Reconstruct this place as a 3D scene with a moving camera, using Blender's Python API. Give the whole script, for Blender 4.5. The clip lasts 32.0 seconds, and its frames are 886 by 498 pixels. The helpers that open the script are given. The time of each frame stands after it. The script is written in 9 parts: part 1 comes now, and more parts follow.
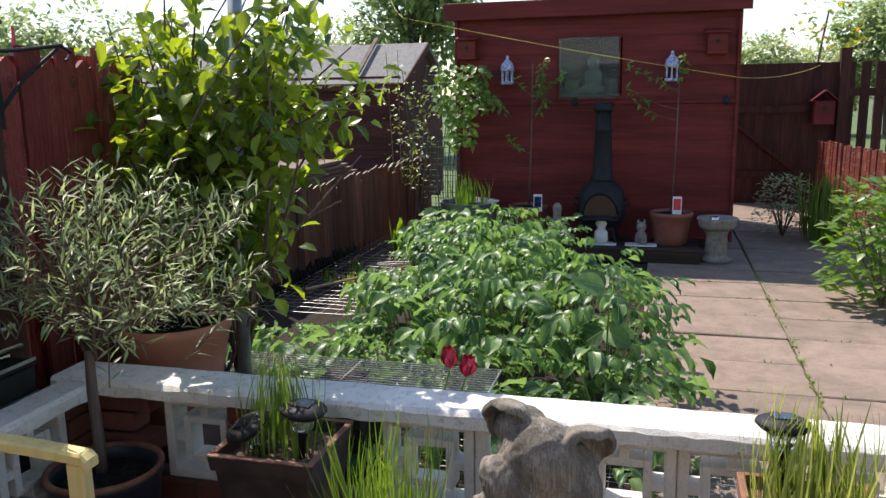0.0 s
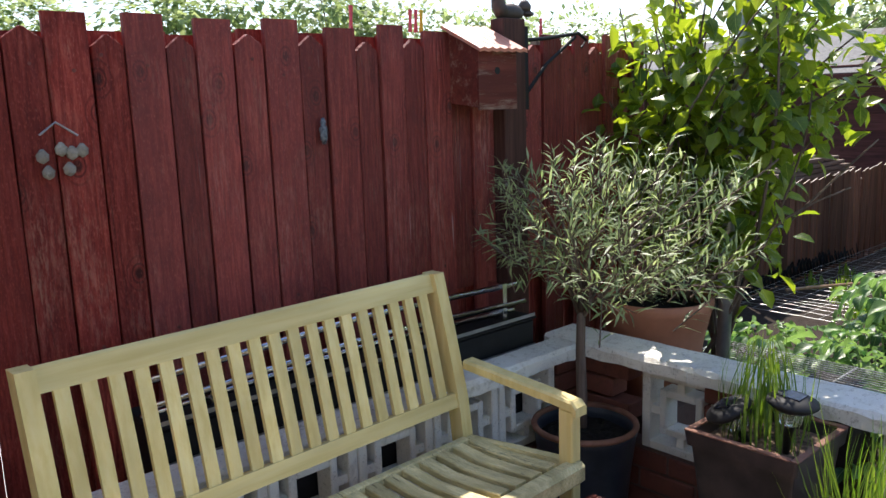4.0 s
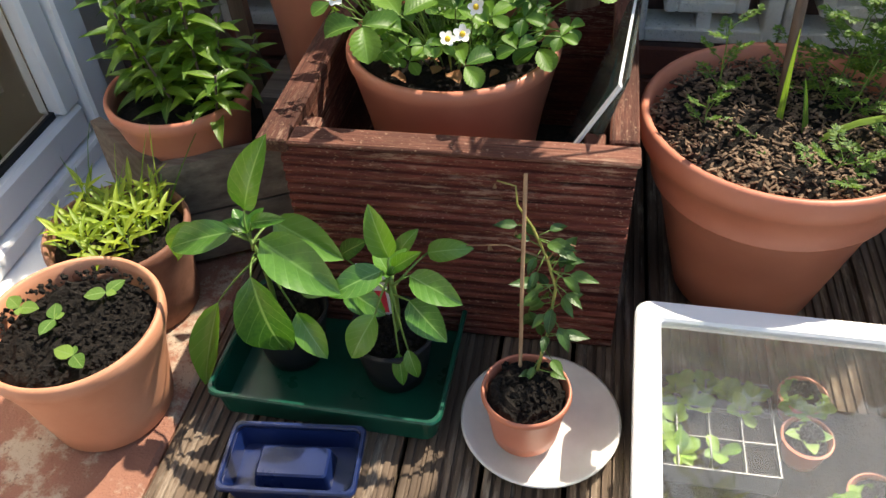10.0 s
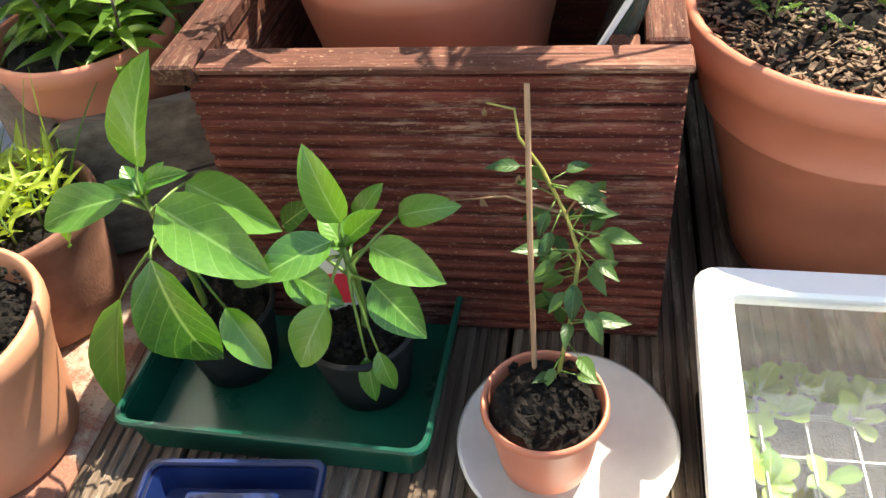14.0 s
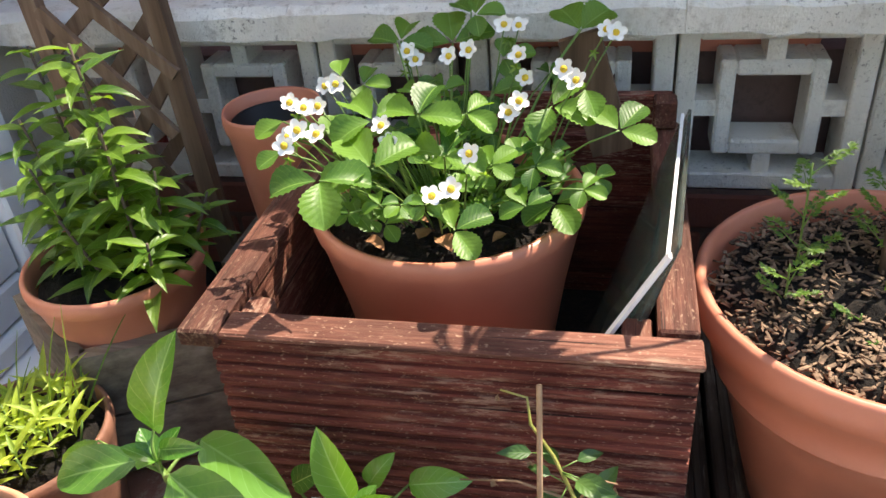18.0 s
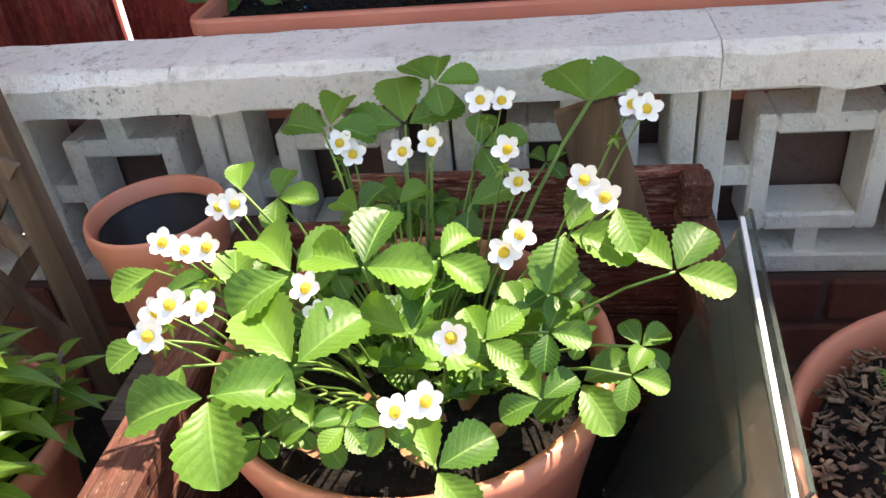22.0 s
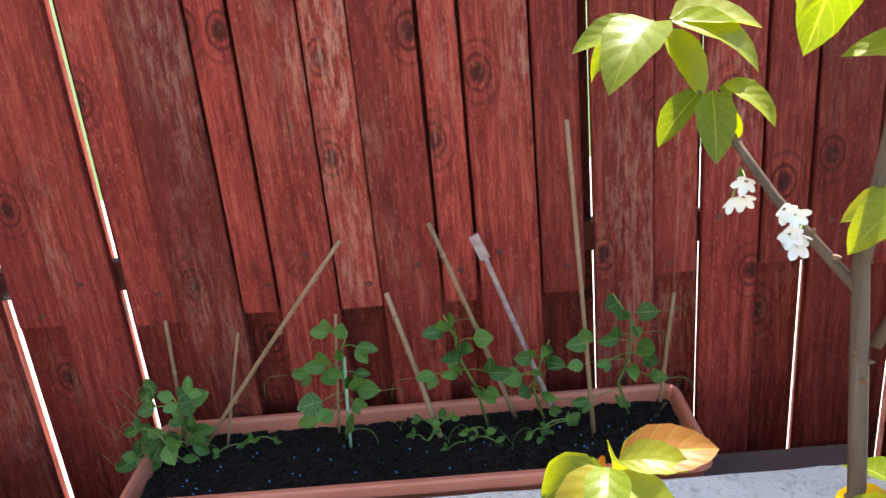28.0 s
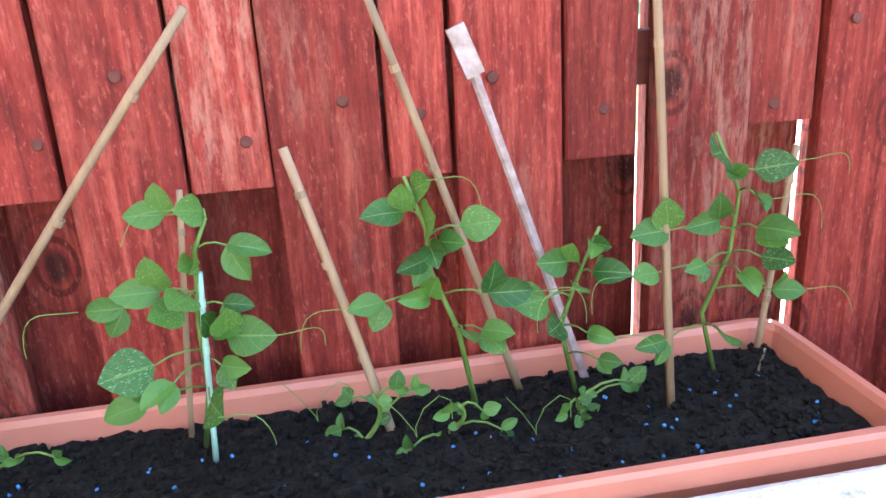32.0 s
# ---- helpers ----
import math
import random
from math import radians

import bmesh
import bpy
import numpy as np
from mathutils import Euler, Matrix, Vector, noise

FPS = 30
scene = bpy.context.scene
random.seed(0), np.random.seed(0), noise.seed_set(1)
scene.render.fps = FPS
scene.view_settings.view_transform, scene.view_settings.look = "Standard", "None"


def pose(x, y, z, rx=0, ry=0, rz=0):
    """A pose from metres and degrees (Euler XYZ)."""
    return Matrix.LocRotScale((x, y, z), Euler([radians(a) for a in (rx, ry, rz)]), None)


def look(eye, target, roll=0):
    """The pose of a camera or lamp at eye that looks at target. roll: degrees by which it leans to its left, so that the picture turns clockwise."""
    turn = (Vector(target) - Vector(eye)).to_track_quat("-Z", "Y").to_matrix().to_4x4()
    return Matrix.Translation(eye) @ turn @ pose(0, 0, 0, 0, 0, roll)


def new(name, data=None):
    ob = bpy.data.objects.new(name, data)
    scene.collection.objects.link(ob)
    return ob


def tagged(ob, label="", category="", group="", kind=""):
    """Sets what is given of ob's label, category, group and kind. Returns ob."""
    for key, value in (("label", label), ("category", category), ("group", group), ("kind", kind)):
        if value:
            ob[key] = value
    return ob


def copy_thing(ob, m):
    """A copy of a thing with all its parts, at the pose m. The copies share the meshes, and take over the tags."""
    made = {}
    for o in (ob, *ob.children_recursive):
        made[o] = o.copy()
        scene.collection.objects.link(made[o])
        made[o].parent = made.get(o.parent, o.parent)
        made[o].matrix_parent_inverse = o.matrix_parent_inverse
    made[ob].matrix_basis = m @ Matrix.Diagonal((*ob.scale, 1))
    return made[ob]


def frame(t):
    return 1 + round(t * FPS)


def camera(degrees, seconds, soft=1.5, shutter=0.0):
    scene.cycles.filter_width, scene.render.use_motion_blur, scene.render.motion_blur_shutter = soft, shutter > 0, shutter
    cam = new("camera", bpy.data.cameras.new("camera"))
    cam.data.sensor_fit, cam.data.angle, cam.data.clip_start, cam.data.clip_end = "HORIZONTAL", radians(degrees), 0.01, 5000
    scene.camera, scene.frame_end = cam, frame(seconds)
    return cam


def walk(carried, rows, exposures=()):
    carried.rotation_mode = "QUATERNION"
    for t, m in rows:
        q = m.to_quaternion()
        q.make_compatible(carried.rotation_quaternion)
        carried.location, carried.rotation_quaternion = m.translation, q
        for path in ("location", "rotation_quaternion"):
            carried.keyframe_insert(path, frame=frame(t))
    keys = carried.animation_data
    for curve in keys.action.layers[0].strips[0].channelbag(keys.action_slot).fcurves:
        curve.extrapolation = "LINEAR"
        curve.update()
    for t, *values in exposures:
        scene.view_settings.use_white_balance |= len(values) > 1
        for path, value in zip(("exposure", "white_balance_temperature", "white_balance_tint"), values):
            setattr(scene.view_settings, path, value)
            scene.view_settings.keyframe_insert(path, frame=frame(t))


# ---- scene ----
cam = camera(58.1, 32.0)
EXPOSURES = [(0, 0.56, 6550, 14), (3.5, 0.82, 6500, 15), (5.5, 0.93, 6400, 10), (7.5, 0.92, 6700, 11), (9, 0.65, 6900, 10), (11, 1.0, 7100, 7), (13, 1.35, 7100, 6), (14.5, 1.48, 7050, 7), (16.5, 1.42, 7000, 10), (17.5, 1.3, 7050, 11), (18.5, 1.36, 7100, 12), (20, 1.68, 7300, 14), (21.5, 1.74, 7350, 15), (25.5, 1.85, 7400, 14), (28, 1.85, 6800, 10), (29, 2.8, 6650, 12), (30, 3.08, 6350, 14), (31, 3.32, 6250, 13), (32, 3.24, 6300, 13)]
PATH = [
    (0, look((0.319, 0.562, 1.527), (2.214, 1.076, 1.143), -1.0)),
    (0.5, look((0.304, 0.602, 1.52), (2.172, 1.209, 1.146), -1.7)),
    (1, look((0.286, 0.612, 1.528), (2.116, 1.332, 1.165), -2.5)),
    (1.5, look((0.268, 0.634, 1.527), (2.046, 1.469, 1.15), -3.0)),
    (2, look((0.257, 0.647, 1.529), (1.99, 1.573, 1.156), -2.7)),
    (2.5, look((0.254, 0.649, 1.523), (1.94, 1.659, 1.154), -2.5)),
    (3, look((0.248, 0.628, 1.527), (1.857, 1.762, 1.176), -2.9)),
    (3.5, look((0.248, 0.612, 1.499), (1.714, 1.934, 1.177), -2.5)),
    (5.5, look((0.284, 0.696, 1.359), (0.989, 2.493, 0.837), -2.9)),
    (6, look((0.217, 0.667, 1.323), (0.652, 2.507, 0.672), -2.8)),
    (6.5, look((0.218, 0.667, 1.306), (0.515, 2.488, 0.534), -3.0)),
    (7, look((0.212, 0.664, 1.273), (0.413, 2.464, 0.424), -3.3)),
    (7.5, look((0.207, 0.665, 1.236), (0.337, 2.407, 0.263), -2.6)),
    (8, look((0.215, 0.676, 1.212), (0.281, 2.336, 0.098), -3.8)),
    (8.5, look((0.194, 0.685, 1.171), (0.211, 2.305, -0.001), -3.8)),
    (9, look((0.16, 0.715, 1.157), (0.071, 2.241, -0.133), -4.4)),
    (9.5, look((0.052, 0.795, 1.13), (-0.132, 2.271, -0.206), -3.7)),
    (10, look((-0.057, 0.898, 1.077), (-0.366, 2.329, -0.285), -3.5)),
    (10.5, look((-0.143, 0.999, 0.997), (-0.66, 2.351, -0.383), -5.0)),
    (11, look((-0.159, 1.08, 0.878), (-0.861, 2.408, -0.443), -6.3)),
    (11.5, look((-0.166, 1.102, 0.843), (-0.892, 2.462, -0.431), -6.2)),
    (12, look((-0.146, 1.105, 0.814), (-0.793, 2.492, -0.473), -5.8)),
    (12.5, look((-0.14, 1.095, 0.819), (-0.715, 2.51, -0.472), -5.9)),
    (13, look((-0.119, 1.1, 0.814), (-0.648, 2.54, -0.468), -6.8)),
    (13.5, look((-0.082, 1.108, 0.804), (-0.527, 2.552, -0.507), -7.6)),
    (14, look((-0.06, 1.117, 0.807), (-0.421, 2.546, -0.545), -7.6)),
    (14.5, look((-0.054, 1.116, 0.806), (-0.381, 2.545, -0.554), -7.9)),
    (16.5, look((-0.062, 1.13, 0.809), (-0.302, 2.607, -0.519), -5.8)),
    (17, look((-0.073, 1.136, 0.844), (-0.361, 2.66, -0.419), -6.3)),
    (17.5, look((-0.063, 1.155, 0.892), (-0.414, 2.736, -0.282), -5.7)),
    (18, look((-0.06, 1.198, 0.933), (-0.476, 2.826, -0.153), -5.5)),
    (18.5, look((-0.105, 1.31, 0.949), (-0.537, 2.966, -0.086), -6.2)),
    (19, look((-0.169, 1.401, 0.92), (-0.538, 3.075, -0.111), -6.2)),
    (19.5, look((-0.192, 1.453, 0.912), (-0.526, 3.13, -0.125), -6.5)),
    (20, look((-0.174, 1.52, 0.887), (-0.481, 3.179, -0.187), -5.8)),
    (20.5, look((-0.152, 1.543, 0.893), (-0.458, 3.174, -0.224), -5.9)),
    (21, look((-0.148, 1.561, 0.885), (-0.446, 3.187, -0.242), -5.9)),
    (21.5, look((-0.148, 1.565, 0.889), (-0.429, 3.197, -0.231), -5.9)),
    (22, look((-0.147, 1.56, 0.893), (-0.425, 3.202, -0.213), -6.3)),
    (22.5, look((-0.141, 1.547, 0.904), (-0.395, 3.205, -0.185), -6.5)),
    (23, look((-0.127, 1.533, 0.916), (-0.334, 3.211, -0.151), -6.6)),
    (23.5, look((-0.114, 1.513, 0.927), (-0.251, 3.207, -0.127), -6.6)),
    (24, look((-0.108, 1.477, 0.942), (-0.236, 3.177, -0.103), -7.0)),
    (24.5, look((-0.08, 1.434, 0.995), (-0.16, 3.137, -0.052), -7.9)),
    (25, look((-0.037, 1.417, 1.063), (0.075, 3.182, 0.128), -7.3)),
    (25.5, look((0.005, 1.389, 1.145), (0.26, 3.16, 0.251), -6.0)),
    (27.5, look((-0.022, 1.449, 1.359), (0.147, 3.334, 0.713), -6.2)),
    (28, look((-0.056, 1.552, 1.337), (-0.115, 3.418, 0.621), -5.6)),
    (28.5, look((-0.115, 1.676, 1.274), (-0.324, 3.514, 0.514), -4.7)),
    (29, look((-0.194, 1.859, 1.167), (-0.421, 3.697, 0.413), -6.7)),
    (29.5, look((-0.236, 2.002, 1.036), (-0.318, 3.877, 0.346), -6.4)),
    (30, look((-0.217, 2.066, 0.967), (-0.211, 3.971, 0.357), -4.6)),
    (30.5, look((-0.185, 2.091, 0.966), (-0.13, 3.967, 0.275), -4.5)),
    (31, look((-0.175, 2.092, 0.96), (-0.009, 3.956, 0.257), -4.2)),
    (31.5, look((-0.173, 2.076, 0.954), (0.078, 3.943, 0.282), -3.7)),
    (32, look((-0.17, 2.062, 0.952), (0.135, 3.926, 0.295), -3.4)),
]
walk(cam, PATH, EXPOSURES)

# world and sun
SUN = Vector((0.46, 0.56, 1.0)).normalized()
world = bpy.data.worlds.new("world")
scene.world = world
world.use_nodes = True
wn, wl = world.node_tree.nodes, world.node_tree.links
sky = wn.new("ShaderNodeTexSky")
sky.sky_type = "NISHITA"
sky.sun_disc = False
sky.sun_elevation = math.asin(SUN.z)
sky.sun_rotation = math.atan2(SUN.x, SUN.y)
sky.air_density, sky.dust_density, sky.ozone_density = 1.0, 0.6, 1.0
wl.new(sky.outputs[0], wn["Background"].inputs[0])
wn["Background"].inputs[1].default_value = 0.15
sun = new("sun", bpy.data.lights.new("sun", "SUN"))
sun.data.energy, sun.data.angle, sun.data.color = 5.0, radians(0.55), (1.0, 0.93, 0.82)
sun.matrix_world = look(SUN * 20, (0, 0, 0))


# materials
def material(name, rough=0.6, metal=0.0, spec=0.5):
    m = bpy.data.materials.new(name)
    m.use_nodes = True
    b = m.node_tree.nodes["Principled BSDF"]
    b.inputs["Roughness"].default_value = rough
    b.inputs["Metallic"].default_value = metal
    b.inputs["Specular IOR Level"].default_value = spec
    return m, m.node_tree.nodes, m.node_tree.links, b


def coords(n, l, scale=(1, 1, 1), shift=True):
    tc, mp = n.new("ShaderNodeTexCoord"), n.new("ShaderNodeMapping")
    mp.inputs["Scale"].default_value = scale
    l.new(tc.outputs["Object"], mp.inputs["Vector"])
    if shift:
        info, mul = n.new("ShaderNodeObjectInfo"), n.new("ShaderNodeMath")
        mul.operation = "MULTIPLY"
        mul.inputs[1].default_value = 37.0
        l.new(info.outputs["Random"], mul.inputs[0])
        l.new(mul.outputs[0], mp.inputs["Location"])
    return mp


def noise_tex(n, l, vec, scale, detail=4.0, rough=0.6):
    t = n.new("ShaderNodeTexNoise")
    t.inputs["Scale"].default_value, t.inputs["Detail"].default_value, t.inputs["Roughness"].default_value = scale, detail, rough
    l.new(vec.outputs[0], t.inputs["Vector"])
    return t


def ramp(n, l, src, *stops):
    r = n.new("ShaderNodeValToRGB")
    e = r.color_ramp.elements
    while len(e) < len(stops):
        e.new(0.5)
    for el, (p, c) in zip(e, stops):
        el.position = p
        el.color = (*c, 1) if len(c) == 3 else c
    l.new(src, r.inputs[0])
    return r


def mixc(n, l, fac, a, b, mode="MIX"):
    m = n.new("ShaderNodeMix")
    m.data_type, m.blend_type = "RGBA", mode
    if isinstance(fac, (int, float)):
        m.inputs[0].default_value = fac
    else:
        l.new(fac, m.inputs[0])
    for s, v in ((6, a), (7, b)):
        if isinstance(v, tuple):
            m.inputs[s].default_value = (*v, 1)
        else:
            l.new(v, m.inputs[s])
    return m.outputs[2]


def bumped(n, l, b, height, strength=0.3, dist=0.004):
    bp = n.new("ShaderNodeBump")
    bp.inputs["Strength"].default_value, bp.inputs["Distance"].default_value = strength, dist
    l.new(height, bp.inputs["Height"])
    l.new(bp.outputs[0], b.inputs["Normal"])


def brighten(n, l, colour, lo, hi):
    """Vary a colour from piece to piece."""
    info, mr, hs = n.new("ShaderNodeObjectInfo"), n.new("ShaderNodeMapRange"), n.new("ShaderNodeHueSaturation")
    mr.inputs["To Min"].default_value, mr.inputs["To Max"].default_value = lo, hi
    l.new(info.outputs["Random"], mr.inputs["Value"])
    l.new(mr.outputs[0], hs.inputs["Value"])
    l.new(colour, hs.inputs["Color"])
    return hs.outputs[0]


def wood(name, dark, mid, light, axis=2, rough=0.6, knots=True, vary=(0.8, 1.15), wear=None, bump=0.4):
    m, n, l, b = material(name, rough, 0.0, 0.22)
    sc = [55.0, 55.0, 55.0]
    sc[axis] = 2.5
    grain = noise_tex(n, l, coords(n, l, tuple(sc)), 1.0, 5.0, 0.65)
    wide = noise_tex(n, l, coords(n, l, tuple(9.0 if i != axis else 1.3 for i in range(3))), 1.0, 3.0)
    col = ramp(n, l, grain.outputs[0], (0.3, dark), (0.52, mid), (0.75, light)).outputs[0]
    col = mixc(n, l, ramp(n, l, wide.outputs[0], (0.35, (0.6, 0.6, 0.6)), (0.7, (0, 0, 0))).outputs[0], col, tuple(c * 0.55 for c in dark))
    if knots:
        v = n.new("ShaderNodeTexVoronoi")
        v.inputs["Scale"].default_value = 1.0
        l.new(coords(n, l, tuple(13.0 if i != axis else 4.2 for i in range(3))).outputs[0], v.inputs["Vector"])
        col = mixc(n, l, ramp(n, l, v.outputs["Distance"], (0.05, (0.85, 0.85, 0.85)), (0.17, (0, 0, 0))).outputs[0], col, tuple(c * 0.4 for c in dark))
    if wear:
        w = noise_tex(n, l, coords(n, l, tuple(30.0 if i != axis else 4.0 for i in range(3))), 1.0, 6.0, 0.75)
        col = mixc(n, l, ramp(n, l, w.outputs[0], (0.53, (0, 0, 0)), (0.68, (1, 1, 1))).outputs[0], col, wear)
    l.new(brighten(n, l, col, *vary), b.inputs["Base Color"])
    bumped(n, l, b, grain.outputs[0], bump, 0.003)
    return m


def plain(name, a, c, scale=20.0, rough=0.5, metal=0.0, bump=0.1, spec=0.5, fine=180.0, vary=None):
    m, n, l, b = material(name, rough, metal, spec)
    vec = coords(n, l)
    big, small = noise_tex(n, l, vec, scale, 5.0), noise_tex(n, l, vec, fine, 3.0)
    col = ramp(n, l, big.outputs[0], (0.35, a), (0.68, c)).outputs[0]
    if vary:
        col = brighten(n, l, col, *vary)
    l.new(col, b.inputs["Base Color"])
    r = n.new("ShaderNodeMapRange")
    r.inputs["To Min"].default_value, r.inputs["To Max"].default_value = max(0.02, rough - 0.1), min(1.0, rough + 0.12)
    l.new(big.outputs[0], r.inputs["Value"])
    l.new(r.outputs[0], b.inputs["Roughness"])
    bumped(n, l, b, small.outputs[0], bump, 0.002)
    return m


def stone(name, base, stain, scale=14.0, amount=(0.5, 0.72), rough=0.85, bump=0.5, speck=None):
    """Concrete or stone: base colour, blotches, dark speckles."""
    m, n, l, b = material(name, rough, 0.0, 0.3)
    vec = coords(n, l)
    big, mid, fine = noise_tex(n, l, vec, scale * 0.25, 4.0), noise_tex(n, l, vec, scale, 8.0, 0.75), noise_tex(n, l, vec, 220.0, 3.0)
    col = ramp(n, l, big.outputs[0], (0.3, tuple(x * 0.82 for x in base)), (0.7, base)).outputs[0]
    col = mixc(n, l, ramp(n, l, mid.outputs[0], (amount[0], (0, 0, 0)), (amount[1], (1, 1, 1))).outputs[0], col, stain)
    if speck:
        sp, where = noise_tex(n, l, vec, 120.0, 5.0, 0.75), noise_tex(n, l, vec, 7.0, 3.0)
        dots = ramp(n, l, sp.outputs[0], (0.57, (0, 0, 0)), (0.66, (1, 1, 1))).outputs[0]
        col = mixc(n, l, mixc(n, l, ramp(n, l, where.outputs[0], (0.42, (0, 0, 0)), (0.62, (1, 1, 1))).outputs[0], (0, 0, 0), dots), col, speck)
    l.new(brighten(n, l, col, 0.88, 1.06), b.inputs["Base Color"])
    add = n.new("ShaderNodeMath")
    l.new(mid.outputs[0], add.inputs[0])
    l.new(fine.outputs[0], add.inputs[1])
    bumped(n, l, b, add.outputs[0], bump, 0.004)
    return m


def foliage(name, dark, light, vein, rough=0.45, glow=0.35, spec=0.5, tint=None, pleat=0.18, ribs=5.5, fleck=None):
    """Leaf with a midrib and side veins by its own lengthwise coordinates; lets light through."""
    m, n, l, b = material(name, rough, 0.0, spec)
    uv = n.new("ShaderNodeUVMap")
    sep = n.new("ShaderNodeSeparateXYZ")
    l.new(uv.outputs[0], sep.inputs[0])
    ab = n.new("ShaderNodeMath")
    ab.operation = "ABSOLUTE"
    l.new(sep.outputs[0], ab.inputs[0])
    rib = ramp(n, l, ab.outputs[0], (0.02, (1, 1, 1)), (0.07, (0, 0, 0)))
    k = n.new("ShaderNodeMath")
    k.operation = "MULTIPLY_ADD"
    l.new(ab.outputs[0], k.inputs[0])
    k.inputs[1].default_value = -0.28
    l.new(sep.outputs[1], k.inputs[2])
    w = n.new("ShaderNodeMath")
    w.operation = "MULTIPLY"
    l.new(k.outputs[0], w.inputs[0])
    w.inputs[1].default_value = ribs
    fr = n.new("ShaderNodeMath")
    fr.operation = "PINGPONG"
    fr.inputs[1].default_value = 0.5
    l.new(w.outputs[0], fr.inputs[0])
    side = ramp(n, l, fr.outputs[0], (0.015, (0.45, 0.45, 0.45)), (0.05, (0, 0, 0)))
    veins = mixc(n, l, 1.0, rib.outputs[0], side.outputs[0], "LIGHTEN")
    geo = n.new("ShaderNodeNewGeometry")
    blotch = noise_tex(n, l, coords(n, l), 30.0, 3.0)
    isl = n.new("ShaderNodeMath")
    isl.operation = "MULTIPLY_ADD"
    isl.inputs[1].default_value, isl.inputs[2].default_value = 0.75, -0.12
    info, both, wrap = n.new("ShaderNodeObjectInfo"), n.new("ShaderNodeMath"), n.new("ShaderNodeMath")
    wrap.operation = "FRACT"
    l.new(geo.outputs["Random Per Island"], both.inputs[0])
    l.new(info.outputs["Random"], both.inputs[1])
    l.new(both.outputs[0], wrap.inputs[0])
    l.new(wrap.outputs[0], isl.inputs[0])
    f = n.new("ShaderNodeMath")
    f.operation = "MULTIPLY_ADD"
    f.inputs[1].default_value = 0.5
    l.new(blotch.outputs[0], f.inputs[0])
    l.new(isl.outputs[0], f.inputs[2])
    col = ramp(n, l, f.outputs[0], (0.15, dark), (0.75, light)).outputs[0]
    if tint:
        col = mixc(n, l, ramp(n, l, wrap.outputs[0], (tint[0], (0, 0, 0)), (tint[0] + 0.04, (1, 1, 1))).outputs[0], col, tint[1])
    if fleck:
        sp = noise_tex(n, l, coords(n, l, (42.0, 11.0, 42.0)), 1.0, 3.0, 0.55)
        col = mixc(n, l, ramp(n, l, sp.outputs[0], (0.6, (0, 0, 0)), (0.66, (0.8, 0.8, 0.8))).outputs[0], col, fleck)
    col = mixc(n, l, veins, col, vein)
    l.new(col, b.inputs["Base Color"])
    relief = mixc(n, l, 0.5, ramp(n, l, fr.outputs[0], (0.0, (0, 0, 0)), (0.5, (1, 1, 1))).outputs[0], ramp(n, l, ab.outputs[0], (0.0, (0, 0, 0)), (0.2, (1, 1, 1))).outputs[0])
    bumped(n, l, b, relief, pleat, 0.003)
    tr, mix = n.new("ShaderNodeBsdfTranslucent"), n.new("ShaderNodeMixShader")
    hs = n.new("ShaderNodeHueSaturation")
    hs.inputs["Hue"].default_value, hs.inputs["Saturation"].default_value, hs.inputs["Value"].default_value = 0.485, 1.1, 2.2
    l.new(col, hs.inputs["Color"])
    l.new(hs.outputs[0], tr.inputs["Color"])
    mix.inputs[0].default_value = glow
    l.new(b.outputs[0], mix.inputs[1])
    l.new(tr.outputs[0], mix.inputs[2])
    l.new(mix.outputs[0], n["Material Output"].inputs[0])
    return m


def glass(name, tint=(0.9, 0.96, 0.93), rough=0.0, film=None):
    m, n, l, b = material(name, rough)
    b.inputs["Base Color"].default_value = (*tint, 1)
    b.inputs["Transmission Weight"].default_value = 1.0
    b.inputs["IOR"].default_value = 1.45
    if film:
        dust = noise_tex(n, l, coords(n, l), film[0], 6.0, 0.7)
        d = n.new("ShaderNodeBsdfDiffuse")
        d.inputs[0].default_value = (*film[2], 1)
        mix = n.new("ShaderNodeMixShader")
        l.new(ramp(n, l, dust.outputs[0], (0.3, (film[1] * 0.3,) * 3), (0.75, (film[1],) * 3)).outputs[0], mix.inputs[0])
        l.new(b.outputs[0], mix.inputs[1])
        l.new(d.outputs[0], mix.inputs[2])
        l.new(mix.outputs[0], n["Material Output"].inputs[0])
    return m


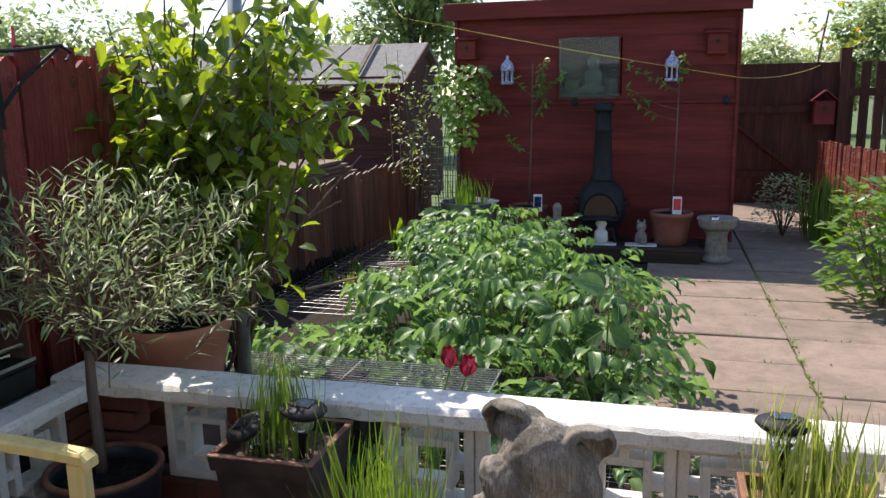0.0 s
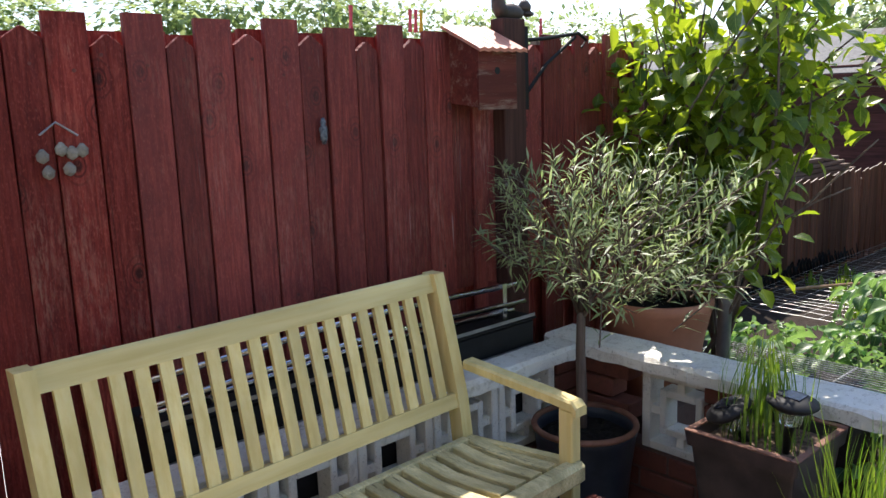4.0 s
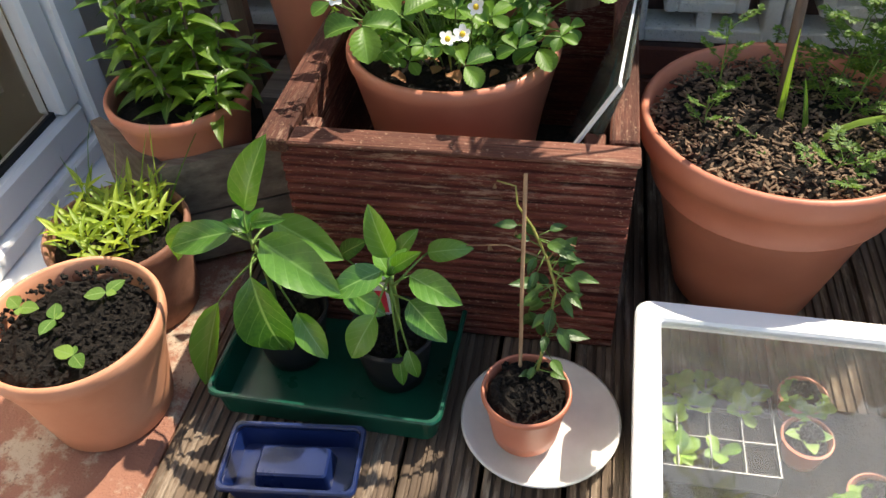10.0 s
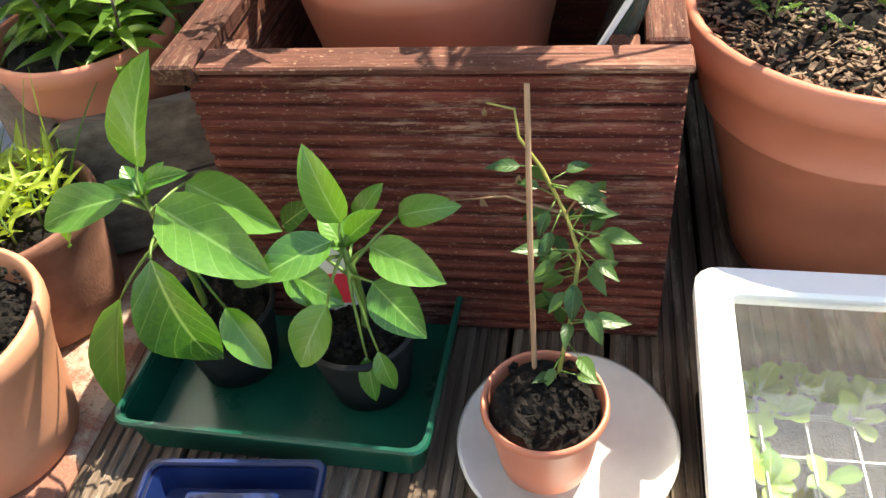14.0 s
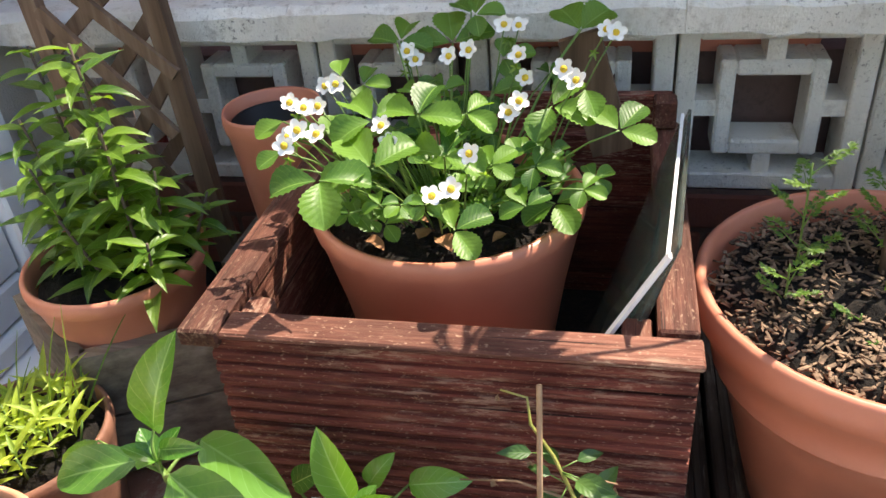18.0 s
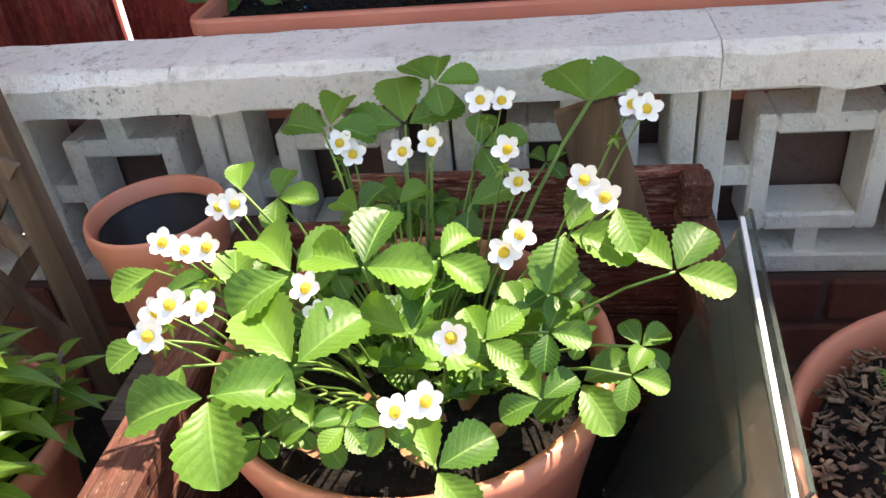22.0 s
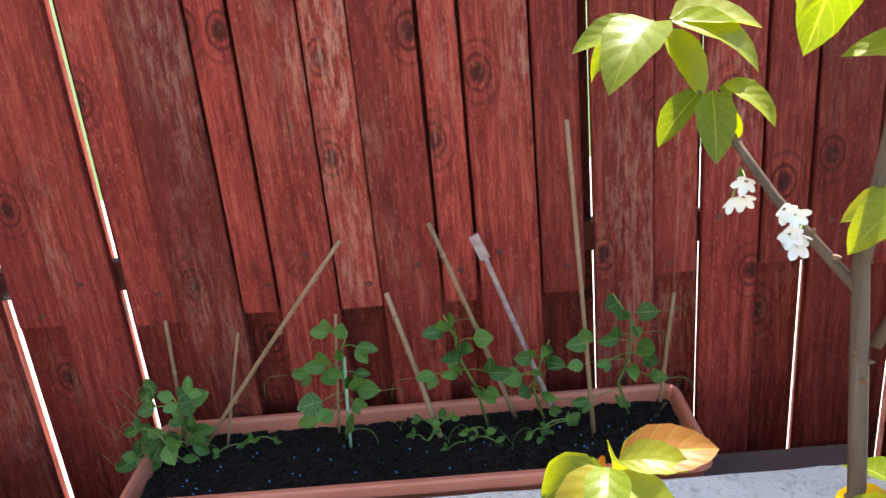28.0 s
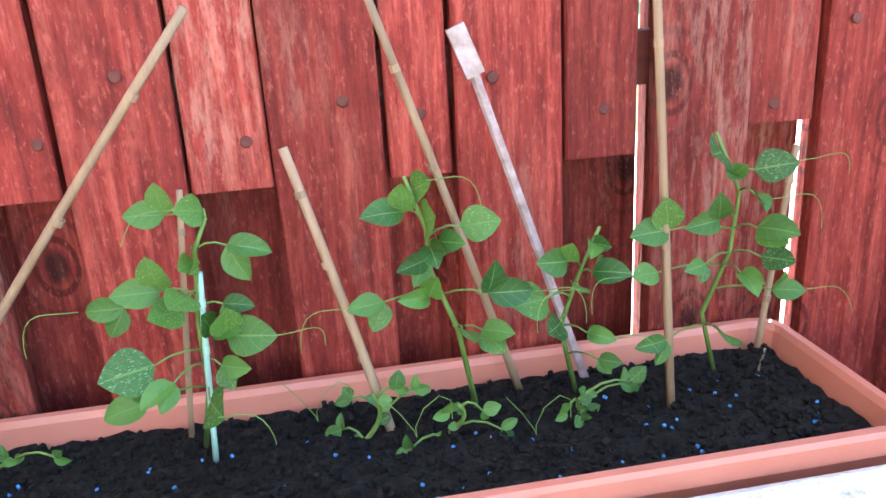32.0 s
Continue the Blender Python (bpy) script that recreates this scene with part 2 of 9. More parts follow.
def fence_wood(name="red_stained_wood", dull=0.0):
    """Stained softwood: streaks, cathedral grain, ringed knots and pale scuffs; dull greys it as in shade."""
    m, n, l, b = material(name, 0.6, 0.0, 0.2)
    fine = noise_tex(n, l, coords(n, l, (105.0, 105.0, 8.0)), 1.0, 8.0, 0.75)
    vec = coords(n, l, (1.0, 1.0, 0.13))
    warp = noise_tex(n, l, vec, 9.0, 2.0)
    wv = n.new("ShaderNodeTexWave")
    wv.wave_type, wv.bands_direction = "BANDS", "X"
    wv.inputs["Scale"].default_value, wv.inputs["Distortion"].default_value, wv.inputs["Detail"].default_value, wv.inputs["Detail Scale"].default_value = 11.0, 16.0, 4.0, 1.6
    l.new(vec.outputs[0], wv.inputs["Vector"])
    col = ramp(n, l, fine.outputs[0], (0.36, (0.14, 0.016, 0.012)), (0.5, (0.3, 0.038, 0.027)), (0.64, (0.46, 0.09, 0.062))).outputs[0]
    col = mixc(n, l, ramp(n, l, wv.outputs["Fac"], (0.15, (0.3, 0.3, 0.3)), (0.5, (0, 0, 0))).outputs[0], col, (0.16, 0.015, 0.011))
    col = mixc(n, l, ramp(n, l, warp.outputs[0], (0.35, (0.6, 0.6, 0.6)), (0.6, (0, 0, 0))).outputs[0], col, (0.17, 0.02, 0.015))
    v = n.new("ShaderNodeTexVoronoi")
    v.voronoi_dimensions = "2D"
    v.inputs["Scale"].default_value = 1.0
    part_xyz, flat = n.new("ShaderNodeSeparateXYZ"), n.new("ShaderNodeCombineXYZ")
    l.new(coords(n, l, (6.0, 6.0, 4.2)).outputs[0], part_xyz.inputs[0])
    l.new(part_xyz.outputs[0], flat.inputs[0])
    l.new(part_xyz.outputs[2], flat.inputs[1])
    l.new(flat.outputs[0], v.inputs["Vector"])
    ring = n.new("ShaderNodeMath")
    ring.operation = "SINE"
    mul = n.new("ShaderNodeMath")
    mul.operation = "MULTIPLY"
    mul.inputs[1].default_value = 70.0
    l.new(v.outputs["Distance"], mul.inputs[0])
    l.new(mul.outputs[0], ring.inputs[0])
    some = ramp(n, l, v.outputs["Color"], (0.38, (0, 0, 0)), (0.42, (1, 1, 1))).outputs[0]
    near = ramp(n, l, v.outputs["Distance"], (0.12, (0.85, 0.85, 0.85)), (0.3, (0, 0, 0)))
    col = mixc(n, l, mixc(n, l, 1.0, mixc(n, l, 1.0, near.outputs[0], some, "MULTIPLY"), ramp(n, l, ring.outputs[0], (0.3, (0, 0, 0)), (0.8, (1, 1, 1))).outputs[0], "MULTIPLY"), col, (0.1, 0.012, 0.009))
    col = mixc(n, l, mixc(n, l, 1.0, ramp(n, l, v.outputs["Distance"], (0.05, (0.9, 0.9, 0.9)), (0.085, (0, 0, 0))).outputs[0], some, "MULTIPLY"), col, (0.05, 0.008, 0.006))
    smudge = noise_tex(n, l, coords(n, l, (16.0, 16.0, 9.0)), 1.0, 5.0, 0.65)
    col = mixc(n, l, ramp(n, l, smudge.outputs[0], (0.32, (0.7, 0.7, 0.7)), (0.46, (0, 0, 0))).outputs[0], col, (0.13, 0.014, 0.011))
    w = noise_tex(n, l, coords(n, l, (24.0, 24.0, 7.0)), 1.0, 8.0, 0.8)
    col = mixc(n, l, ramp(n, l, w.outputs[0], (0.6, (0, 0, 0)), (0.72, (0.6, 0.6, 0.6))).outputs[0], col, (0.5, 0.2, 0.14))
    flecks = noise_tex(n, l, coords(n, l, (120.0, 120.0, 22.0)), 1.0, 4.0, 0.7)
    patch = noise_tex(n, l, coords(n, l, (5.0, 5.0, 2.0)), 1.0, 3.0, 0.6)
    worn = mixc(n, l, 1.0, ramp(n, l, flecks.outputs[0], (0.46, (0, 0, 0)), (0.62, (0.6, 0.6, 0.6))).outputs[0], ramp(n, l, patch.outputs[0], (0.52, (0, 0, 0)), (0.68, (1, 1, 1))).outputs[0], "MULTIPLY")
    col = mixc(n, l, worn, col, (0.5, 0.24, 0.17))
    grit = noise_tex(n, l, coords(n, l, (230.0, 230.0, 90.0)), 1.0, 3.0, 0.7)
    col = mixc(n, l, ramp(n, l, grit.outputs[0], (0.56, (0, 0, 0)), (0.72, (0.55, 0.55, 0.55))).outputs[0], col, (0.55, 0.14, 0.1))
    col = mixc(n, l, ramp(n, l, grit.outputs[0], (0.3, (0.5, 0.5, 0.5)), (0.42, (0, 0, 0))).outputs[0], col, (0.1, 0.01, 0.008))
    crack = noise_tex(n, l, coords(n, l, (130.0, 130.0, 1.3)), 1.0, 3.0, 0.6)
    col = mixc(n, l, ramp(n, l, crack.outputs[0], (0.27, (0.9, 0.9, 0.9)), (0.32, (0, 0, 0))).outputs[0], col, (0.035, 0.008, 0.006))
    if dull:
        col = mixc(n, l, dull, col, (0.2, 0.085, 0.08))
        runs = noise_tex(n, l, coords(n, l, (60.0, 60.0, 2.2)), 1.0, 3.0, 0.6)
        col = mixc(n, l, ramp(n, l, runs.outputs[0], (0.68, (0, 0, 0)), (0.74, (0.7, 0.7, 0.7))).outputs[0], col, (0.5, 0.36, 0.33))
    l.new(brighten(n, l, col, 0.62, 1.25), b.inputs["Base Color"])
    add = n.new("ShaderNodeMath")
    l.new(fine.outputs[0], add.inputs[0])
    l.new(wv.outputs["Fac"], add.inputs[1])
    bumped(n, l, b, add.outputs[0], 0.7, 0.003)
    return m


def worn_wood(name, dark, mid, light, scuff, axis=0, rough=0.7):
    """Weathered stained board: tight grain, black checks along it, pale scuffs and grit."""
    m, n, l, b = material(name, rough, 0.0, 0.25)

    def along(across, length):
        return coords(n, l, tuple(length if i == axis else across for i in range(3)))
    fine = noise_tex(n, l, along(150.0, 7.0), 1.0, 8.0, 0.75)
    col = ramp(n, l, fine.outputs[0], (0.36, dark), (0.5, mid), (0.64, light)).outputs[0]
    cloud = noise_tex(n, l, along(14.0, 5.0), 1.0, 4.0, 0.6)
    col = mixc(n, l, ramp(n, l, cloud.outputs[0], (0.38, (0.75, 0.75, 0.75)), (0.6, (0, 0, 0))).outputs[0], col, tuple(c * 0.6 for c in dark))
    rub, where = noise_tex(n, l, along(190.0, 26.0), 1.0, 5.0, 0.75), noise_tex(n, l, along(12.0, 3.5), 1.0, 4.0, 0.65)
    worn = mixc(n, l, 1.0, ramp(n, l, rub.outputs[0], (0.5, (0, 0, 0)), (0.6, (0.9, 0.9, 0.9))).outputs[0], ramp(n, l, where.outputs[0], (0.5, (0.05, 0.05, 0.05)), (0.64, (1, 1, 1))).outputs[0], "MULTIPLY")
    col = mixc(n, l, worn, col, scuff)
    check = noise_tex(n, l, along(120.0, 1.6), 1.0, 3.0, 0.6)
    col = mixc(n, l, ramp(n, l, check.outputs[0], (0.3, (0.95, 0.95, 0.95)), (0.35, (0, 0, 0))).outputs[0], col, tuple(c * 0.25 for c in dark))
    grit = noise_tex(n, l, along(320.0, 140.0), 1.0, 2.0, 0.6)
    col = mixc(n, l, ramp(n, l, grit.outputs[0], (0.62, (0, 0, 0)), (0.72, (0.7, 0.7, 0.7))).outputs[0], col, scuff)
    l.new(brighten(n, l, col, 0.8, 1.15), b.inputs["Base Color"])
    add = n.new("ShaderNodeMath")
    l.new(fine.outputs[0], add.inputs[0])
    l.new(check.outputs[0], add.inputs[1])
    bumped(n, l, b, add.outputs[0], 0.7, 0.003)
    return m


RED = fence_wood()
# greyer copy of RED, with the muted look of shaded boards in its colour
REDSHADED = fence_wood("shaded_red_stained_wood", 0.3)
CRATEX = worn_wood("worn_crate_board", (0.085, 0.018, 0.012), (0.17, 0.04, 0.028), (0.26, 0.075, 0.05), (0.42, 0.26, 0.18), 0)
CRATEY = worn_wood("worn_crate_rail", (0.08, 0.026, 0.017), (0.15, 0.052, 0.034), (0.23, 0.095, 0.062), (0.36, 0.23, 0.16), 1)
CRATETOP = worn_wood("worn_crate_top", (0.09, 0.03, 0.02), (0.17, 0.065, 0.043), (0.26, 0.115, 0.078), (0.4, 0.27, 0.19), 0)
GREYRED = wood("brown_red_post", (0.06, 0.03, 0.024), (0.12, 0.055, 0.043), (0.19, 0.095, 0.075), 2, 0.8, True, (0.8, 1.15))
REDX = wood("red_stained_wood_flat", (0.13, 0.028, 0.02), (0.2, 0.045, 0.032), (0.28, 0.075, 0.05), 0, 0.6, False, (0.8, 1.15), (0.3, 0.2, 0.15))
REDY = wood("red_stained_wood_deep", (0.14, 0.03, 0.022), (0.22, 0.05, 0.035), (0.3, 0.085, 0.055), 1, 0.6, False, (0.8, 1.15), (0.3, 0.2, 0.15))
OLDRED = wood("old_dark_red_boards", (0.06, 0.02, 0.018), (0.11, 0.036, 0.032), (0.16, 0.06, 0.052), 1, 0.75, True, (0.75, 1.2))
BARN = wood("barn_red_siding", (0.14, 0.02, 0.017), (0.2, 0.03, 0.025), (0.24, 0.042, 0.032), 1, 0.6, False, (0.85, 1.1))
DECK = wood("weathered_decking", (0.09, 0.06, 0.042), (0.19, 0.135, 0.095), (0.34, 0.26, 0.19), 1, 0.8, False, (0.75, 1.15), (0.4, 0.32, 0.24))
GREYWOOD = wood("grey_weathered_wood", (0.12, 0.09, 0.07), (0.24, 0.19, 0.15), (0.36, 0.3, 0.24), 0, 0.85, True)
LATH = wood("sawn_lath", (0.14, 0.085, 0.055), (0.27, 0.17, 0.11), (0.39, 0.28, 0.2), 2, 0.8, True)
CANE = wood("bamboo_cane", (0.3, 0.18, 0.1), (0.42, 0.27, 0.16), (0.52, 0.36, 0.22), 2, 0.6, False)
BARK = wood("bark", (0.1, 0.07, 0.055), (0.17, 0.125, 0.1), (0.26, 0.2, 0.17), 2, 0.85, False, (0.9, 1.1), None, 0.8)
YELLOW = wood("pale_yellow_paint", (0.8, 0.62, 0.24), (0.88, 0.72, 0.33), (0.9, 0.77, 0.4), 2, 0.45, False, (0.95, 1.04), None, 0.2)
YELLOWR = wood("pale_yellow_rail_paint", (0.78, 0.6, 0.23), (0.88, 0.72, 0.33), (0.9, 0.77, 0.4), 0, 0.45, False, (0.95, 1.04), None, 0.2)
YELLOWX = worn_wood("pale_yellow_worn_paint", (0.62, 0.52, 0.25), (0.78, 0.66, 0.34), (0.86, 0.76, 0.44), (0.24, 0.22, 0.13), 1, 0.5)
WHITEBLOCK = stone("white_painted_concrete", (0.9, 0.87, 0.79), (0.5, 0.46, 0.4), 16.0, (0.54, 0.76), 0.85, 0.9, (0.34, 0.31, 0.27))
COPING = stone("weathered_white_coping", (0.93, 0.9, 0.83), (0.6, 0.56, 0.49), 30.0, (0.5, 0.66), 0.9, 0.9, (0.2, 0.185, 0.165))
BRICK = stone("red_painted_brick", (0.2, 0.07, 0.05), (0.1, 0.045, 0.035), 30.0)
MORTAR = stone("mortar", (0.16, 0.1, 0.085), (0.09, 0.06, 0.05), 40.0)
SLAB = stone("buff_paving", (0.31, 0.235, 0.185), (0.17, 0.13, 0.105), 5.0, (0.38, 0.66), 0.9, 0.7, (0.1, 0.085, 0.07))
REDSTEP = stone("red_painted_concrete", (0.3, 0.14, 0.095), (0.42, 0.33, 0.25), 7.0, (0.5, 0.58), 0.9, 0.6, (0.12, 0.07, 0.05))
EARTH = stone("garden_earth", (0.05, 0.036, 0.026), (0.025, 0.018, 0.013), 30.0, (0.4, 0.6), 1.0, 1.0)
LAWN = plain("far_grass", (0.05, 0.09, 0.02), (0.1, 0.15, 0.04), 2.0, 0.9)
TERRA = plain("terracotta_plastic", (0.54, 0.185, 0.11), (0.6, 0.225, 0.14), 9.0, 0.42, 0.0, 0.06)
# terracotta darkened because the bowl stands in shade; the shade is in the colour
SHADEBOWL = plain("shaded_terracotta", (0.33, 0.13, 0.075), (0.42, 0.18, 0.105), 9.0, 0.65, 0.0, 0.2)
TERRAPALE = plain("pale_terracotta", (0.52, 0.22, 0.12), (0.59, 0.28, 0.165), 9.0, 0.6, 0.0, 0.12)
TROUGHPL = plain("salmon_plastic", (0.52, 0.17, 0.11), (0.56, 0.2, 0.13), 10.0, 0.4, 0.0, 0.05)
CLAY = plain("old_clay", (0.16, 0.065, 0.038), (0.3, 0.14, 0.09), 16.0, 0.75, 0.0, 0.3)
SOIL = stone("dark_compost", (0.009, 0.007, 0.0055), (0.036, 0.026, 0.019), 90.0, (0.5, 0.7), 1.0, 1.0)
MULCH = plain("bark_mulch", (0.035, 0.022, 0.015), (0.3, 0.2, 0.13), 60.0, 0.9, 0.0, 0.5, 0.3, 200.0, (0.5, 1.3))
BLACKPL = plain("black_plastic", (0.011, 0.011, 0.012), (0.018, 0.018, 0.019), 20.0, 0.5, 0.0, 0.1, 0.25)
GREENPL = plain("green_plastic", (0.002, 0.05, 0.03), (0.004, 0.075, 0.045), 14.0, 0.3, 0.0, 0.05)
BLUEPL = plain("navy_plastic", (0.003, 0.022, 0.085), (0.006, 0.034, 0.12), 14.0, 0.25, 0.0, 0.05)
NAVY = plain("navy_plastic", (0.004, 0.012, 0.06), (0.008, 0.02, 0.09), 14.0, 0.3, 0.0, 0.04)
CANBLUE = plain("blue_can_plastic", (0.02, 0.1, 0.24), (0.03, 0.14, 0.3), 14.0, 0.35, 0.0, 0.05)
WHITEPL = plain("white_plastic", (0.78, 0.79, 0.8), (0.84, 0.85, 0.86), 12.0, 0.35, 0.0, 0.03)
UPVC = plain("white_upvc", (0.78, 0.79, 0.8), (0.83, 0.84, 0.85), 8.0, 0.3, 0.0, 0.03)
DISH = plain("grey_plastic_saucer", (0.58, 0.57, 0.55), (0.7, 0.69, 0.67), 12.0, 0.45, 0.0, 0.05)
STEEL = plain("steel", (0.6, 0.6, 0.6), (0.7, 0.7, 0.7), 30.0, 0.18, 1.0, 0.02)
WIRE = plain("galvanised_wire", (0.25, 0.25, 0.24), (0.38, 0.38, 0.37), 30.0, 0.45, 0.8)
IRON = plain("black_iron", (0.01, 0.01, 0.011), (0.02, 0.02, 0.021), 30.0, 0.62, 0.0, 0.2, 0.3)
ZINC = plain("zinc_tub", (0.3, 0.31, 0.32), (0.42, 0.43, 0.44), 12.0, 0.4, 0.8)
CONCRETE = stone("carved_stone", (0.36, 0.32, 0.265), (0.15, 0.13, 0.11), 26.0, (0.42, 0.68), 0.9, 1.0, (0.5, 0.46, 0.4))
FELT = stone("grey_roof_felt", (0.27, 0.265, 0.255), (0.15, 0.145, 0.14), 20.0, (0.42, 0.7), 0.9, 0.7)
CLEAR = glass("dusty_clear_plastic", (0.93, 0.94, 0.94), 0.0, (60.0, 0.035, (0.3, 0.27, 0.23)))
HAZE = glass("misted_clear_plastic", (0.9, 0.93, 0.94), 0.06, (7.0, 0.42, (0.4, 0.39, 0.37)))


def misted():
    """Scuffed clear lid, whitened towards its near edge by mist and painted sky glare."""
    m, n, l, b = material("misted_glare_lid", 0.03)
    b.inputs["Base Color"].default_value = (0.94, 0.95, 0.96, 1)
    b.inputs["Transmission Weight"].default_value = 1.0
    sep, add = n.new("ShaderNodeSeparateXYZ"), n.new("ShaderNodeMath")
    l.new(coords(n, l, (1, 1, 1), False).outputs[0], sep.inputs[0])
    edge = noise_tex(n, l, coords(n, l), 16.0, 6.0, 0.65)
    add.operation = "MULTIPLY_ADD"
    add.inputs[1].default_value = -0.22
    l.new(edge.outputs[0], add.inputs[0])
    l.new(sep.outputs[1], add.inputs[2])
    up = n.new("ShaderNodeMath")
    up.inputs[1].default_value = 0.5
    l.new(add.outputs[0], up.inputs[0])
    dust = noise_tex(n, l, coords(n, l), 45.0, 8.0, 0.75)
    # white near the front edge: condensation plus the sky's glare, painted as one film
    film = mixc(n, l, 1.0, ramp(n, l, up.outputs[0], (0.26, (0.62, 0.62, 0.62)), (0.38, (0.0, 0.0, 0.0))).outputs[0], ramp(n, l, dust.outputs[0], (0.4, (0.02, 0.02, 0.02)), (0.75, (0.15, 0.15, 0.15))).outputs[0], "LIGHTEN")
    d, mix = n.new("ShaderNodeBsdfDiffuse"), n.new("ShaderNodeMixShader")
    d.inputs[0].default_value = (0.66, 0.67, 0.68, 1)
    l.new(film, mix.inputs[0])
    l.new(b.outputs[0], mix.inputs[1])
    l.new(d.outputs[0], mix.inputs[2])
    l.new(mix.outputs[0], n["Material Output"].inputs[0])
    return m


MISTGLARE = misted()
# the dust film also carries the hazy glare on the low drawer's lid
DUSTGLARE = glass("dusty_glare_lid", (0.94, 0.95, 0.95), 0.01, (40.0, 0.06, (0.5, 0.51, 0.5)))
PANE = glass("greenish_glass", (0.78, 0.9, 0.85), 0.0, (12.0, 0.2, (0.34, 0.4, 0.36)))
DOORGLASS = glass("door_glass", (0.95, 0.97, 0.97))
BLIND = plain("taupe_blind", (0.36, 0.31, 0.24), (0.44, 0.39, 0.31), 20.0, 0.7)
PEPPERLEAF = foliage("pepper_leaf", (0.035, 0.125, 0.016), (0.115, 0.26, 0.034), (0.2, 0.36, 0.09), 0.27, 0.18, 0.6, None, 0.16, 6.5)
CHILLILEAF = foliage("chilli_leaf", (0.022, 0.065, 0.014), (0.075, 0.15, 0.03), (0.09, 0.17, 0.045), 0.4, 0.2, 0.45)
SHOOTLEAF = foliage("shoot_leaf", (0.16, 0.25, 0.02), (0.32, 0.4, 0.04), (0.34, 0.42, 0.08), 0.45, 0.35)
BERRYLEAF = foliage("strawberry_leaf", (0.032, 0.1, 0.016), (0.125, 0.25, 0.03), (0.17, 0.31, 0.06), 0.45, 0.3, 0.4, None, 0.16, 8.0)
PEALEAF = foliage("pea_leaf", (0.025, 0.085, 0.016), (0.085, 0.2, 0.035), (0.12, 0.24, 0.06), 0.5, 0.22, 0.4, None, 0.16, 4.5)
PEASTIP = foliage("mottled_pea_leaf", (0.025, 0.085, 0.016), (0.085, 0.2, 0.035), (0.12, 0.24, 0.06), 0.5, 0.22, 0.4, None, 0.16, 4.5, (0.26, 0.38, 0.18))
CHERRYLEAF = foliage("cherry_leaf", (0.11, 0.17, 0.012), (0.27, 0.31, 0.022), (0.28, 0.32, 0.05), 0.4, 0.48, 0.5, (0.93, (0.32, 0.14, 0.03)))
POTATOLEAF = foliage("potato_leaf", (0.02, 0.07, 0.02), (0.15, 0.255, 0.075), (0.2, 0.31, 0.12), 0.42, 0.34, 0.5)
OLIVELEAF = foliage("olive_leaf", (0.085, 0.135, 0.05), (0.29, 0.36, 0.17), (0.33, 0.4, 0.22), 0.4, 0.42, 0.5)
ROSELEAF = foliage("climber_leaf", (0.05, 0.105, 0.014), (0.21, 0.28, 0.035), (0.24, 0.3, 0.06), 0.35, 0.46, 0.5)
LILYLEAF = foliage("lily_leaf", (0.045, 0.115, 0.012), (0.14, 0.24, 0.028), (0.18, 0.3, 0.06), 0.4, 0.35)
PARSLEYLEAF = foliage("feathery_leaf", (0.04, 0.11, 0.014), (0.14, 0.25, 0.03), (0.14, 0.24, 0.05), 0.5, 0.35)
PALEGRASS = foliage("pale_grass_blade", (0.09, 0.14, 0.02), (0.27, 0.31, 0.08), (0.28, 0.32, 0.1), 0.5, 0.4)
GRASS = foliage("grass_blade", (0.05, 0.12, 0.015), (0.17, 0.26, 0.04), (0.18, 0.28, 0.06), 0.5, 0.35)
SEEDLEAF = foliage("seedling_leaf", (0.07, 0.17, 0.02), (0.19, 0.31, 0.05), (0.24, 0.35, 0.1), 0.5, 0.35)
STEM = plain("green_stem", (0.1, 0.19, 0.03), (0.17, 0.26, 0.06), 30.0, 0.5)
PETAL = plain("white_petal", (0.8, 0.8, 0.78), (0.85, 0.85, 0.83), 30.0, 0.6)
PISTIL = plain("yellow_flower_heart", (0.6, 0.4, 0.02), (0.7, 0.5, 0.05), 90.0, 0.8)
TULIP = plain("crimson_petal", (0.4, 0.008, 0.04), (0.5, 0.015, 0.06), 30.0, 0.45)
# far leaves are paler: distance haze is mixed into their colour
FARLEAF = foliage("far_tree_leaf", (0.1, 0.15, 0.06), (0.26, 0.32, 0.15), (0.26, 0.32, 0.16), 0.6, 0.45)
PINK = plain("coral_plastic", (0.6, 0.03, 0.06), (0.65, 0.05, 0.08), 20.0, 0.4)
PELLET = plain("blue_pellet", (0.04, 0.2, 0.5), (0.08, 0.3, 0.6), 20.0, 0.6)


# tools
def part(name, bm, mat, parent=None, label="", smooth=False, data=None):
    if data is None:
        data = bpy.data.meshes.new(name)
        bm.to_mesh(data)
        bm.free()
        if smooth:
            data.polygons.foreach_set("use_smooth", [True] * len(data.polygons))
        data.materials.append(mat)
    ob = new(name, data)
    if parent is not None:
        ob.parent = parent
    if label:
        ob["label"] = label
    return ob


def thing(name, label, category, group="", kind="", at=(0, 0, 0), rz=0.0):
    ob = new(name)
    ob.empty_display_size = 0.05
    ob.matrix_basis = pose(*at, 0, 0, rz)
    return tagged(ob, label, category, group, kind)


def structure(name, bm, mat, label, category, smooth=False):
    return tagged(part(name, bm, mat, None, "", smooth), label, category, "", "structure")


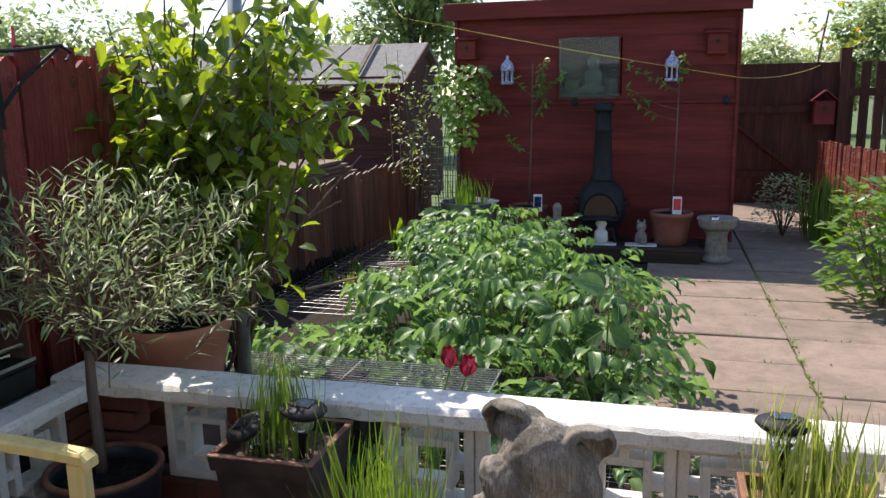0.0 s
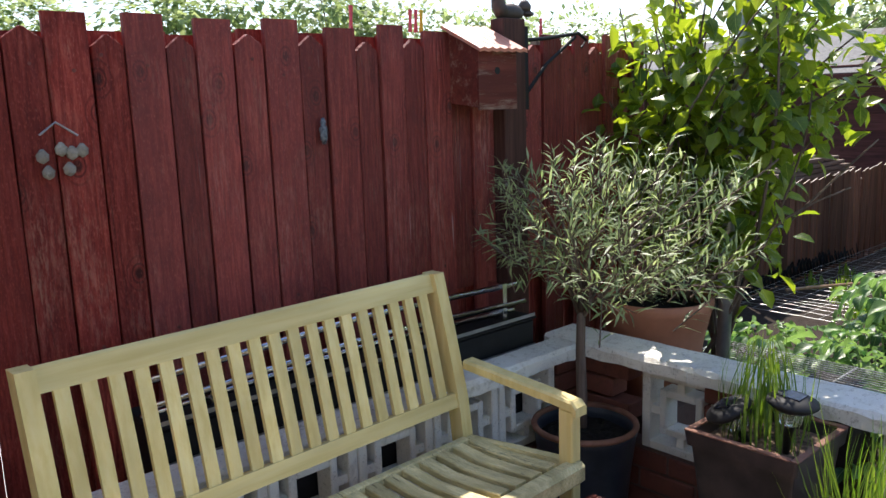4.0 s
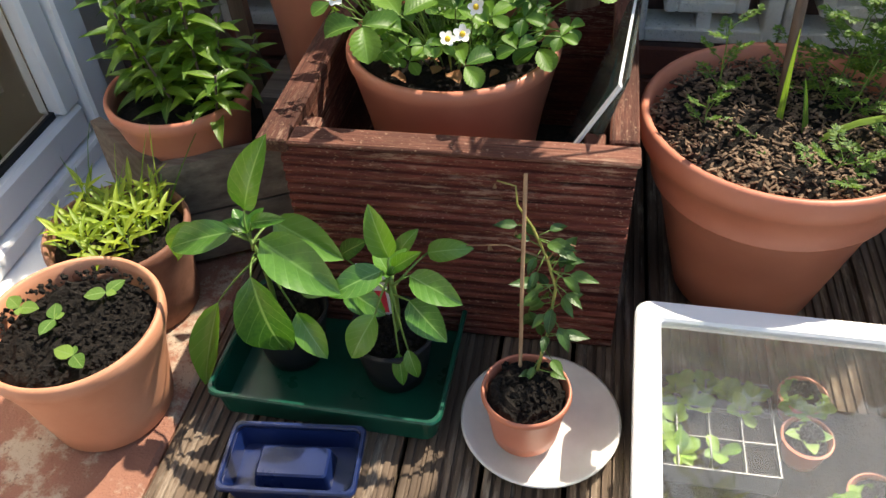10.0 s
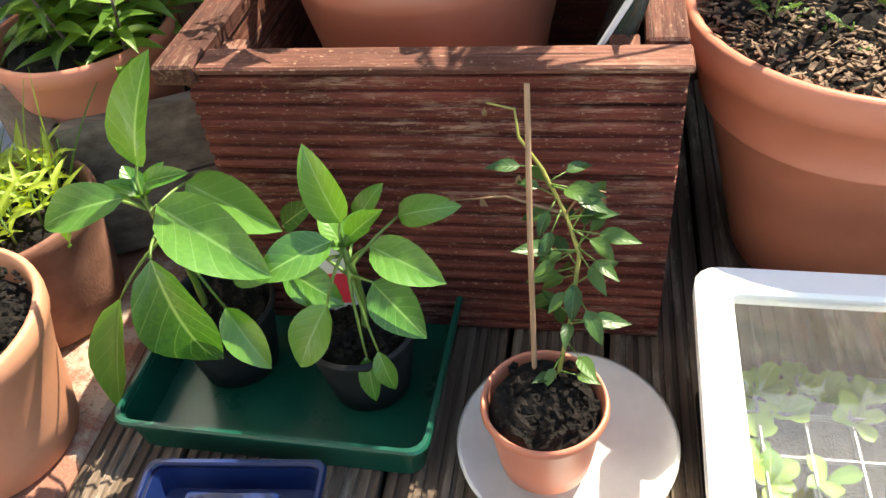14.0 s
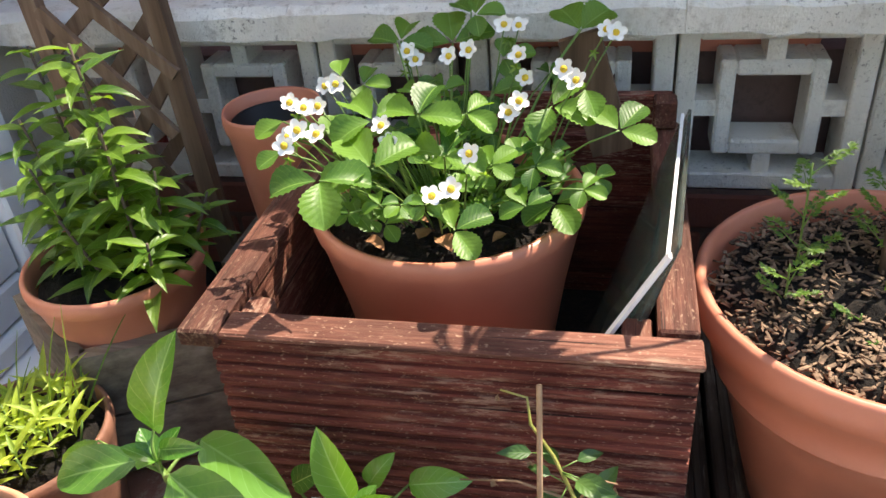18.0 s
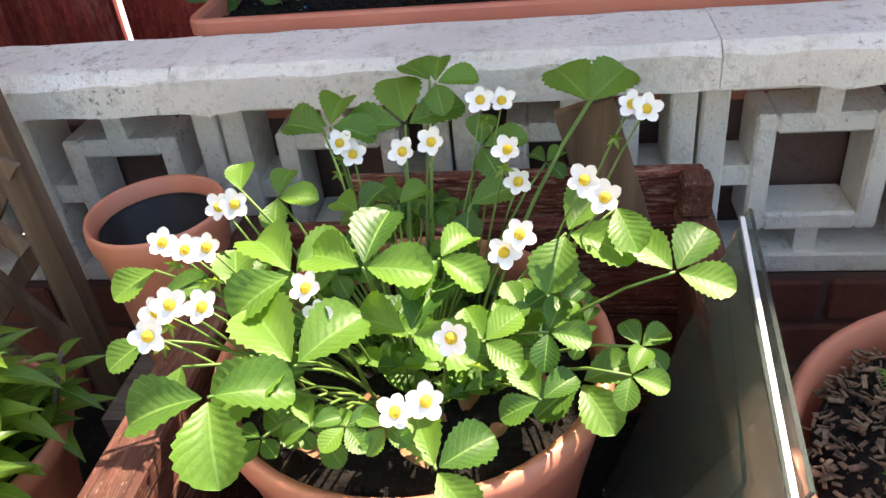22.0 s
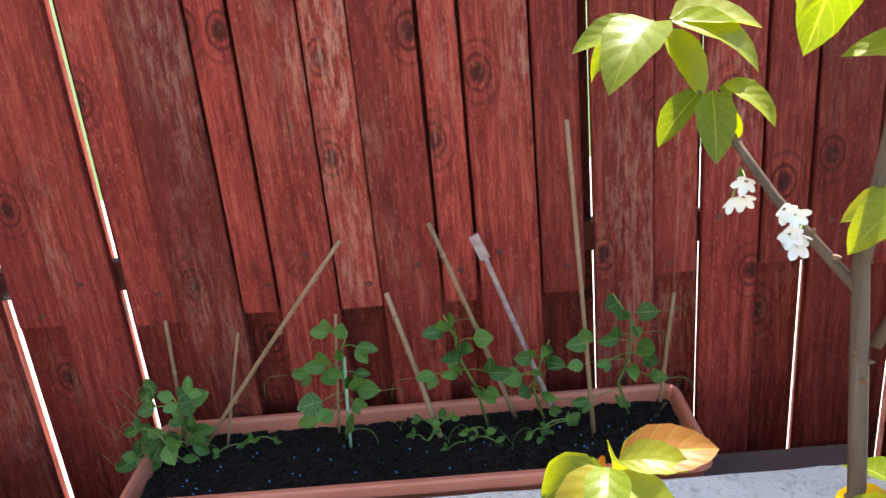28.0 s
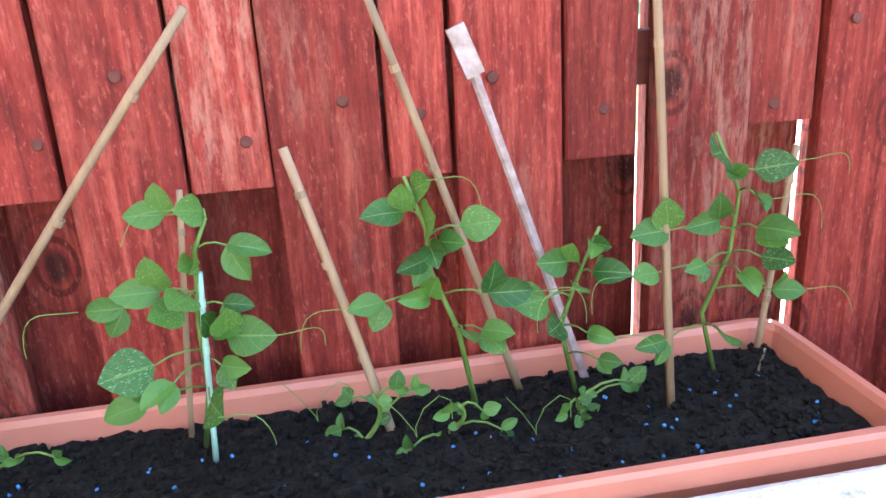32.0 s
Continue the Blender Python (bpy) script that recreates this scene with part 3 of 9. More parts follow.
def box(bm, a, b, m=None, bevel=0.0):
    vs = [bm.verts.new((x, y, z)) for x in (a[0], b[0]) for y in (a[1], b[1]) for z in (a[2], b[2])]
    fs = [bm.faces.new([vs[i] for i in q]) for q in ((0, 1, 3, 2), (4, 6, 7, 5), (0, 4, 5, 1), (2, 3, 7, 6), (0, 2, 6, 4), (1, 5, 7, 3))]
    if bevel:
        es = list({e for f in fs for e in f.edges})
        got = bmesh.ops.bevel(bm, geom=es, offset=bevel, segments=1, affect="EDGES")
        vs = list({v for f in got["faces"] for v in f.verts} | {v for v in vs if v.is_valid})
    if m is not None:
        for v in vs:
            v.co = m @ v.co
    return vs


def boxm(a, b, bevel=0.0, m=None):
    bm = bmesh.new()
    box(bm, a, b, m, bevel)
    return bm


def beam(bm, p, q, w, h, up=(0, 0, 1), bevel=0.0):
    """A straight timber from p to q, w wide and h deep towards up."""
    p, q = Vector(p), Vector(q)
    d = q - p
    x = d.normalized()
    y = Vector(up).cross(x).normalized()
    z = x.cross(y)
    m = Matrix.Translation(p) @ Matrix((x, y, z)).transposed().to_4x4()
    return box(bm, (0, -w / 2, -h / 2), (d.length, w / 2, h / 2), m, bevel)


def beamm(p, q, w, h, up=(0, 0, 1), bevel=0.0):
    bm = bmesh.new()
    beam(bm, p, q, w, h, up, bevel)
    return bm


def tube(bm, pts, r0, r1=None, n=7, cap=True):
    r1 = r0 if r1 is None else r1
    pts = [Vector(p) for p in pts]
    rings, k = [], len(pts) - 1
    ref = Vector((0.31, 0.17, 0.93))
    for i, p in enumerate(pts):
        d = (pts[min(i + 1, k)] - pts[max(i - 1, 0)]).normalized()
        u = d.cross(ref)
        u = (u if u.length > 1e-3 else d.cross(Vector((1, 0, 0)))).normalized()
        v = d.cross(u)
        r = r0 + (r1 - r0) * i / k
        rings.append([bm.verts.new(p + (u * math.cos(a) + v * math.sin(a)) * r) for a in (2 * math.pi * j / n for j in range(n))])
    for a, b in zip(rings, rings[1:]):
        for j in range(n):
            bm.faces.new((a[j], a[(j + 1) % n], b[(j + 1) % n], b[j]))
    if cap:
        bm.faces.new(rings[0][::-1])
        bm.faces.new(rings[-1])


def tubem(pts, r0, r1=None, n=7):
    bm = bmesh.new()
    tube(bm, pts, r0, r1, n)
    return bm


def bend(p, q, sag=(0, 0, 0), k=6):
    p, q, s = Vector(p), Vector(q), Vector(sag)
    return [p.lerp(q, i / k) + s * (4 * (i / k) * (1 - i / k)) for i in range(k + 1)]


def lathe(bm, prof, n=40, at=(0, 0, 0), sx=1.0, sy=1.0, wob=0.0):
    rings = []
    for r, z in prof:
        rings.append([bm.verts.new((at[0] + sx * r * math.cos(a) * (1 + wob * math.sin(3 * a + z * 9)), at[1] + sy * r * math.sin(a) * (1 + wob * math.cos(2 * a)), at[2] + z)) for a in (2 * math.pi * j / n for j in range(n))])
    for a, b in zip(rings, rings[1:]):
        for j in range(n):
            bm.faces.new((a[j], a[(j + 1) % n], b[(j + 1) % n], b[j]))
    bm.faces.new(rings[0][::-1])
    bm.faces.new(rings[-1])


def lathem(prof, n=40, **kw):
    bm = bmesh.new()
    lathe(bm, prof, n, **kw)
    return bm


def loops(bm, rings, close=True):
    """Skin a row of rings of points."""
    vs = [[bm.verts.new(p) for p in r] for r in rings]
    n = len(vs[0])
    for a, b in zip(vs, vs[1:]):
        for j in range(n):
            bm.faces.new((a[j], a[(j + 1) % n], b[(j + 1) % n], b[j]))
    if close:
        bm.faces.new(vs[0][::-1])
        bm.faces.new(vs[-1])
    return vs


def rounded(w, d, r, z, k=4, cx=0.0, cy=0.0):
    """Ring of a rectangle w by d with rounded corners at height z."""
    out = []
    for sx, sy, a0 in ((1, 1, 0), (-1, 1, 90), (-1, -1, 180), (1, -1, 270)):
        for i in range(k + 1):
            a = radians(a0 + 90 * i / k)
            out.append((cx + sx * (w / 2 - r) + r * math.cos(a), cy + sy * (d / 2 - r) + r * math.sin(a), z))
    return out


def leaf(bm, base, way, up, length, width, shape="oval", fold=0.25, droop=0.4, seg=6, curl=0.0, serr=0.0):
    """One blade with a midrib; UV: x -1..1 across, y 0..1 along."""
    uv = bm.loops.layers.uv.verify()
    base, way = Vector(base), Vector(way).normalized()
    side = way.cross(Vector(up))
    side = (side if side.length > 1e-3 else way.cross(Vector((1, 0.3, 0)))).normalized()
    nor = side.cross(way)
    rows, p, d = [], base.copy(), way.copy()
    for i in range(seg + 1):
        t = i / seg
        if shape == "oval":
            w = math.sin(math.pi * min(1, t ** 0.8)) ** 0.8
        elif shape == "lance":
            w = math.sin(math.pi * t ** 0.75) * (1 - 0.35 * t)
        elif shape == "round":
            w = max(0.0, 1 - (2 * t - 1) ** 2) ** 0.5
        elif shape == "wedge":
            w = max(0.0, math.sin(math.pi * t ** 1.4)) ** 0.66
        else:
            w = min(1, t * 6) * (1 - t) ** 0.6
        w = w * width / 2 + 0.0004
        s = 1 + (serr * (1 if i % 2 else -1) if 0 < i < seg else 0)
        c = nor * (fold * w)
        e = curl * w * math.sin(t * 9)
        rows.append((t, [p - side * w * s + c + nor * e, p - side * w * 0.5 + c * 0.35, p, p + side * w * 0.5 + c * 0.35, p + side * w * s + c - nor * e]))
        q = Matrix.Rotation(-droop / seg, 3, side)
        d, nor = q @ d, q @ nor
        p = p + d * (length / seg)
    vs = [[bm.verts.new(c) for c in r] for _, r in rows]
    us = (-1, -0.5, 0, 0.5, 1)
    for i in range(seg):
        for j in range(4):
            f = bm.faces.new((vs[i][j], vs[i][j + 1], vs[i + 1][j + 1], vs[i + 1][j]))
            f.smooth = True
            for lp, (a, b) in zip(f.loops, ((i, j), (i, j + 1), (i + 1, j + 1), (i + 1, j))):
                lp[uv].uv = (us[b], rows[a][0])
    return p


def quickleaf(bm, base, way, up, length, width, fold=0.3):
    """A cheap pointed leaf of four triangles and a fold."""
    uv = bm.loops.layers.uv.verify()
    base, way = Vector(base), Vector(way).normalized()
    side = way.cross(Vector(up))
    side = (side if side.length > 1e-3 else way.cross(Vector((1, 0.3, 0)))).normalized()
    nor = side.cross(way)
    a, t = bm.verts.new(base), bm.verts.new(base + way * length - nor * length * 0.12)
    m = bm.verts.new(base + way * length * 0.5)
    p = [bm.verts.new(base + way * length * 0.42 + side * s * width / 2 + nor * fold * width / 2) for s in (-1, 1)]
    for tri, co in (((a, m, p[0]), ((0, 0), (0, 0.5), (-1, 0.42))), ((p[0], m, t), ((-1, 0.42), (0, 0.5), (0, 1))), ((a, p[1], m), ((0, 0), (1, 0.42), (0, 0.5))), ((p[1], t, m), ((1, 0.42), (0, 1), (0, 0.5)))):
        f = bm.faces.new(tri)
        f.smooth = True
        for lp, c in zip(f.loops, co):
            lp[uv].uv = c


def rnd(a, b):
    return random.uniform(a, b)


def heap(bm, rx, ry, z, rough=0.01, n=26, rings=9, dome=0.02):
    """A lumpy round bed of soil filling a pot at height z."""
    prev = None
    c = bm.verts.new((0, 0, z + dome))
    for i in range(1, rings + 1):
        r = i / rings
        ring = [bm.verts.new((rx * r * math.cos(a), ry * r * math.sin(a), z + dome * (1 - r * r) + (noise.noise(Vector((rx * r * math.cos(a) * 30, ry * r * math.sin(a) * 30, z * 7))) * rough + rnd(-rough, rough) * 0.5 if i < rings else -0.01))) for a in (2 * math.pi * j / n for j in range(n))]
        for j in range(n):
            if prev is None:
                bm.faces.new((c, ring[j], ring[(j + 1) % n]))
            else:
                bm.faces.new((prev[j], ring[j], ring[(j + 1) % n], prev[(j + 1) % n]))
        prev = ring


# ---- ground, deck and house ----
bm = bmesh.new()
box(bm, (-300, -300, -0.3), (300, 300, -0.16))
structure("ground", bm, LAWN, "flat green grass and earth reaching the horizon", "ground")

deck = thing("floor_deck", "weathered brown grooved timber decking in strips of sun", "floor", kind="structure")


def deck_board(w, length):
    """A board lying along y with grooves along its top."""
    bm = bmesh.new()
    prof, k = [(-w / 2, -0.028), (-w / 2, -0.003)], 7
    for i in range(k):
        x0 = -w / 2 + 0.004 + i * (w - 0.008) / k
        s = (w - 0.008) / k
        prof += [(x0, 0.0), (x0 + s * 0.55, 0.0), (x0 + s * 0.62, -0.005), (x0 + s * 0.93, -0.005)]
    prof += [(w / 2, -0.001), (w / 2, -0.028)]
    a = [bm.verts.new((x, 0, z)) for x, z in prof]
    b = [bm.verts.new((x, length, z)) for x, z in prof]
    for i in range(len(prof)):
        j = (i + 1) % len(prof)
        bm.faces.new((a[i], b[i], b[j], a[j]))
    bm.faces.new(a)
    bm.faces.new(b[::-1])
    bmesh.ops.recalc_face_normals(bm, faces=bm.faces)
    me = bpy.data.meshes.new("deck_board")
    bm.to_mesh(me)
    bm.free()
    me.materials.append(DECK)
    return me


board = deck_board(0.118, 4.4)
x = -0.6
while x < 2.52:
    ob = part("deck_board", None, None, deck, data=board)
    ob.location = (x, -1.95 + rnd(-0.01, 0.01), rnd(-0.002, 0.001))
    x += 0.126
# dark slab under the boards paints the shade in the gaps; compost colour only borrowed
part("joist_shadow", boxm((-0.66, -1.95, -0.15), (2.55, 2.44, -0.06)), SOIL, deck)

bm = boxm((-1.25, -1.95, -0.15), (-0.668, 2.1, -0.004), 0.008)
structure("door_step", bm, REDSTEP, "worn red-painted concrete step below the patio door", "step")

# the house: a rendered wall with an opening for the patio door
bm = bmesh.new()
box(bm, (-1.5, 2.32, -0.15), (-1.165, 2.745, 2.9))
box(bm, (-1.5, 0.35, 2.12), (-1.165, 2.32, 2.9))
box(bm, (-1.5, -4.0, -0.15), (-1.165, 0.35, 2.9))
structure("wall_house", bm, stone("house_render", (0.55, 0.5, 0.44), (0.45, 0.41, 0.36), 8.0), "pale rendered house wall round the patio door", "wall")
bm = bmesh.new()
box(bm, (-4.2, -1.0, -0.05), (-1.5, 3.4, 0.02))
structure("floor_room", bm, plain("room_carpet", (0.2, 0.12, 0.07), (0.26, 0.16, 0.1), 8.0, 0.8), "brown floor of the room behind the glass", "floor")
bm = bmesh.new()
box(bm, (-4.3, -1.0, -0.05), (-4.2, 3.4, 2.6))
box(bm, (-4.2, -1.1, -0.05), (-1.5, -1.0, 2.6))
box(bm, (-4.2, 3.4, -0.05), (-1.5, 3.5, 2.6))
structure("wall_room", bm, plain("room_wall", (0.45, 0.4, 0.34), (0.5, 0.45, 0.38), 4.0, 0.8), "plain wall of the room behind the glass", "wall")
structure("ceiling_room", boxm((-4.3, -1.1, 2.6), (-1.5, 3.5, 2.7)), plain("room_ceiling", (0.6, 0.6, 0.58), (0.65, 0.65, 0.63), 4.0, 0.8), "plain white ceiling of the room", "ceiling")

door = thing("door_1", "white uPVC patio door with vertical blinds behind the glass", "door", kind="structure")
part("door_frame", boxm((-1.27, 0.35, 0.03), (-1.17, 2.32, 0.075), 0.006), UPVC, door)
part("door_frame", boxm((-1.262, 0.42, 0.078), (-1.19, 2.235, 0.155), 0.008), UPVC, door)
part("door_frame", boxm((-1.27, 2.24, 0.078), (-1.17, 2.318, 2.12), 0.006), UPVC, door)
part("door_frame", boxm((-1.27, 0.35, 0.078), (-1.17, 0.415, 2.12), 0.006), UPVC, door)
part("door_frame", boxm((-1.262, 2.17, 0.158), (-1.19, 2.237, 2.05), 0.008), UPVC, door)
part("door_frame", boxm((-1.262, 1.22, 0.158), (-1.19, 1.3, 2.05), 0.008), UPVC, door)
part("door_frame", boxm((-1.262, 0.42, 2.052), (-1.19, 2.235, 2.118), 0.008), UPVC, door)
part("gasket", boxm((-1.225, 1.3, 0.156), (-1.215, 2.17, 0.17)), BLACKPL, door)
g = part("pane", boxm((-1.23, 1.305, 0.165), (-1.222, 2.165, 2.045)), DOORGLASS, door)
g.visible_shadow = False
g = part("pane", boxm((-1.23, 0.425, 0.165), (-1.222, 1.215, 2.045)), DOORGLASS, door)
g.visible_shadow = False
door.location.x = 0.055
structure("door_sill", boxm((-1.215, 0.3, -0.004), (-1.035, 2.36, 0.03), 0.008), UPVC, "white plastic sill under the patio door", "sill")

blind = thing("vertical_blind", "cream fabric vertical blind with a bead chain along the hem", "blind", at=(0.055, 0, 0))
slat = None
for i in range(15):
    if slat is None:
        bm = bmesh.new()
        loops(bm, [[(-0.0006, -0.044, z), (-0.0006 + 0.008, 0, z), (-0.0006, 0.044, z), (0.0006, 0.044, z), (0.0086, 0, z), (0.0006, -0.044, z)] for z in (0.2, 2.0)])
        slat = bpy.data.meshes.new("slat")
        bm.to_mesh(slat)
        bm.free()
        slat.materials.append(BLIND)
    ob = part("slat", None, None, blind, data=slat)
    ob.matrix_basis = pose(-1.36, 0.5 + i * 0.118, rnd(-0.006, 0.006), 0, 0, -48 + rnd(-6, 6))
chain = bmesh.new()
for i in range(14):
    tube(chain, bend((-1.35, 0.5 + i * 0.118, 0.205), (-1.35, 0.5 + (i + 1) * 0.118, 0.205), (0.012, 0, -0.03)), 0.0018, n=5)
part("bead_chain", chain, WHITEPL, blind)
part("head_rail", boxm((-1.39, 0.42, 2.0), (-1.33, 2.25, 2.04)), WHITEPL, blind)

# ---- boundary fence ----
fence = thing("fence_boundary", "tall red-stained timber fence of overlapping upright boards", "fence", kind="structure")
FY = 2.762
FTOP = 1.72


def upright(w, h, t=0.019, point=0.0, mat=None):
    """A sawn board with slightly uneven edges; point: a pointed top."""
    bm = bmesh.new()
    rings = []
    for k in range(7):
        z = (h - point) * k / 6
        a, b = -w / 2 + rnd(0, 0.0015), w / 2 - rnd(0, 0.0015)
        rings.append([(a, 0.002, z), (a + 0.002, 0, z), (b - 0.002, 0, z), (b, 0.002, z), (b, t, z), (a, t, z)])
    if point:
        rings.append([(-0.004, 0.002, h), (-0.002, 0, h), (0.002, 0, h), (0.004, 0.002, h), (0.004, t, h), (-0.004, t, h)])
    loops(bm, rings)
    bmesh.ops.recalc_face_normals(bm, faces=bm.faces)
    me = bpy.data.meshes.new("fence_board")
    bm.to_mesh(me)
    bm.free()
    me.materials.append(mat or RED)
    return me


bm = bmesh.new()
lathe(bm, [(0.001, -0.0035), (0.0045, -0.003), (0.0055, 0.0), (0.0045, 0.001)], 10)
nail_mesh = bpy.data.meshes.new("nail")
bm.to_mesh(nail_mesh)
bm.free()
nail_mesh.materials.append(plain("rusty_nail", (0.1, 0.025, 0.02), (0.2, 0.06, 0.045), 60.0, 0.6, 0.4))
# known joints of the boards behind the trough, then regular ones
edges = [-0.93, -0.82, -0.742, -0.627, -0.549, -0.437, -0.378, -0.273, -0.203, -0.099, -0.042, 0.065, 0.136, 0.246, 0.317, 0.42, 0.493, 0.6, 0.661]
while edges[-1] < 3.4:
    edges.append(edges[-1] + (rnd(0.1, 0.125) if len(edges) % 2 else rnd(0.075, 0.095)))
while edges[0] > -1.2:
    edges.insert(0, edges[0] - rnd(0.085, 0.105))
even = edges.index(-0.742)
for i, (a, b) in enumerate(zip(edges, edges[1:])):
    short = (i - even) % 2 == 1
    z0 = 0.79 + rnd(-0.012, 0.012) if short else 0.0
    gap = (rnd(0.001, 0.009) if a < 0.65 else rnd(0.004, 0.013)) if not short else 0.0
    ga, gb = {-0.627: 0.004, 0.136: 0.014, 0.317: 0.003, 0.493: 0.003, 0.661: 0.003}.get(a, 0.0), {-0.627: 0.009, -0.82: 0.018}.get(b, 0.0)
    if a == 0.136:
        gap = 0.0
    top = (FTOP - 0.045 + rnd(-0.012, 0.012)) if short else FTOP + rnd(-0.015, 0.01)
    ob = part("fence_board", None, None, fence, data=upright(b - a - gap - ga - gb, top - z0, 0.019, 0.03 if short else 0.0, REDSHADED if a > 1.05 else RED))
    ob.matrix_basis = pose((a + b) / 2 + (ga - gb) / 2, FY - (0.0 if short else 0.006), z0, rnd(-0.2, 0.2), rnd(-0.12, 0.12), 0)
    for z in ((0.83, 1.6) if short else (0.87, 1.58)):
        nl = part("nail", None, None, fence, data=nail_mesh)
        nl.matrix_basis = pose((a + b) / 2 + rnd(-0.02, 0.02), FY - (0.0005 if short else 0.0065), z + rnd(-0.02, 0.02), 90, 0, 0)
# boards of the far side cover the joints, with slits of daylight between some
x = -1.2
slits = [(-0.866, -0.846), (-0.66, -0.646), (0.155, 0.165), (0.333, 0.351), (0.508, 0.519), (0.674, 0.687), (1.42, 1.43), (2.05, 2.058), (2.9, 2.91)]
for s0, s1 in slits + [(3.4, 3.4)]:
    n = max(1, round((s0 - x) / 0.1))
    for k in range(n):
        w = (s0 - x) / n
        ob = part("fence_board", boxm((-w / 2 - 0.0001, 0, 0), (w / 2 + 0.0001, 0.019, FTOP + 0.1 - rnd(0.0, 0.03))), RED, fence)
        ob.location = (x + w * (k + 0.5), FY + 0.048, -0.12)
    x = s1
for z in (0.84, 1.55):
    part("fence_rail", boxm((-1.2, FY + 0.021, z), (3.4, FY + 0.046, z + 0.05)), REDX, fence)

# ---- low screen-block walls ----
BW, BZ0, BZ1 = 0.3, 0.236, 0.53
bm = bmesh.new()


def screen_block(bm):
    """Pierced block: outer frame, inner square ring and four ties; lies in x and z, front at y 0."""
    h = BZ1 - BZ0 - 0.004
    w, d, c = BW - 0.004, 0.09, h / 2
    for a, b in (((-w / 2, 0, 0), (-w / 2 + 0.032, d, h)), ((w / 2 - 0.032, 0, 0), (w / 2, d, h)), ((-w / 2 + 0.032, 0, 0), (w / 2 - 0.032, d, 0.03)), ((-w / 2 + 0.032, 0, h - 0.028), (w / 2 - 0.032, d, h))):
        box(bm, a, b, None, 0.003)
    o, k = 0.082, 0.056
    for a, b in (((-o, 0.006, c - o), (-k, d - 0.006, c + o)), ((k, 0.006, c - o), (o, d - 0.006, c + o)), ((-k, 0.006, c - o), (k, d - 0.006, c - k)), ((-k, 0.006, c + k), (k, d - 0.006, c + o))):
        box(bm, a, b, None, 0.004)
    q = 0.014
    for a, b in (((-w / 2 + 0.032, 0.01, c - q), (-o, d - 0.01, c + q)), ((o, 0.01, c - q), (w / 2 - 0.032, d - 0.01, c + q)), ((-q, 0.01, 0.03), (q, d - 0.01, c - o)), ((-q, 0.01, c + o), (q, d - 0.01, h - 0.028))):
        box(bm, a, b)


screen_block(bm)
block_mesh = bpy.data.meshes.new("screen_block")
bm.to_mesh(block_mesh)
bm.free()
block_mesh.materials.append(WHITEBLOCK)
bm = boxm((-0.107, 0, 0), (0.107, 0.095, 0.066), 0.004)
brick_mesh = bpy.data.meshes.new("brick")
bm.to_mesh(brick_mesh)
bm.free()
brick_mesh.materials.append(BRICK)

wall_a = thing("wall_fence_side", "low wall of white pierced screen blocks on red brick along the fence", "garden wall", kind="structure")
WY = 2.465
for i in range(-4, 8):
    ob = part("screen_block", None, None, wall_a, data=block_mesh)
    ob.location = (0.177 + i * 0.301, WY, BZ0)
for c in range(3):
    for i in range(-5, 11):
        ob = part("brick", None, None, wall_a, data=brick_mesh)
        ob.location = (0.1 + i * 0.225 + (0.11 if c % 2 else 0), WY - 0.004, 0.002 + c * 0.0775)
part("mortar", boxm((-1.2, WY + 0.004, -0.1), (2.6, WY + 0.085, BZ0 - 0.003)), MORTAR, wall_a)
for c in range(4):
    for i in range(2):
        ob = part("brick", None, None, wall_a, data=brick_mesh)
        ob.location = (2.55 + i * 0.225, WY - 0.004, BZ0 + 0.002 + c * 0.0735)


def coping(parent, p0, p1, axis):
    """A chipped concrete coping from p0 to p1 in lengths of 0.6 m, along x or y."""
    (x0, y0), (x1, y1) = p0, p1
    n = max(1, round(((x1 - x0) if axis == 0 else (y1 - y0)) / 0.6))
    for i in range(n):
        bm = bmesh.new()
        m = 14
        rings = []
        for k in range(m + 1):
            t = (i + k / m) / n
            t = t + (0.0006 if k == 0 else -0.0006 if k == m else 0) / n
            w = (y1 - y0) if axis == 0 else (x1 - x0)
            e = rnd(0, 0.007)
            pr = [(rnd(0, 0.004), 0.534 + rnd(-0.004, 0.003)), (rnd(0, 0.003), 0.574 + rnd(-0.006, 0.002)), (0.012 + e, 0.585), (w - 0.012 - e, 0.586), (w, 0.574), (w, 0.534)]
            rings.append([((x0 + (x1 - x0) * t, y0 + d, z) if axis == 0 else (x0 + d, y0 + (y1 - y0) * t, z)) for d, z in pr])
        loops(bm, rings)
        bmesh.ops.recalc_face_normals(bm, faces=bm.faces)
        part("coping_stone", bm, COPING, parent)


coping(wall_a, (-1.2, 2.385), (2.49, 2.522), 0)

wall_b = thing("wall_garden_side", "low wall of white screen blocks on red brick between deck and garden", "garden wall", kind="structure")
for i, y in enumerate((2.02, 1.23, 0.93, 0.63, 0.33, 0.03, -0.27, -0.57, -0.87)):
    ob = part("screen_block", None, None, wall_b, data=block_mesh)
    ob.matrix_basis = pose(2.555, y, BZ0, 0, 0, -90)
for c in range(7):
    for i in range(16 if c < 3 else 11):
        y = (2.4 - i * 0.225 - (0.11 if c % 2 else 0)) if c < 3 else ((2.4 if c % 2 else 2.33) if i == 0 else 1.82 if i == 1 else None)
        if y is None:
            continue
        ob = part("brick", None, None, wall_b, data=brick_mesh)
        ob.matrix_basis = pose(2.551, y, 0.002 + c * 0.0765, 0, 0, -90)
part("mortar", boxm((2.56, -1.1, -0.16), (2.64, 2.5, BZ0 - 0.003)), MORTAR, wall_b)
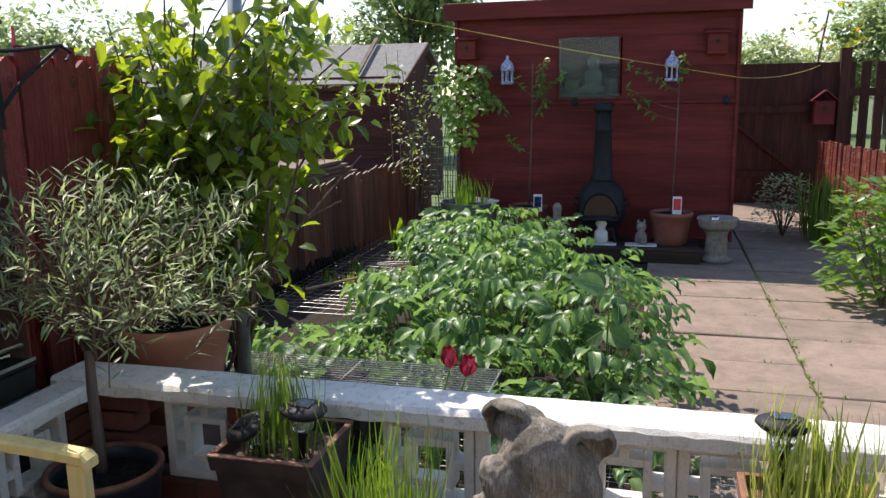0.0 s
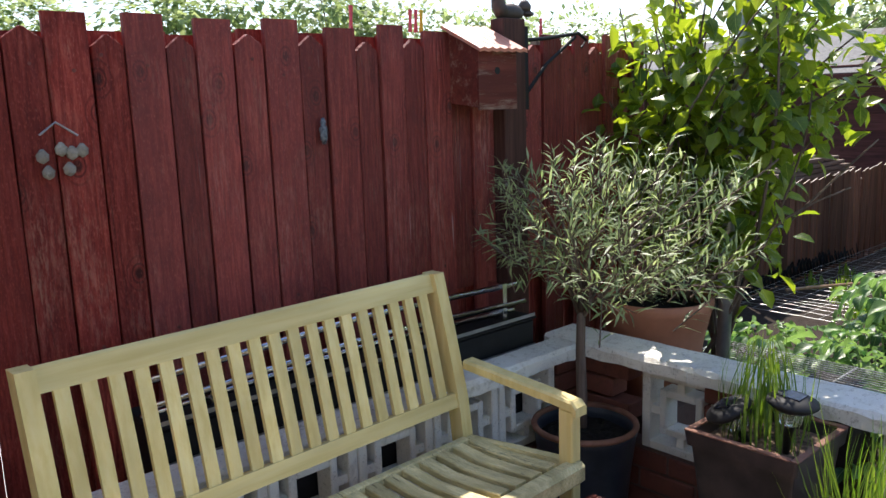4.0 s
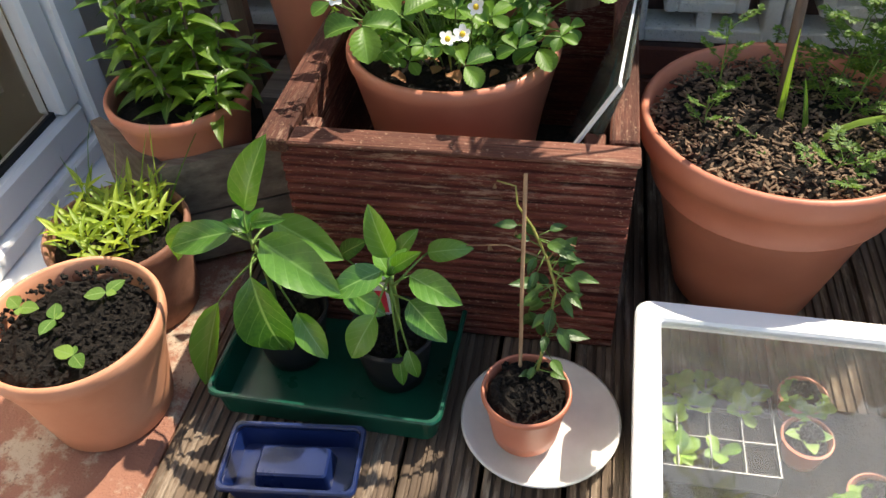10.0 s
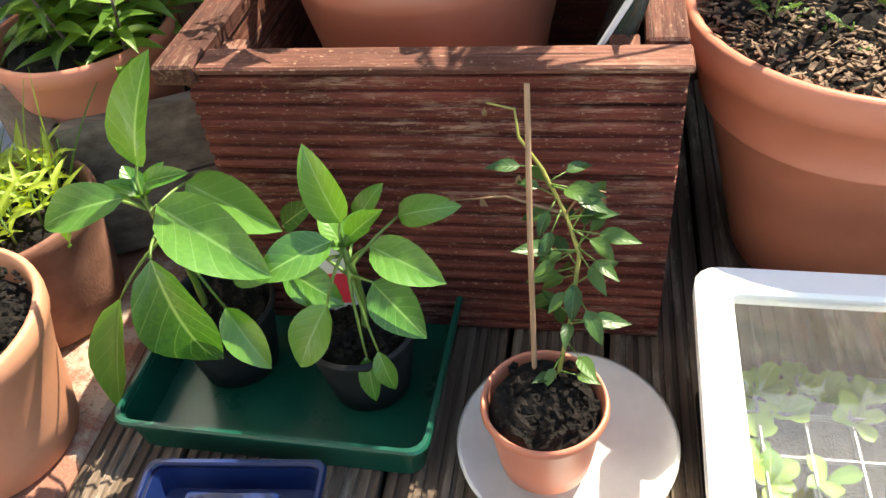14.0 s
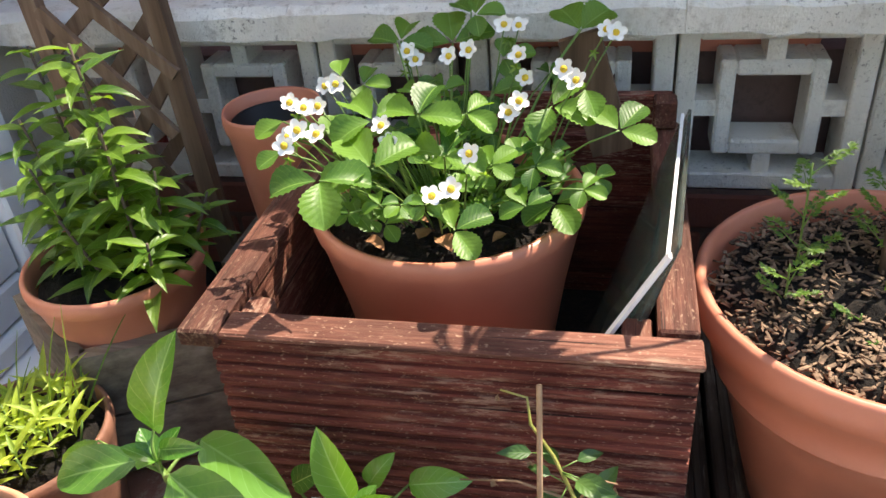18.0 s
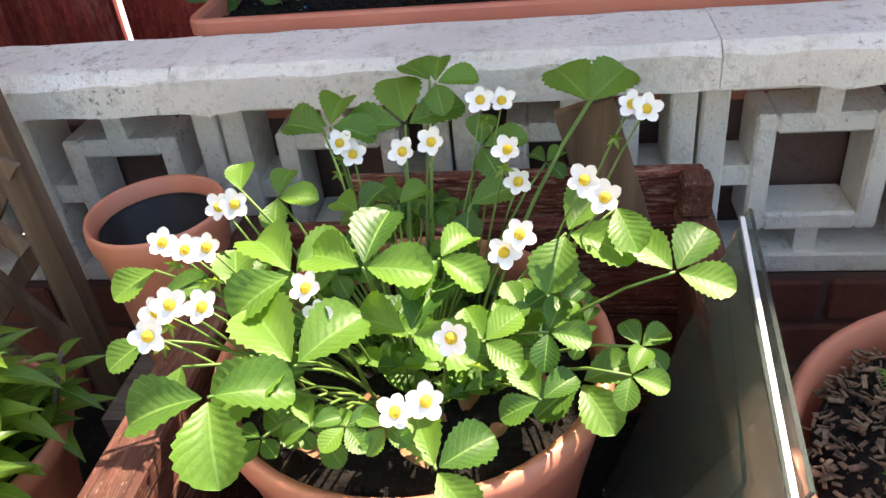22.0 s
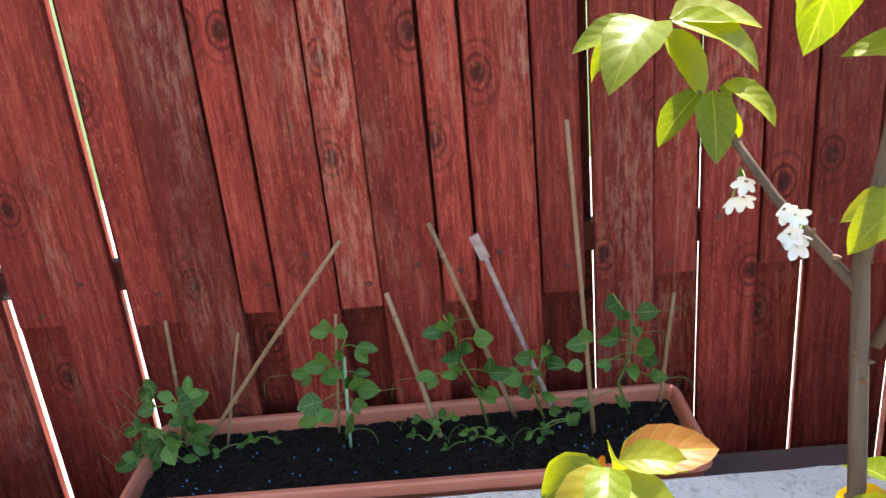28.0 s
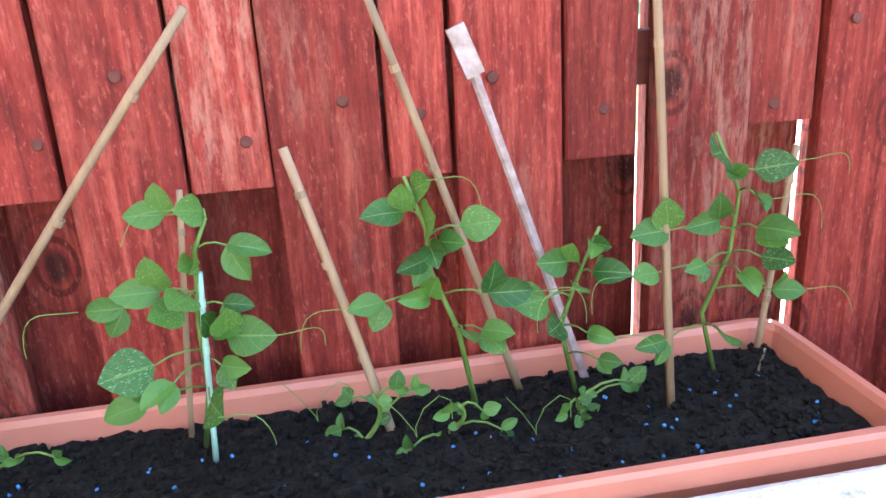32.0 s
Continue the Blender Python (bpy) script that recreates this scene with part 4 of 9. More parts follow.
coping(wall_b, (2.5, -1.1), (2.69, 2.575), 1)

# the neighbour's sunlit path beyond the fence
structure("pavement_neighbour", boxm((-3, 2.95, -0.2), (4.2, 6.5, -0.02)), stone("pale_concrete_path", (0.6, 0.58, 0.53), (0.45, 0.43, 0.4), 5.0), "pale sunlit concrete path beyond the fence", "paving")


# ---- bench ----
def make_bench():
    t = thing("garden_bench", "pale yellow painted slatted garden bench, paint worn on the seat", "bench")
    t.matrix_basis = pose(0.668, 2.083, 0, 0, 0, 2.5) @ Matrix.Translation((-0.668, -2.1, 0))
    x0, x1, yf = 0.668, 1.862, 1.905
    back = ((0.0, 2.345), (0.42, 2.318), (0.56, 2.335), (0.75, 2.378), (0.948, 2.428))

    def rear(z):
        for (za, ya), (zb, yb) in zip(back, back[1:]):
            if z <= zb:
                return ya + (yb - ya) * (z - za) / (zb - za)
        return back[-1][1]

    for x, ax in ((x0, x0 - 0.022), (x1, x1 + 0.05)):
        bm = bmesh.new()
        loops(bm, [[(x - 0.021, y - 0.03, z), (x + 0.021, y - 0.03, z), (x + 0.021, y + 0.022, z), (x - 0.021, y + 0.022, z)] for z, y in back])
        part("back_post", bm, YELLOW, t)
        part("front_leg", boxm((ax - 0.021, yf + 0.012, 0.0), (ax + 0.021, yf + 0.06, 0.612), 0.004), YELLOW, t)
        bm = bmesh.new()
        w = 0.026
        loops(bm, [[(ax + k - w, y, z - 0.028), (ax + k + w, y, z - 0.028), (ax + k + w, y, z - 0.006), (ax + k + w - 0.007, y, z), (ax + k - w + 0.007, y, z), (ax + k - w, y, z - 0.006)] for y, z, k in ((yf - 0.004, 0.626, 0), (yf + 0.01, 0.641, 0), (2.0, 0.65, 0), (2.15, 0.662, 0), (2.33, 0.676, 0))])
        part("armrest", bm, YELLOW, t)
        part("side_rail", beamm((ax, yf + 0.03, 0.425), (x, 2.3, 0.41), 0.028, 0.07), YELLOWX, t)
        part("stretcher", beamm((ax, yf + 0.03, 0.16), (x, 2.32, 0.16), 0.028, 0.045), YELLOWX, t)
    bm = bmesh.new()
    loops(bm, [[(x, 2.398, 0.893), (x, 2.424, 0.885), (x, 2.444, 0.938), (x, 2.438, 0.944), (x, 2.424, 0.949), (x, 2.416, 0.944)] for x in (x0 + 0.0215, (x0 + x1) / 2, x1 - 0.0215)])
    part("top_rail", bm, YELLOWR, t)
    bm = bmesh.new()
    loops(bm, [[(x, 2.308, 0.542), (x, 2.336, 0.534), (x, 2.348, 0.578), (x, 2.32, 0.584)] for x in (x0 + 0.0215, x1 - 0.0215)])
    part("bottom_rail", bm, YELLOWR, t)
    bm = bmesh.new()
    loops(bm, [[(-0.0165, rear(z) - 0.014, z), (0.0165, rear(z) - 0.014, z), (0.0165, rear(z), z), (-0.0165, rear(z), z)] for z in (0.572, 0.66, 0.75, 0.83, 0.9)])
    sm = bpy.data.meshes.new("back_slat")
    bm.to_mesh(sm)
    bm.free()
    sm.materials.append(YELLOW)
    n = 19
    for i in range(n):
        ob = part("back_slat", None, None, t, data=sm)
        ob.location = (x0 + 0.068 + i * (x1 - x0 - 0.136) / (n - 1), 0, 0)
    part("front_rail", boxm((x0 - 0.05, 1.896, 0.392), (x1 + 0.075, 1.952, 0.46), 0.014), YELLOWX, t)
    part("rear_rail", boxm((x0 + 0.03, 2.256, 0.415), (x1 - 0.03, 2.284, 0.458), 0.004), YELLOWX, t)
    bm = bmesh.new()
    loops(bm, [[(-0.022, y, z - 0.02), (0.022, y, z - 0.02), (0.022, y, z - 0.003), (0.019, y, z), (-0.019, y, z), (-0.022, y, z - 0.003)] for y, z in ((1.953, 0.458), (2.04, 0.45), (2.15, 0.444), (2.255, 0.455))])
    sm = bpy.data.meshes.new("seat_slat")
    bm.to_mesh(sm)
    bm.free()
    sm.materials.append(YELLOWX)
    n = 18
    for i in range(n):
        ob = part("seat_slat", None, None, t, data=sm)
        ob.location = (x0 + 0.035 + i * (x1 - x0 - 0.05) / (n - 1), 0, 0)
    return t


make_bench()


# ---- pots ----
def flowerpot(name, label, at, r, rb, h, mat, rim=0.04, lip=0.008, soil_z=None, soil_mat=None, n=48, sx=1.0, sy=1.0, bands=(), soil_label="dark soil"):
    t = thing(name, label, "plant pot", at=at)
    wt = min(0.016, r * 0.085)
    prof = [(rb - 0.01, 0.0), (rb, 0.004)]
    for f in (0.33, 0.66):
        prof.append((rb + (r - lip - rb) * f * (1 - rim / h), f * (h - rim)))
    for bz in bands:
        rr = rb + (r - lip - rb) * bz / (h - rim)
        prof += [(rr, bz - 0.003), (rr + 0.0013, bz - 0.0015), (rr + 0.0013, bz + 0.0015), (rr, bz + 0.003)]
    prof += [(r - lip, h - rim - 0.002), (r - 0.001, h - rim + 0.004), (r + 0.001, h - rim * 0.5), (r, h - 0.006), (r - 0.3 * wt, h), (r - 0.8 * wt, h - 0.003), (r - wt, h - rim), (rb - wt * 0.4, 0.02)]
    prof[2:-8] = sorted(prof[2:-8], key=lambda q: q[1])
    part("pot", lathem(prof, n, sx=sx, sy=sy), mat, t, smooth=True)
    if soil_z:
        bm = bmesh.new()
        k = (rb + (r - lip - rb) * min(1, soil_z / h)) - wt * 0.55
        heap(bm, k * sx, k * sy, soil_z, 0.012)
        part("soil", bm, soil_mat or SOIL, t, soil_label)
    return t


tree_pot = flowerpot("plant_pot", "large terracotta plastic pot with bark mulch on the deck", (0.262, 2.02, 0), 0.224, 0.122, 0.365, TERRA, 0.045, 0.01, 0.338, SOIL, bands=(0.25,))
berry_pot = flowerpot("plant_pot", "terracotta plastic pot of strawberries standing in a crate", (-0.277, 2.103, 0.1), 0.182, 0.125, 0.325, TERRA, 0.03, 0.005, 0.295, SOIL)
seed_pot = flowerpot("plant_pot", "pale terracotta pot of dark soil with sunflower seedlings", (-0.785, 1.588, 0), 0.138, 0.098, 0.213, TERRAPALE, 0.034, 0.005, 0.18, SOIL)
clay_pot = flowerpot("plant_pot", "weathered round clay pot crowded with young lily shoots", (-0.835, 1.82, 0), 0.125, 0.1, 0.19, CLAY, 0.03, 0.004, 0.165, SOIL)
lily_pot = flowerpot("plant_pot", "terracotta pot of leafy lilies beside the trellis", (-0.79, 2.07, 0.13), 0.135, 0.1, 0.19, TERRA, 0.03, 0.006, 0.165, SOIL)
water_pot = flowerpot("plant_pot", "small orange pot with a black liner pot inside", (-0.598, 2.298, 0.22), 0.08, 0.058, 0.24, TERRA, 0.035, 0.004)
chilli_pot = flowerpot("plant_pot", "small brown plastic pot with a tall chilli plant", (-0.1, 1.615, 0.022), 0.066, 0.05, 0.108, TERRA, 0.018, 0.003, 0.094, SOIL)

# ---- crate ----
crate = thing("wooden_crate", "red-stained crate of grooved decking boards holding a strawberry pot", "crate")
CX0, CX1, CY0, CY1, CZ = -0.51, 0.025, 1.816, 2.37, 0.402


def grooved(x0, x1, z0, z1, y):
    bm = bmesh.new()
    k = 7
    s = (z1 - z0) / k
    prof = [(y + 0.026, z0)]
    for i in range(k):
        z = z0 + i * s
        prof += [(y + 0.001, z + 0.001), (y, z + s * 0.3), (y + 0.0015, z + s * 0.64), (y + 0.006, z + s * 0.72), (y + 0.006, z + s * 0.93)]
    prof += [(y, z1), (y + 0.026, z1)]
    a = [bm.verts.new((x0, *p)) for p in prof]
    b = [bm.verts.new((x1, *p)) for p in prof]
    for i in range(len(prof)):
        j = (i + 1) % len(prof)
        bm.faces.new((a[i], a[j], b[j], b[i]))
    bm.faces.new(a[::-1])
    bm.faces.new(b)
    bmesh.ops.recalc_face_normals(bm, faces=bm.faces)
    return bm


for i in range(3):
    z = 0.003 + i * 0.1303
    part("front_board", grooved(CX0 + 0.012, CX1 + 0.004, z, z + 0.1285, CY0), CRATEX, crate)
    part("rear_board", boxm((CX0, CY1 - 0.025, z), (CX1, CY1, z + 0.1285), 0.002), CRATEX, crate)
    for x in (CX0, CX1 - 0.026):
        part("side_board", boxm((x, CY0 + 0.028, z), (x + 0.024, CY1 - 0.027, z + 0.1285), 0.002), CRATEY, crate)
part("top_rail", boxm((CX0 + 0.03, CY0 - 0.008, CZ - 0.009), (CX1 + 0.008, CY0 + 0.036, CZ), 0.0025), CRATETOP, crate)
part("top_rail", boxm((CX0 - 0.02, CY0 - 0.008, CZ - 0.022), (CX0 + 0.028, CY1, CZ + 0.002), 0.003), CRATEY, crate)
part("top_rail", boxm((CX1 - 0.036, CY0 + 0.042, CZ - 0.025), (CX1 + 0.006, CY1, CZ + 0.002), 0.003), CRATEY, crate)
part("corner_block", boxm((CX0 + 0.03, CY0 + 0.045, 0.25), (CX0 + 0.062, CY0 + 0.08, CZ - 0.012), 0.003), CRATEY, crate)
part("corner_block", boxm((CX1 - 0.072, CY0 + 0.045, 0.25), (CX1 - 0.04, CY0 + 0.08, CZ - 0.012), 0.003), CRATEY, crate)
part("rear_board", boxm((CX0 + 0.12, CY1 + 0.003, 0.25), (CX1 - 0.004, CY1 + 0.02, 0.447), 0.003), CRATEX, crate)
part("corner_block", boxm((CX1 - 0.034, CY1 - 0.034, CZ + 0.004), (CX1, CY1 + 0.001, 0.45), 0.003), CRATEY, crate)
part("base_board", boxm((CX0 + 0.03, CY0 + 0.03, 0.06), (CX1 - 0.03, CY1 - 0.03, 0.098)), SOIL, crate, "dark soil-stained base")

# glass sheets leaning in the crate
def sheet(corners, thick=0.004):
    bm = bmesh.new()
    c = [Vector(p) for p in corners]
    nrm = (c[1] - c[0]).cross(c[3] - c[0]).normalized() * thick
    a, b = [bm.verts.new(p) for p in c], [bm.verts.new(p + nrm) for p in c]
    bm.faces.new(a[::-1])
    bm.faces.new(b)
    for i in range(4):
        bm.faces.new((a[i], a[(i + 1) % 4], b[(i + 1) % 4], b[i]))
    bmesh.ops.recalc_face_normals(bm, faces=bm.faces)
    return bm


for i, (dx, yf, yb, zt) in enumerate(((0.0, 1.885, 2.2, 0.478), (0.012, 1.9, 2.215, 0.492), (-0.012, 1.95, 2.15, 0.44))):
    t = thing("glass_sheet", "dusty greenish glass sheet leaning in the crate", "glass sheet", "glass sheets in the crate")
    part("sheet", sheet(((-0.115 + dx, yf, 0.115), (-0.095 + dx, yb, 0.115), (0.018 + dx, yb, zt), (-0.008 + dx, yf, zt - 0.01))), PANE, t)
strip = thing("plastic_strip", "white plastic edging strip on the glass sheets", "strip")
part("strip", beamm((-0.108, 1.878, 0.29), (-0.004, 1.88, 0.482), 0.004, 0.011, (0, 1, 0)), WHITEPL, strip)
part("strip", beamm((-0.006, 1.884, 0.478), (0.022, 2.2, 0.49), 0.004, 0.004), WHITEPL, strip)

# ---- liner pot in the orange pot ----
t = thing("liner_pot", "black plastic liner pot nested in the orange pot", "plant pot", at=(-0.598, 2.298, 0.3))
part("pot", lathem([(0.05, 0), (0.066, 0.14), (0.068, 0.14), (0.062, 0.138), (0.046, 0.01)], 32), BLACKPL, t, smooth=True)

# ---- seed trays ----
def tray(name, label, at, w, d, h, mat, rz=0.0, r=0.02, wall=0.0025, flare=0.012):
    t = thing(name, label, "seed tray", at=at, rz=rz)
    bm = bmesh.new()
    loops(bm, [rounded(w - 2 * flare, d - 2 * flare, r, 0), rounded(w - 0.0145, d - 0.0145, r, h - 0.009), rounded(w - 0.017, d - 0.017, r, h - 0.009), rounded(w - 2 * flare - 0.006, d - 2 * flare - 0.006, r, 0.004)])
    part("tray", bm, mat, t)
    bm = bmesh.new()
    loops(bm, [rounded(w - 0.013, d - 0.013, r, h - 0.0105), rounded(w, d, r, h - 0.009), rounded(w + 0.001, d + 0.001, r, h - 0.003), rounded(w - 0.003, d - 0.003, r, h), rounded(w - 0.012, d - 0.012, r, h), rounded(w - 0.0155, d - 0.0155, r, h - 0.003), rounded(w - 0.013, d - 0.013, r, h - 0.0105)], False)
    part("rim", bm, mat, t)
    return t


green_tray = tray("seed_tray", "green plastic seed tray holding two pepper plants", (-0.415, 1.715, 0.001), 0.385, 0.265, 0.062, GREENPL, -1.5)
blue_tray = tray("seed_tray", "small navy plastic tray with a raised middle, empty", (-0.439, 1.505, 0.001), 0.21, 0.12, 0.045, NAVY, 5.0, 0.012)
bm = bmesh.new()
loops(bm, [rounded(0.12, 0.062, 0.008, 0.003), rounded(0.108, 0.052, 0.006, 0.03), rounded(0.102, 0.046, 0.004, 0.033)])
part("raised_middle", bm, NAVY, blue_tray)
for i, (x, y) in enumerate(((-0.51, 1.735), (-0.325, 1.715))):
    t = flowerpot("plant_pot", "round black plastic pot in the green tray", (x, y, 0.006), 0.07, 0.05, 0.115, BLACKPL, 0.012, 0.002, 0.09, SOIL)

saucer = thing("plant_saucer", "grey plastic saucer under the chilli pot", "saucer", at=(-0.078, 1.64, 0.001))
part("saucer", lathem([(0.09, 0), (0.105, 0.002), (0.122, 0.024), (0.125, 0.026), (0.12, 0.027), (0.103, 0.006), (0.05, 0.005)], 48), DISH, saucer, smooth=True)


# ---- freezer drawers used as propagators ----
def drawer(name, label, x0, x1, y0, y1, h, top, rz=0.0, scooped=-1):
    t = thing(name, label, "propagator", at=((x0 + x1) / 2, (y0 + y1) / 2, 0.001), rz=rz)
    w, d = x1 - x0, y1 - y0
    # rim with a scooped front edge
    bm = bmesh.new()
    r = 0.026

    def ring(grow, z, scoop):
        out = []
        for px, py, _ in rounded(w - 2 * grow, d - 2 * grow, max(0.006, r - grow), z, 4):
            out.append((px, py, z))
        res = []
        k = len(out)
        for i in range(k):
            a, b = Vector(out[i]), Vector(out[(i + 1) % k])
            res.append(tuple(a))
            if (b - a).length > 0.15:
                for s in range(1, 16):
                    p = a.lerp(b, s / 16)
                    q = min(1, max(0, (0.5 - abs(s / 16 - 0.5) - 0.14) * 9))
                    if abs(b.x - a.x) > 0.15 and p.y * scooped > 0:
                        p.y += (-1 if p.y > 0 else 1) * 0.03 * q * scoop
                    res.append(tuple(p))
        return res
    vs = loops(bm, [ring(0.0, h - 0.02, 1), ring(0.0, h - 0.003, 1), ring(0.003, h, 1), ring(0.034, h, 0), ring(0.037, h - 0.004, 0), ring(0.037, h - 0.02, 0), ring(0.0, h - 0.02, 1)], False)
    part("rim", bm, WHITEPL, t)
    lid = part("lid", boxm((-w / 2 + 0.036, -d / 2 + 0.036, h - 0.012), (w / 2 - 0.036, d / 2 - 0.036, h - 0.008)), top, t, "dusty clear plastic lid with painted glare")
    lid.visible_shadow = False
    bm = bmesh.new()
    m = 0.012
    loops(bm, [rounded(w - 2 * m - 0.05, d - 2 * m - 0.04, 0.02, 0.0), rounded(w - 2 * m, d - 2 * m, 0.02, h - 0.022), rounded(w - 2 * m - 0.005, d - 2 * m - 0.005, 0.018, h - 0.022), rounded(w - 2 * m - 0.055, d - 2 * m - 0.045, 0.018, 0.004)])
    body = part("body", bm, CLEAR, t, "clear plastic drawer body")
    body.visible_shadow = False
    return t


drawer_a = drawer("freezer_drawer", "clear freezer drawer with white rim, reused as a propagator of seedlings", 0.045, 0.482, 1.375, 1.745, 0.2, DUSTGLARE, -1.0)
drawer_b = drawer("freezer_drawer", "taller freezer drawer with white rim and lid whitened by mist and painted glare", 0.512, 0.925, 1.45, 1.815, 0.3, MISTGLARE, -3.0, 1)

bm = bmesh.new()
fy = -0.1825
for a, b in (((-0.195, fy, 0.03), (-0.165, fy + 0.012, 0.275)), ((0.165, fy, 0.03), (0.195, fy + 0.012, 0.275)), ((-0.164, fy, 0.03), (0.164, fy + 0.012, 0.07)), ((-0.164, fy, 0.255), (0.164, fy + 0.012, 0.275))):
    box(bm, a, b, None, 0.004)
part("front_frame", bm, WHITEPL, drawer_b)
part("drawer_handle", tubem([(-0.02, fy - 0.006, 0.15), (0.08, fy - 0.01, 0.152), (0.16, fy - 0.006, 0.15)], 0.007, 0.007, 8), CLEAR, drawer_b, "clear moulded grip")

# ---- long trough ----
trough = thing("plant_trough", "long salmon plastic trough of dark compost with young pea plants", "trough")
TX0, TX1, TY0, TY1, TZ = -0.615, 0.283, 2.526, 2.748, 0.599
cx, cy, w, d = (TX0 + TX1) / 2, (TY0 + TY1) / 2, TX1 - TX0, TY1 - TY0
bm = bmesh.new()
loops(bm, [rounded(w - 0.05, d - 0.05, 0.02, 0.45, 4, cx, cy), rounded(w - 0.014, d - 0.014, 0.025, TZ - 0.022, 4, cx, cy), rounded(w, d, 0.028, TZ - 0.02, 4, cx, cy), rounded(w, d, 0.028, TZ - 0.004, 4, cx, cy), rounded(w - 0.005, d - 0.005, 0.026, TZ, 4, cx, cy), rounded(w - 0.02, d - 0.02, 0.02, TZ, 4, cx, cy), rounded(w - 0.026, d - 0.026, 0.02, TZ - 0.006, 4, cx, cy), rounded(w - 0.06, d - 0.06, 0.02, 0.46, 4, cx, cy)])
part("trough", bm, TROUGHPL, trough)
bm = bmesh.new()
nx, ny = 90, 20


def trough_top(x, y):
    """Height of the uneven compost in the trough."""
    i, j = (x - TX0 - 0.018) / (TX1 - TX0 - 0.036) * 90, (y - TY0 - 0.016) / (TY1 - TY0 - 0.032) * 20
    return TZ - 0.025 + noise.noise(Vector((i * 0.35, j * 0.35, 1))) * 0.005 + noise.noise(Vector((i * 1.1, j * 1.1, 4))) * 0.003


grid = [[bm.verts.new((TX0 + 0.018 + (w - 0.036) * i / nx, TY0 + 0.016 + (d - 0.032) * j / ny, trough_top(TX0 + 0.018 + (w - 0.036) * i / nx, TY0 + 0.016 + (d - 0.032) * j / ny) + rnd(-0.002, 0.002))) for j in range(ny + 1)] for i in range(nx + 1)]
for i in range(nx):
    for j in range(ny):
        bm.faces.new((grid[i][j], grid[i + 1][j], grid[i + 1][j + 1], grid[i][j + 1]))
part("soil", bm, SOIL, trough, "dark crumbly compost")
tagged(part("trough_shelf", boxm((-0.9, 2.56, 0.0), (0.6, 2.74, 0.448)), MORTAR), "rough brick ledge behind the coping under the trough", "ledge", "", "structure")


# ---- plants on the deck ----
def leafmesh(name, mat, length, width, **kw):
    bm = bmesh.new()
    leaf(bm, (0, 0, 0), (0, 1, 0), (0, 0, 1), length, width, **kw)
    me = bpy.data.meshes.new(name)
    bm.to_mesh(me)
    bm.free()
    me.materials.append(mat)
    return me


def place(name, me, parent, base, way, nor, size=1.0, wide=1.0):
    """Set a leaf mesh with its base at a place, its tip along way and its face towards nor."""
    y = Vector(way).normalized()
    x = y.cross(Vector(nor))
    x = (x if x.length > 1e-3 else y.cross(Vector((0.3, 1, 0.2)))).normalized()
    z = x.cross(y)
    ob = new(name, me)
    ob.parent = parent
    ob.matrix_basis = Matrix.Translation(Vector(base) - parent.location) @ Matrix((x * size * wide, y * size, z * size)).transposed().to_4x4()
    return ob


def local(parent, pts):
    return [Vector(p) - parent.location for p in pts]


def stalk(name, parent, pts, r0, r1, mat, n=6):
    bm = bmesh.new()
    tube(bm, local(parent, pts), r0, r1, n)
    return part(name, bm, mat, parent, smooth=True)


# pepper plants
PEP = [leafmesh("leaf", PEPPERLEAF, 1.0, 0.62, shape="oval", fold=0.3, droop=d, seg=9, curl=c) for d, c in ((0.5, 0.06), (0.9, 0.1), (0.25, 0.04))]


def pepper(label, base, joint, leaves, small):
    t = thing("pepper_plant", label, "plant", "pepper plants", at=base)
    stalk("stem", t, bend(base, joint, (0.008, 0, 0)), 0.0048, 0.0032, STEM)
    for i, (b, e, wide) in enumerate(leaves):
        b, e = Vector(b), Vector(e)
        d = e - b
        up = Vector((d.x * 0.4, -0.62, 0.72))
        stalk("petiole", t, bend(Vector(joint).lerp(Vector(base), 0.03 + 0.05 * (i % 6)), b, (0, -0.004, 0.006)), 0.0024, 0.0014, STEM, 5)
        place("leaf", PEP[i % 3], t, b, d + up * d.length * 0.12, up, d.length * 1.04, wide * 0.95)
    for i in range(small):
        a = i * 2.4
        place("leaf", PEP[2], t, joint, (math.cos(a) * 0.7, math.sin(a) * 0.7, 0.7), (-math.cos(a), -math.sin(a), 0.8), rnd(0.03, 0.05))


pepper("tall young pepper plant with large glossy leaves", (-0.53, 1.735, 0.09), (-0.521, 1.70, 0.313), (((-0.527, 1.72, 0.339), (-0.484, 1.71, 0.466), 0.66), ((-0.541, 1.7, 0.313), (-0.642, 1.66, 0.314), 0.74), ((-0.507, 1.76, 0.286), (-0.392, 1.72, 0.257), 0.77), ((-0.493, 1.68, 0.321), (-0.37, 1.62, 0.291), 0.81), ((-0.512, 1.66, 0.264), (-0.478, 1.6, 0.108), 0.8), ((-0.592, 1.68, 0.177), (-0.646, 1.64, 0.007), 0.48), ((-0.464, 1.68, 0.171), (-0.415, 1.64, 0.111), 0.84), ((-0.633, 1.75, 0.278), (-0.704, 1.72, 0.206), 0.65), ((-0.479, 1.74, 0.164), (-0.423, 1.72, 0.178), 0.8), ((-0.511, 1.7, 0.333), (-0.456, 1.68, 0.365), 0.56)), 5)
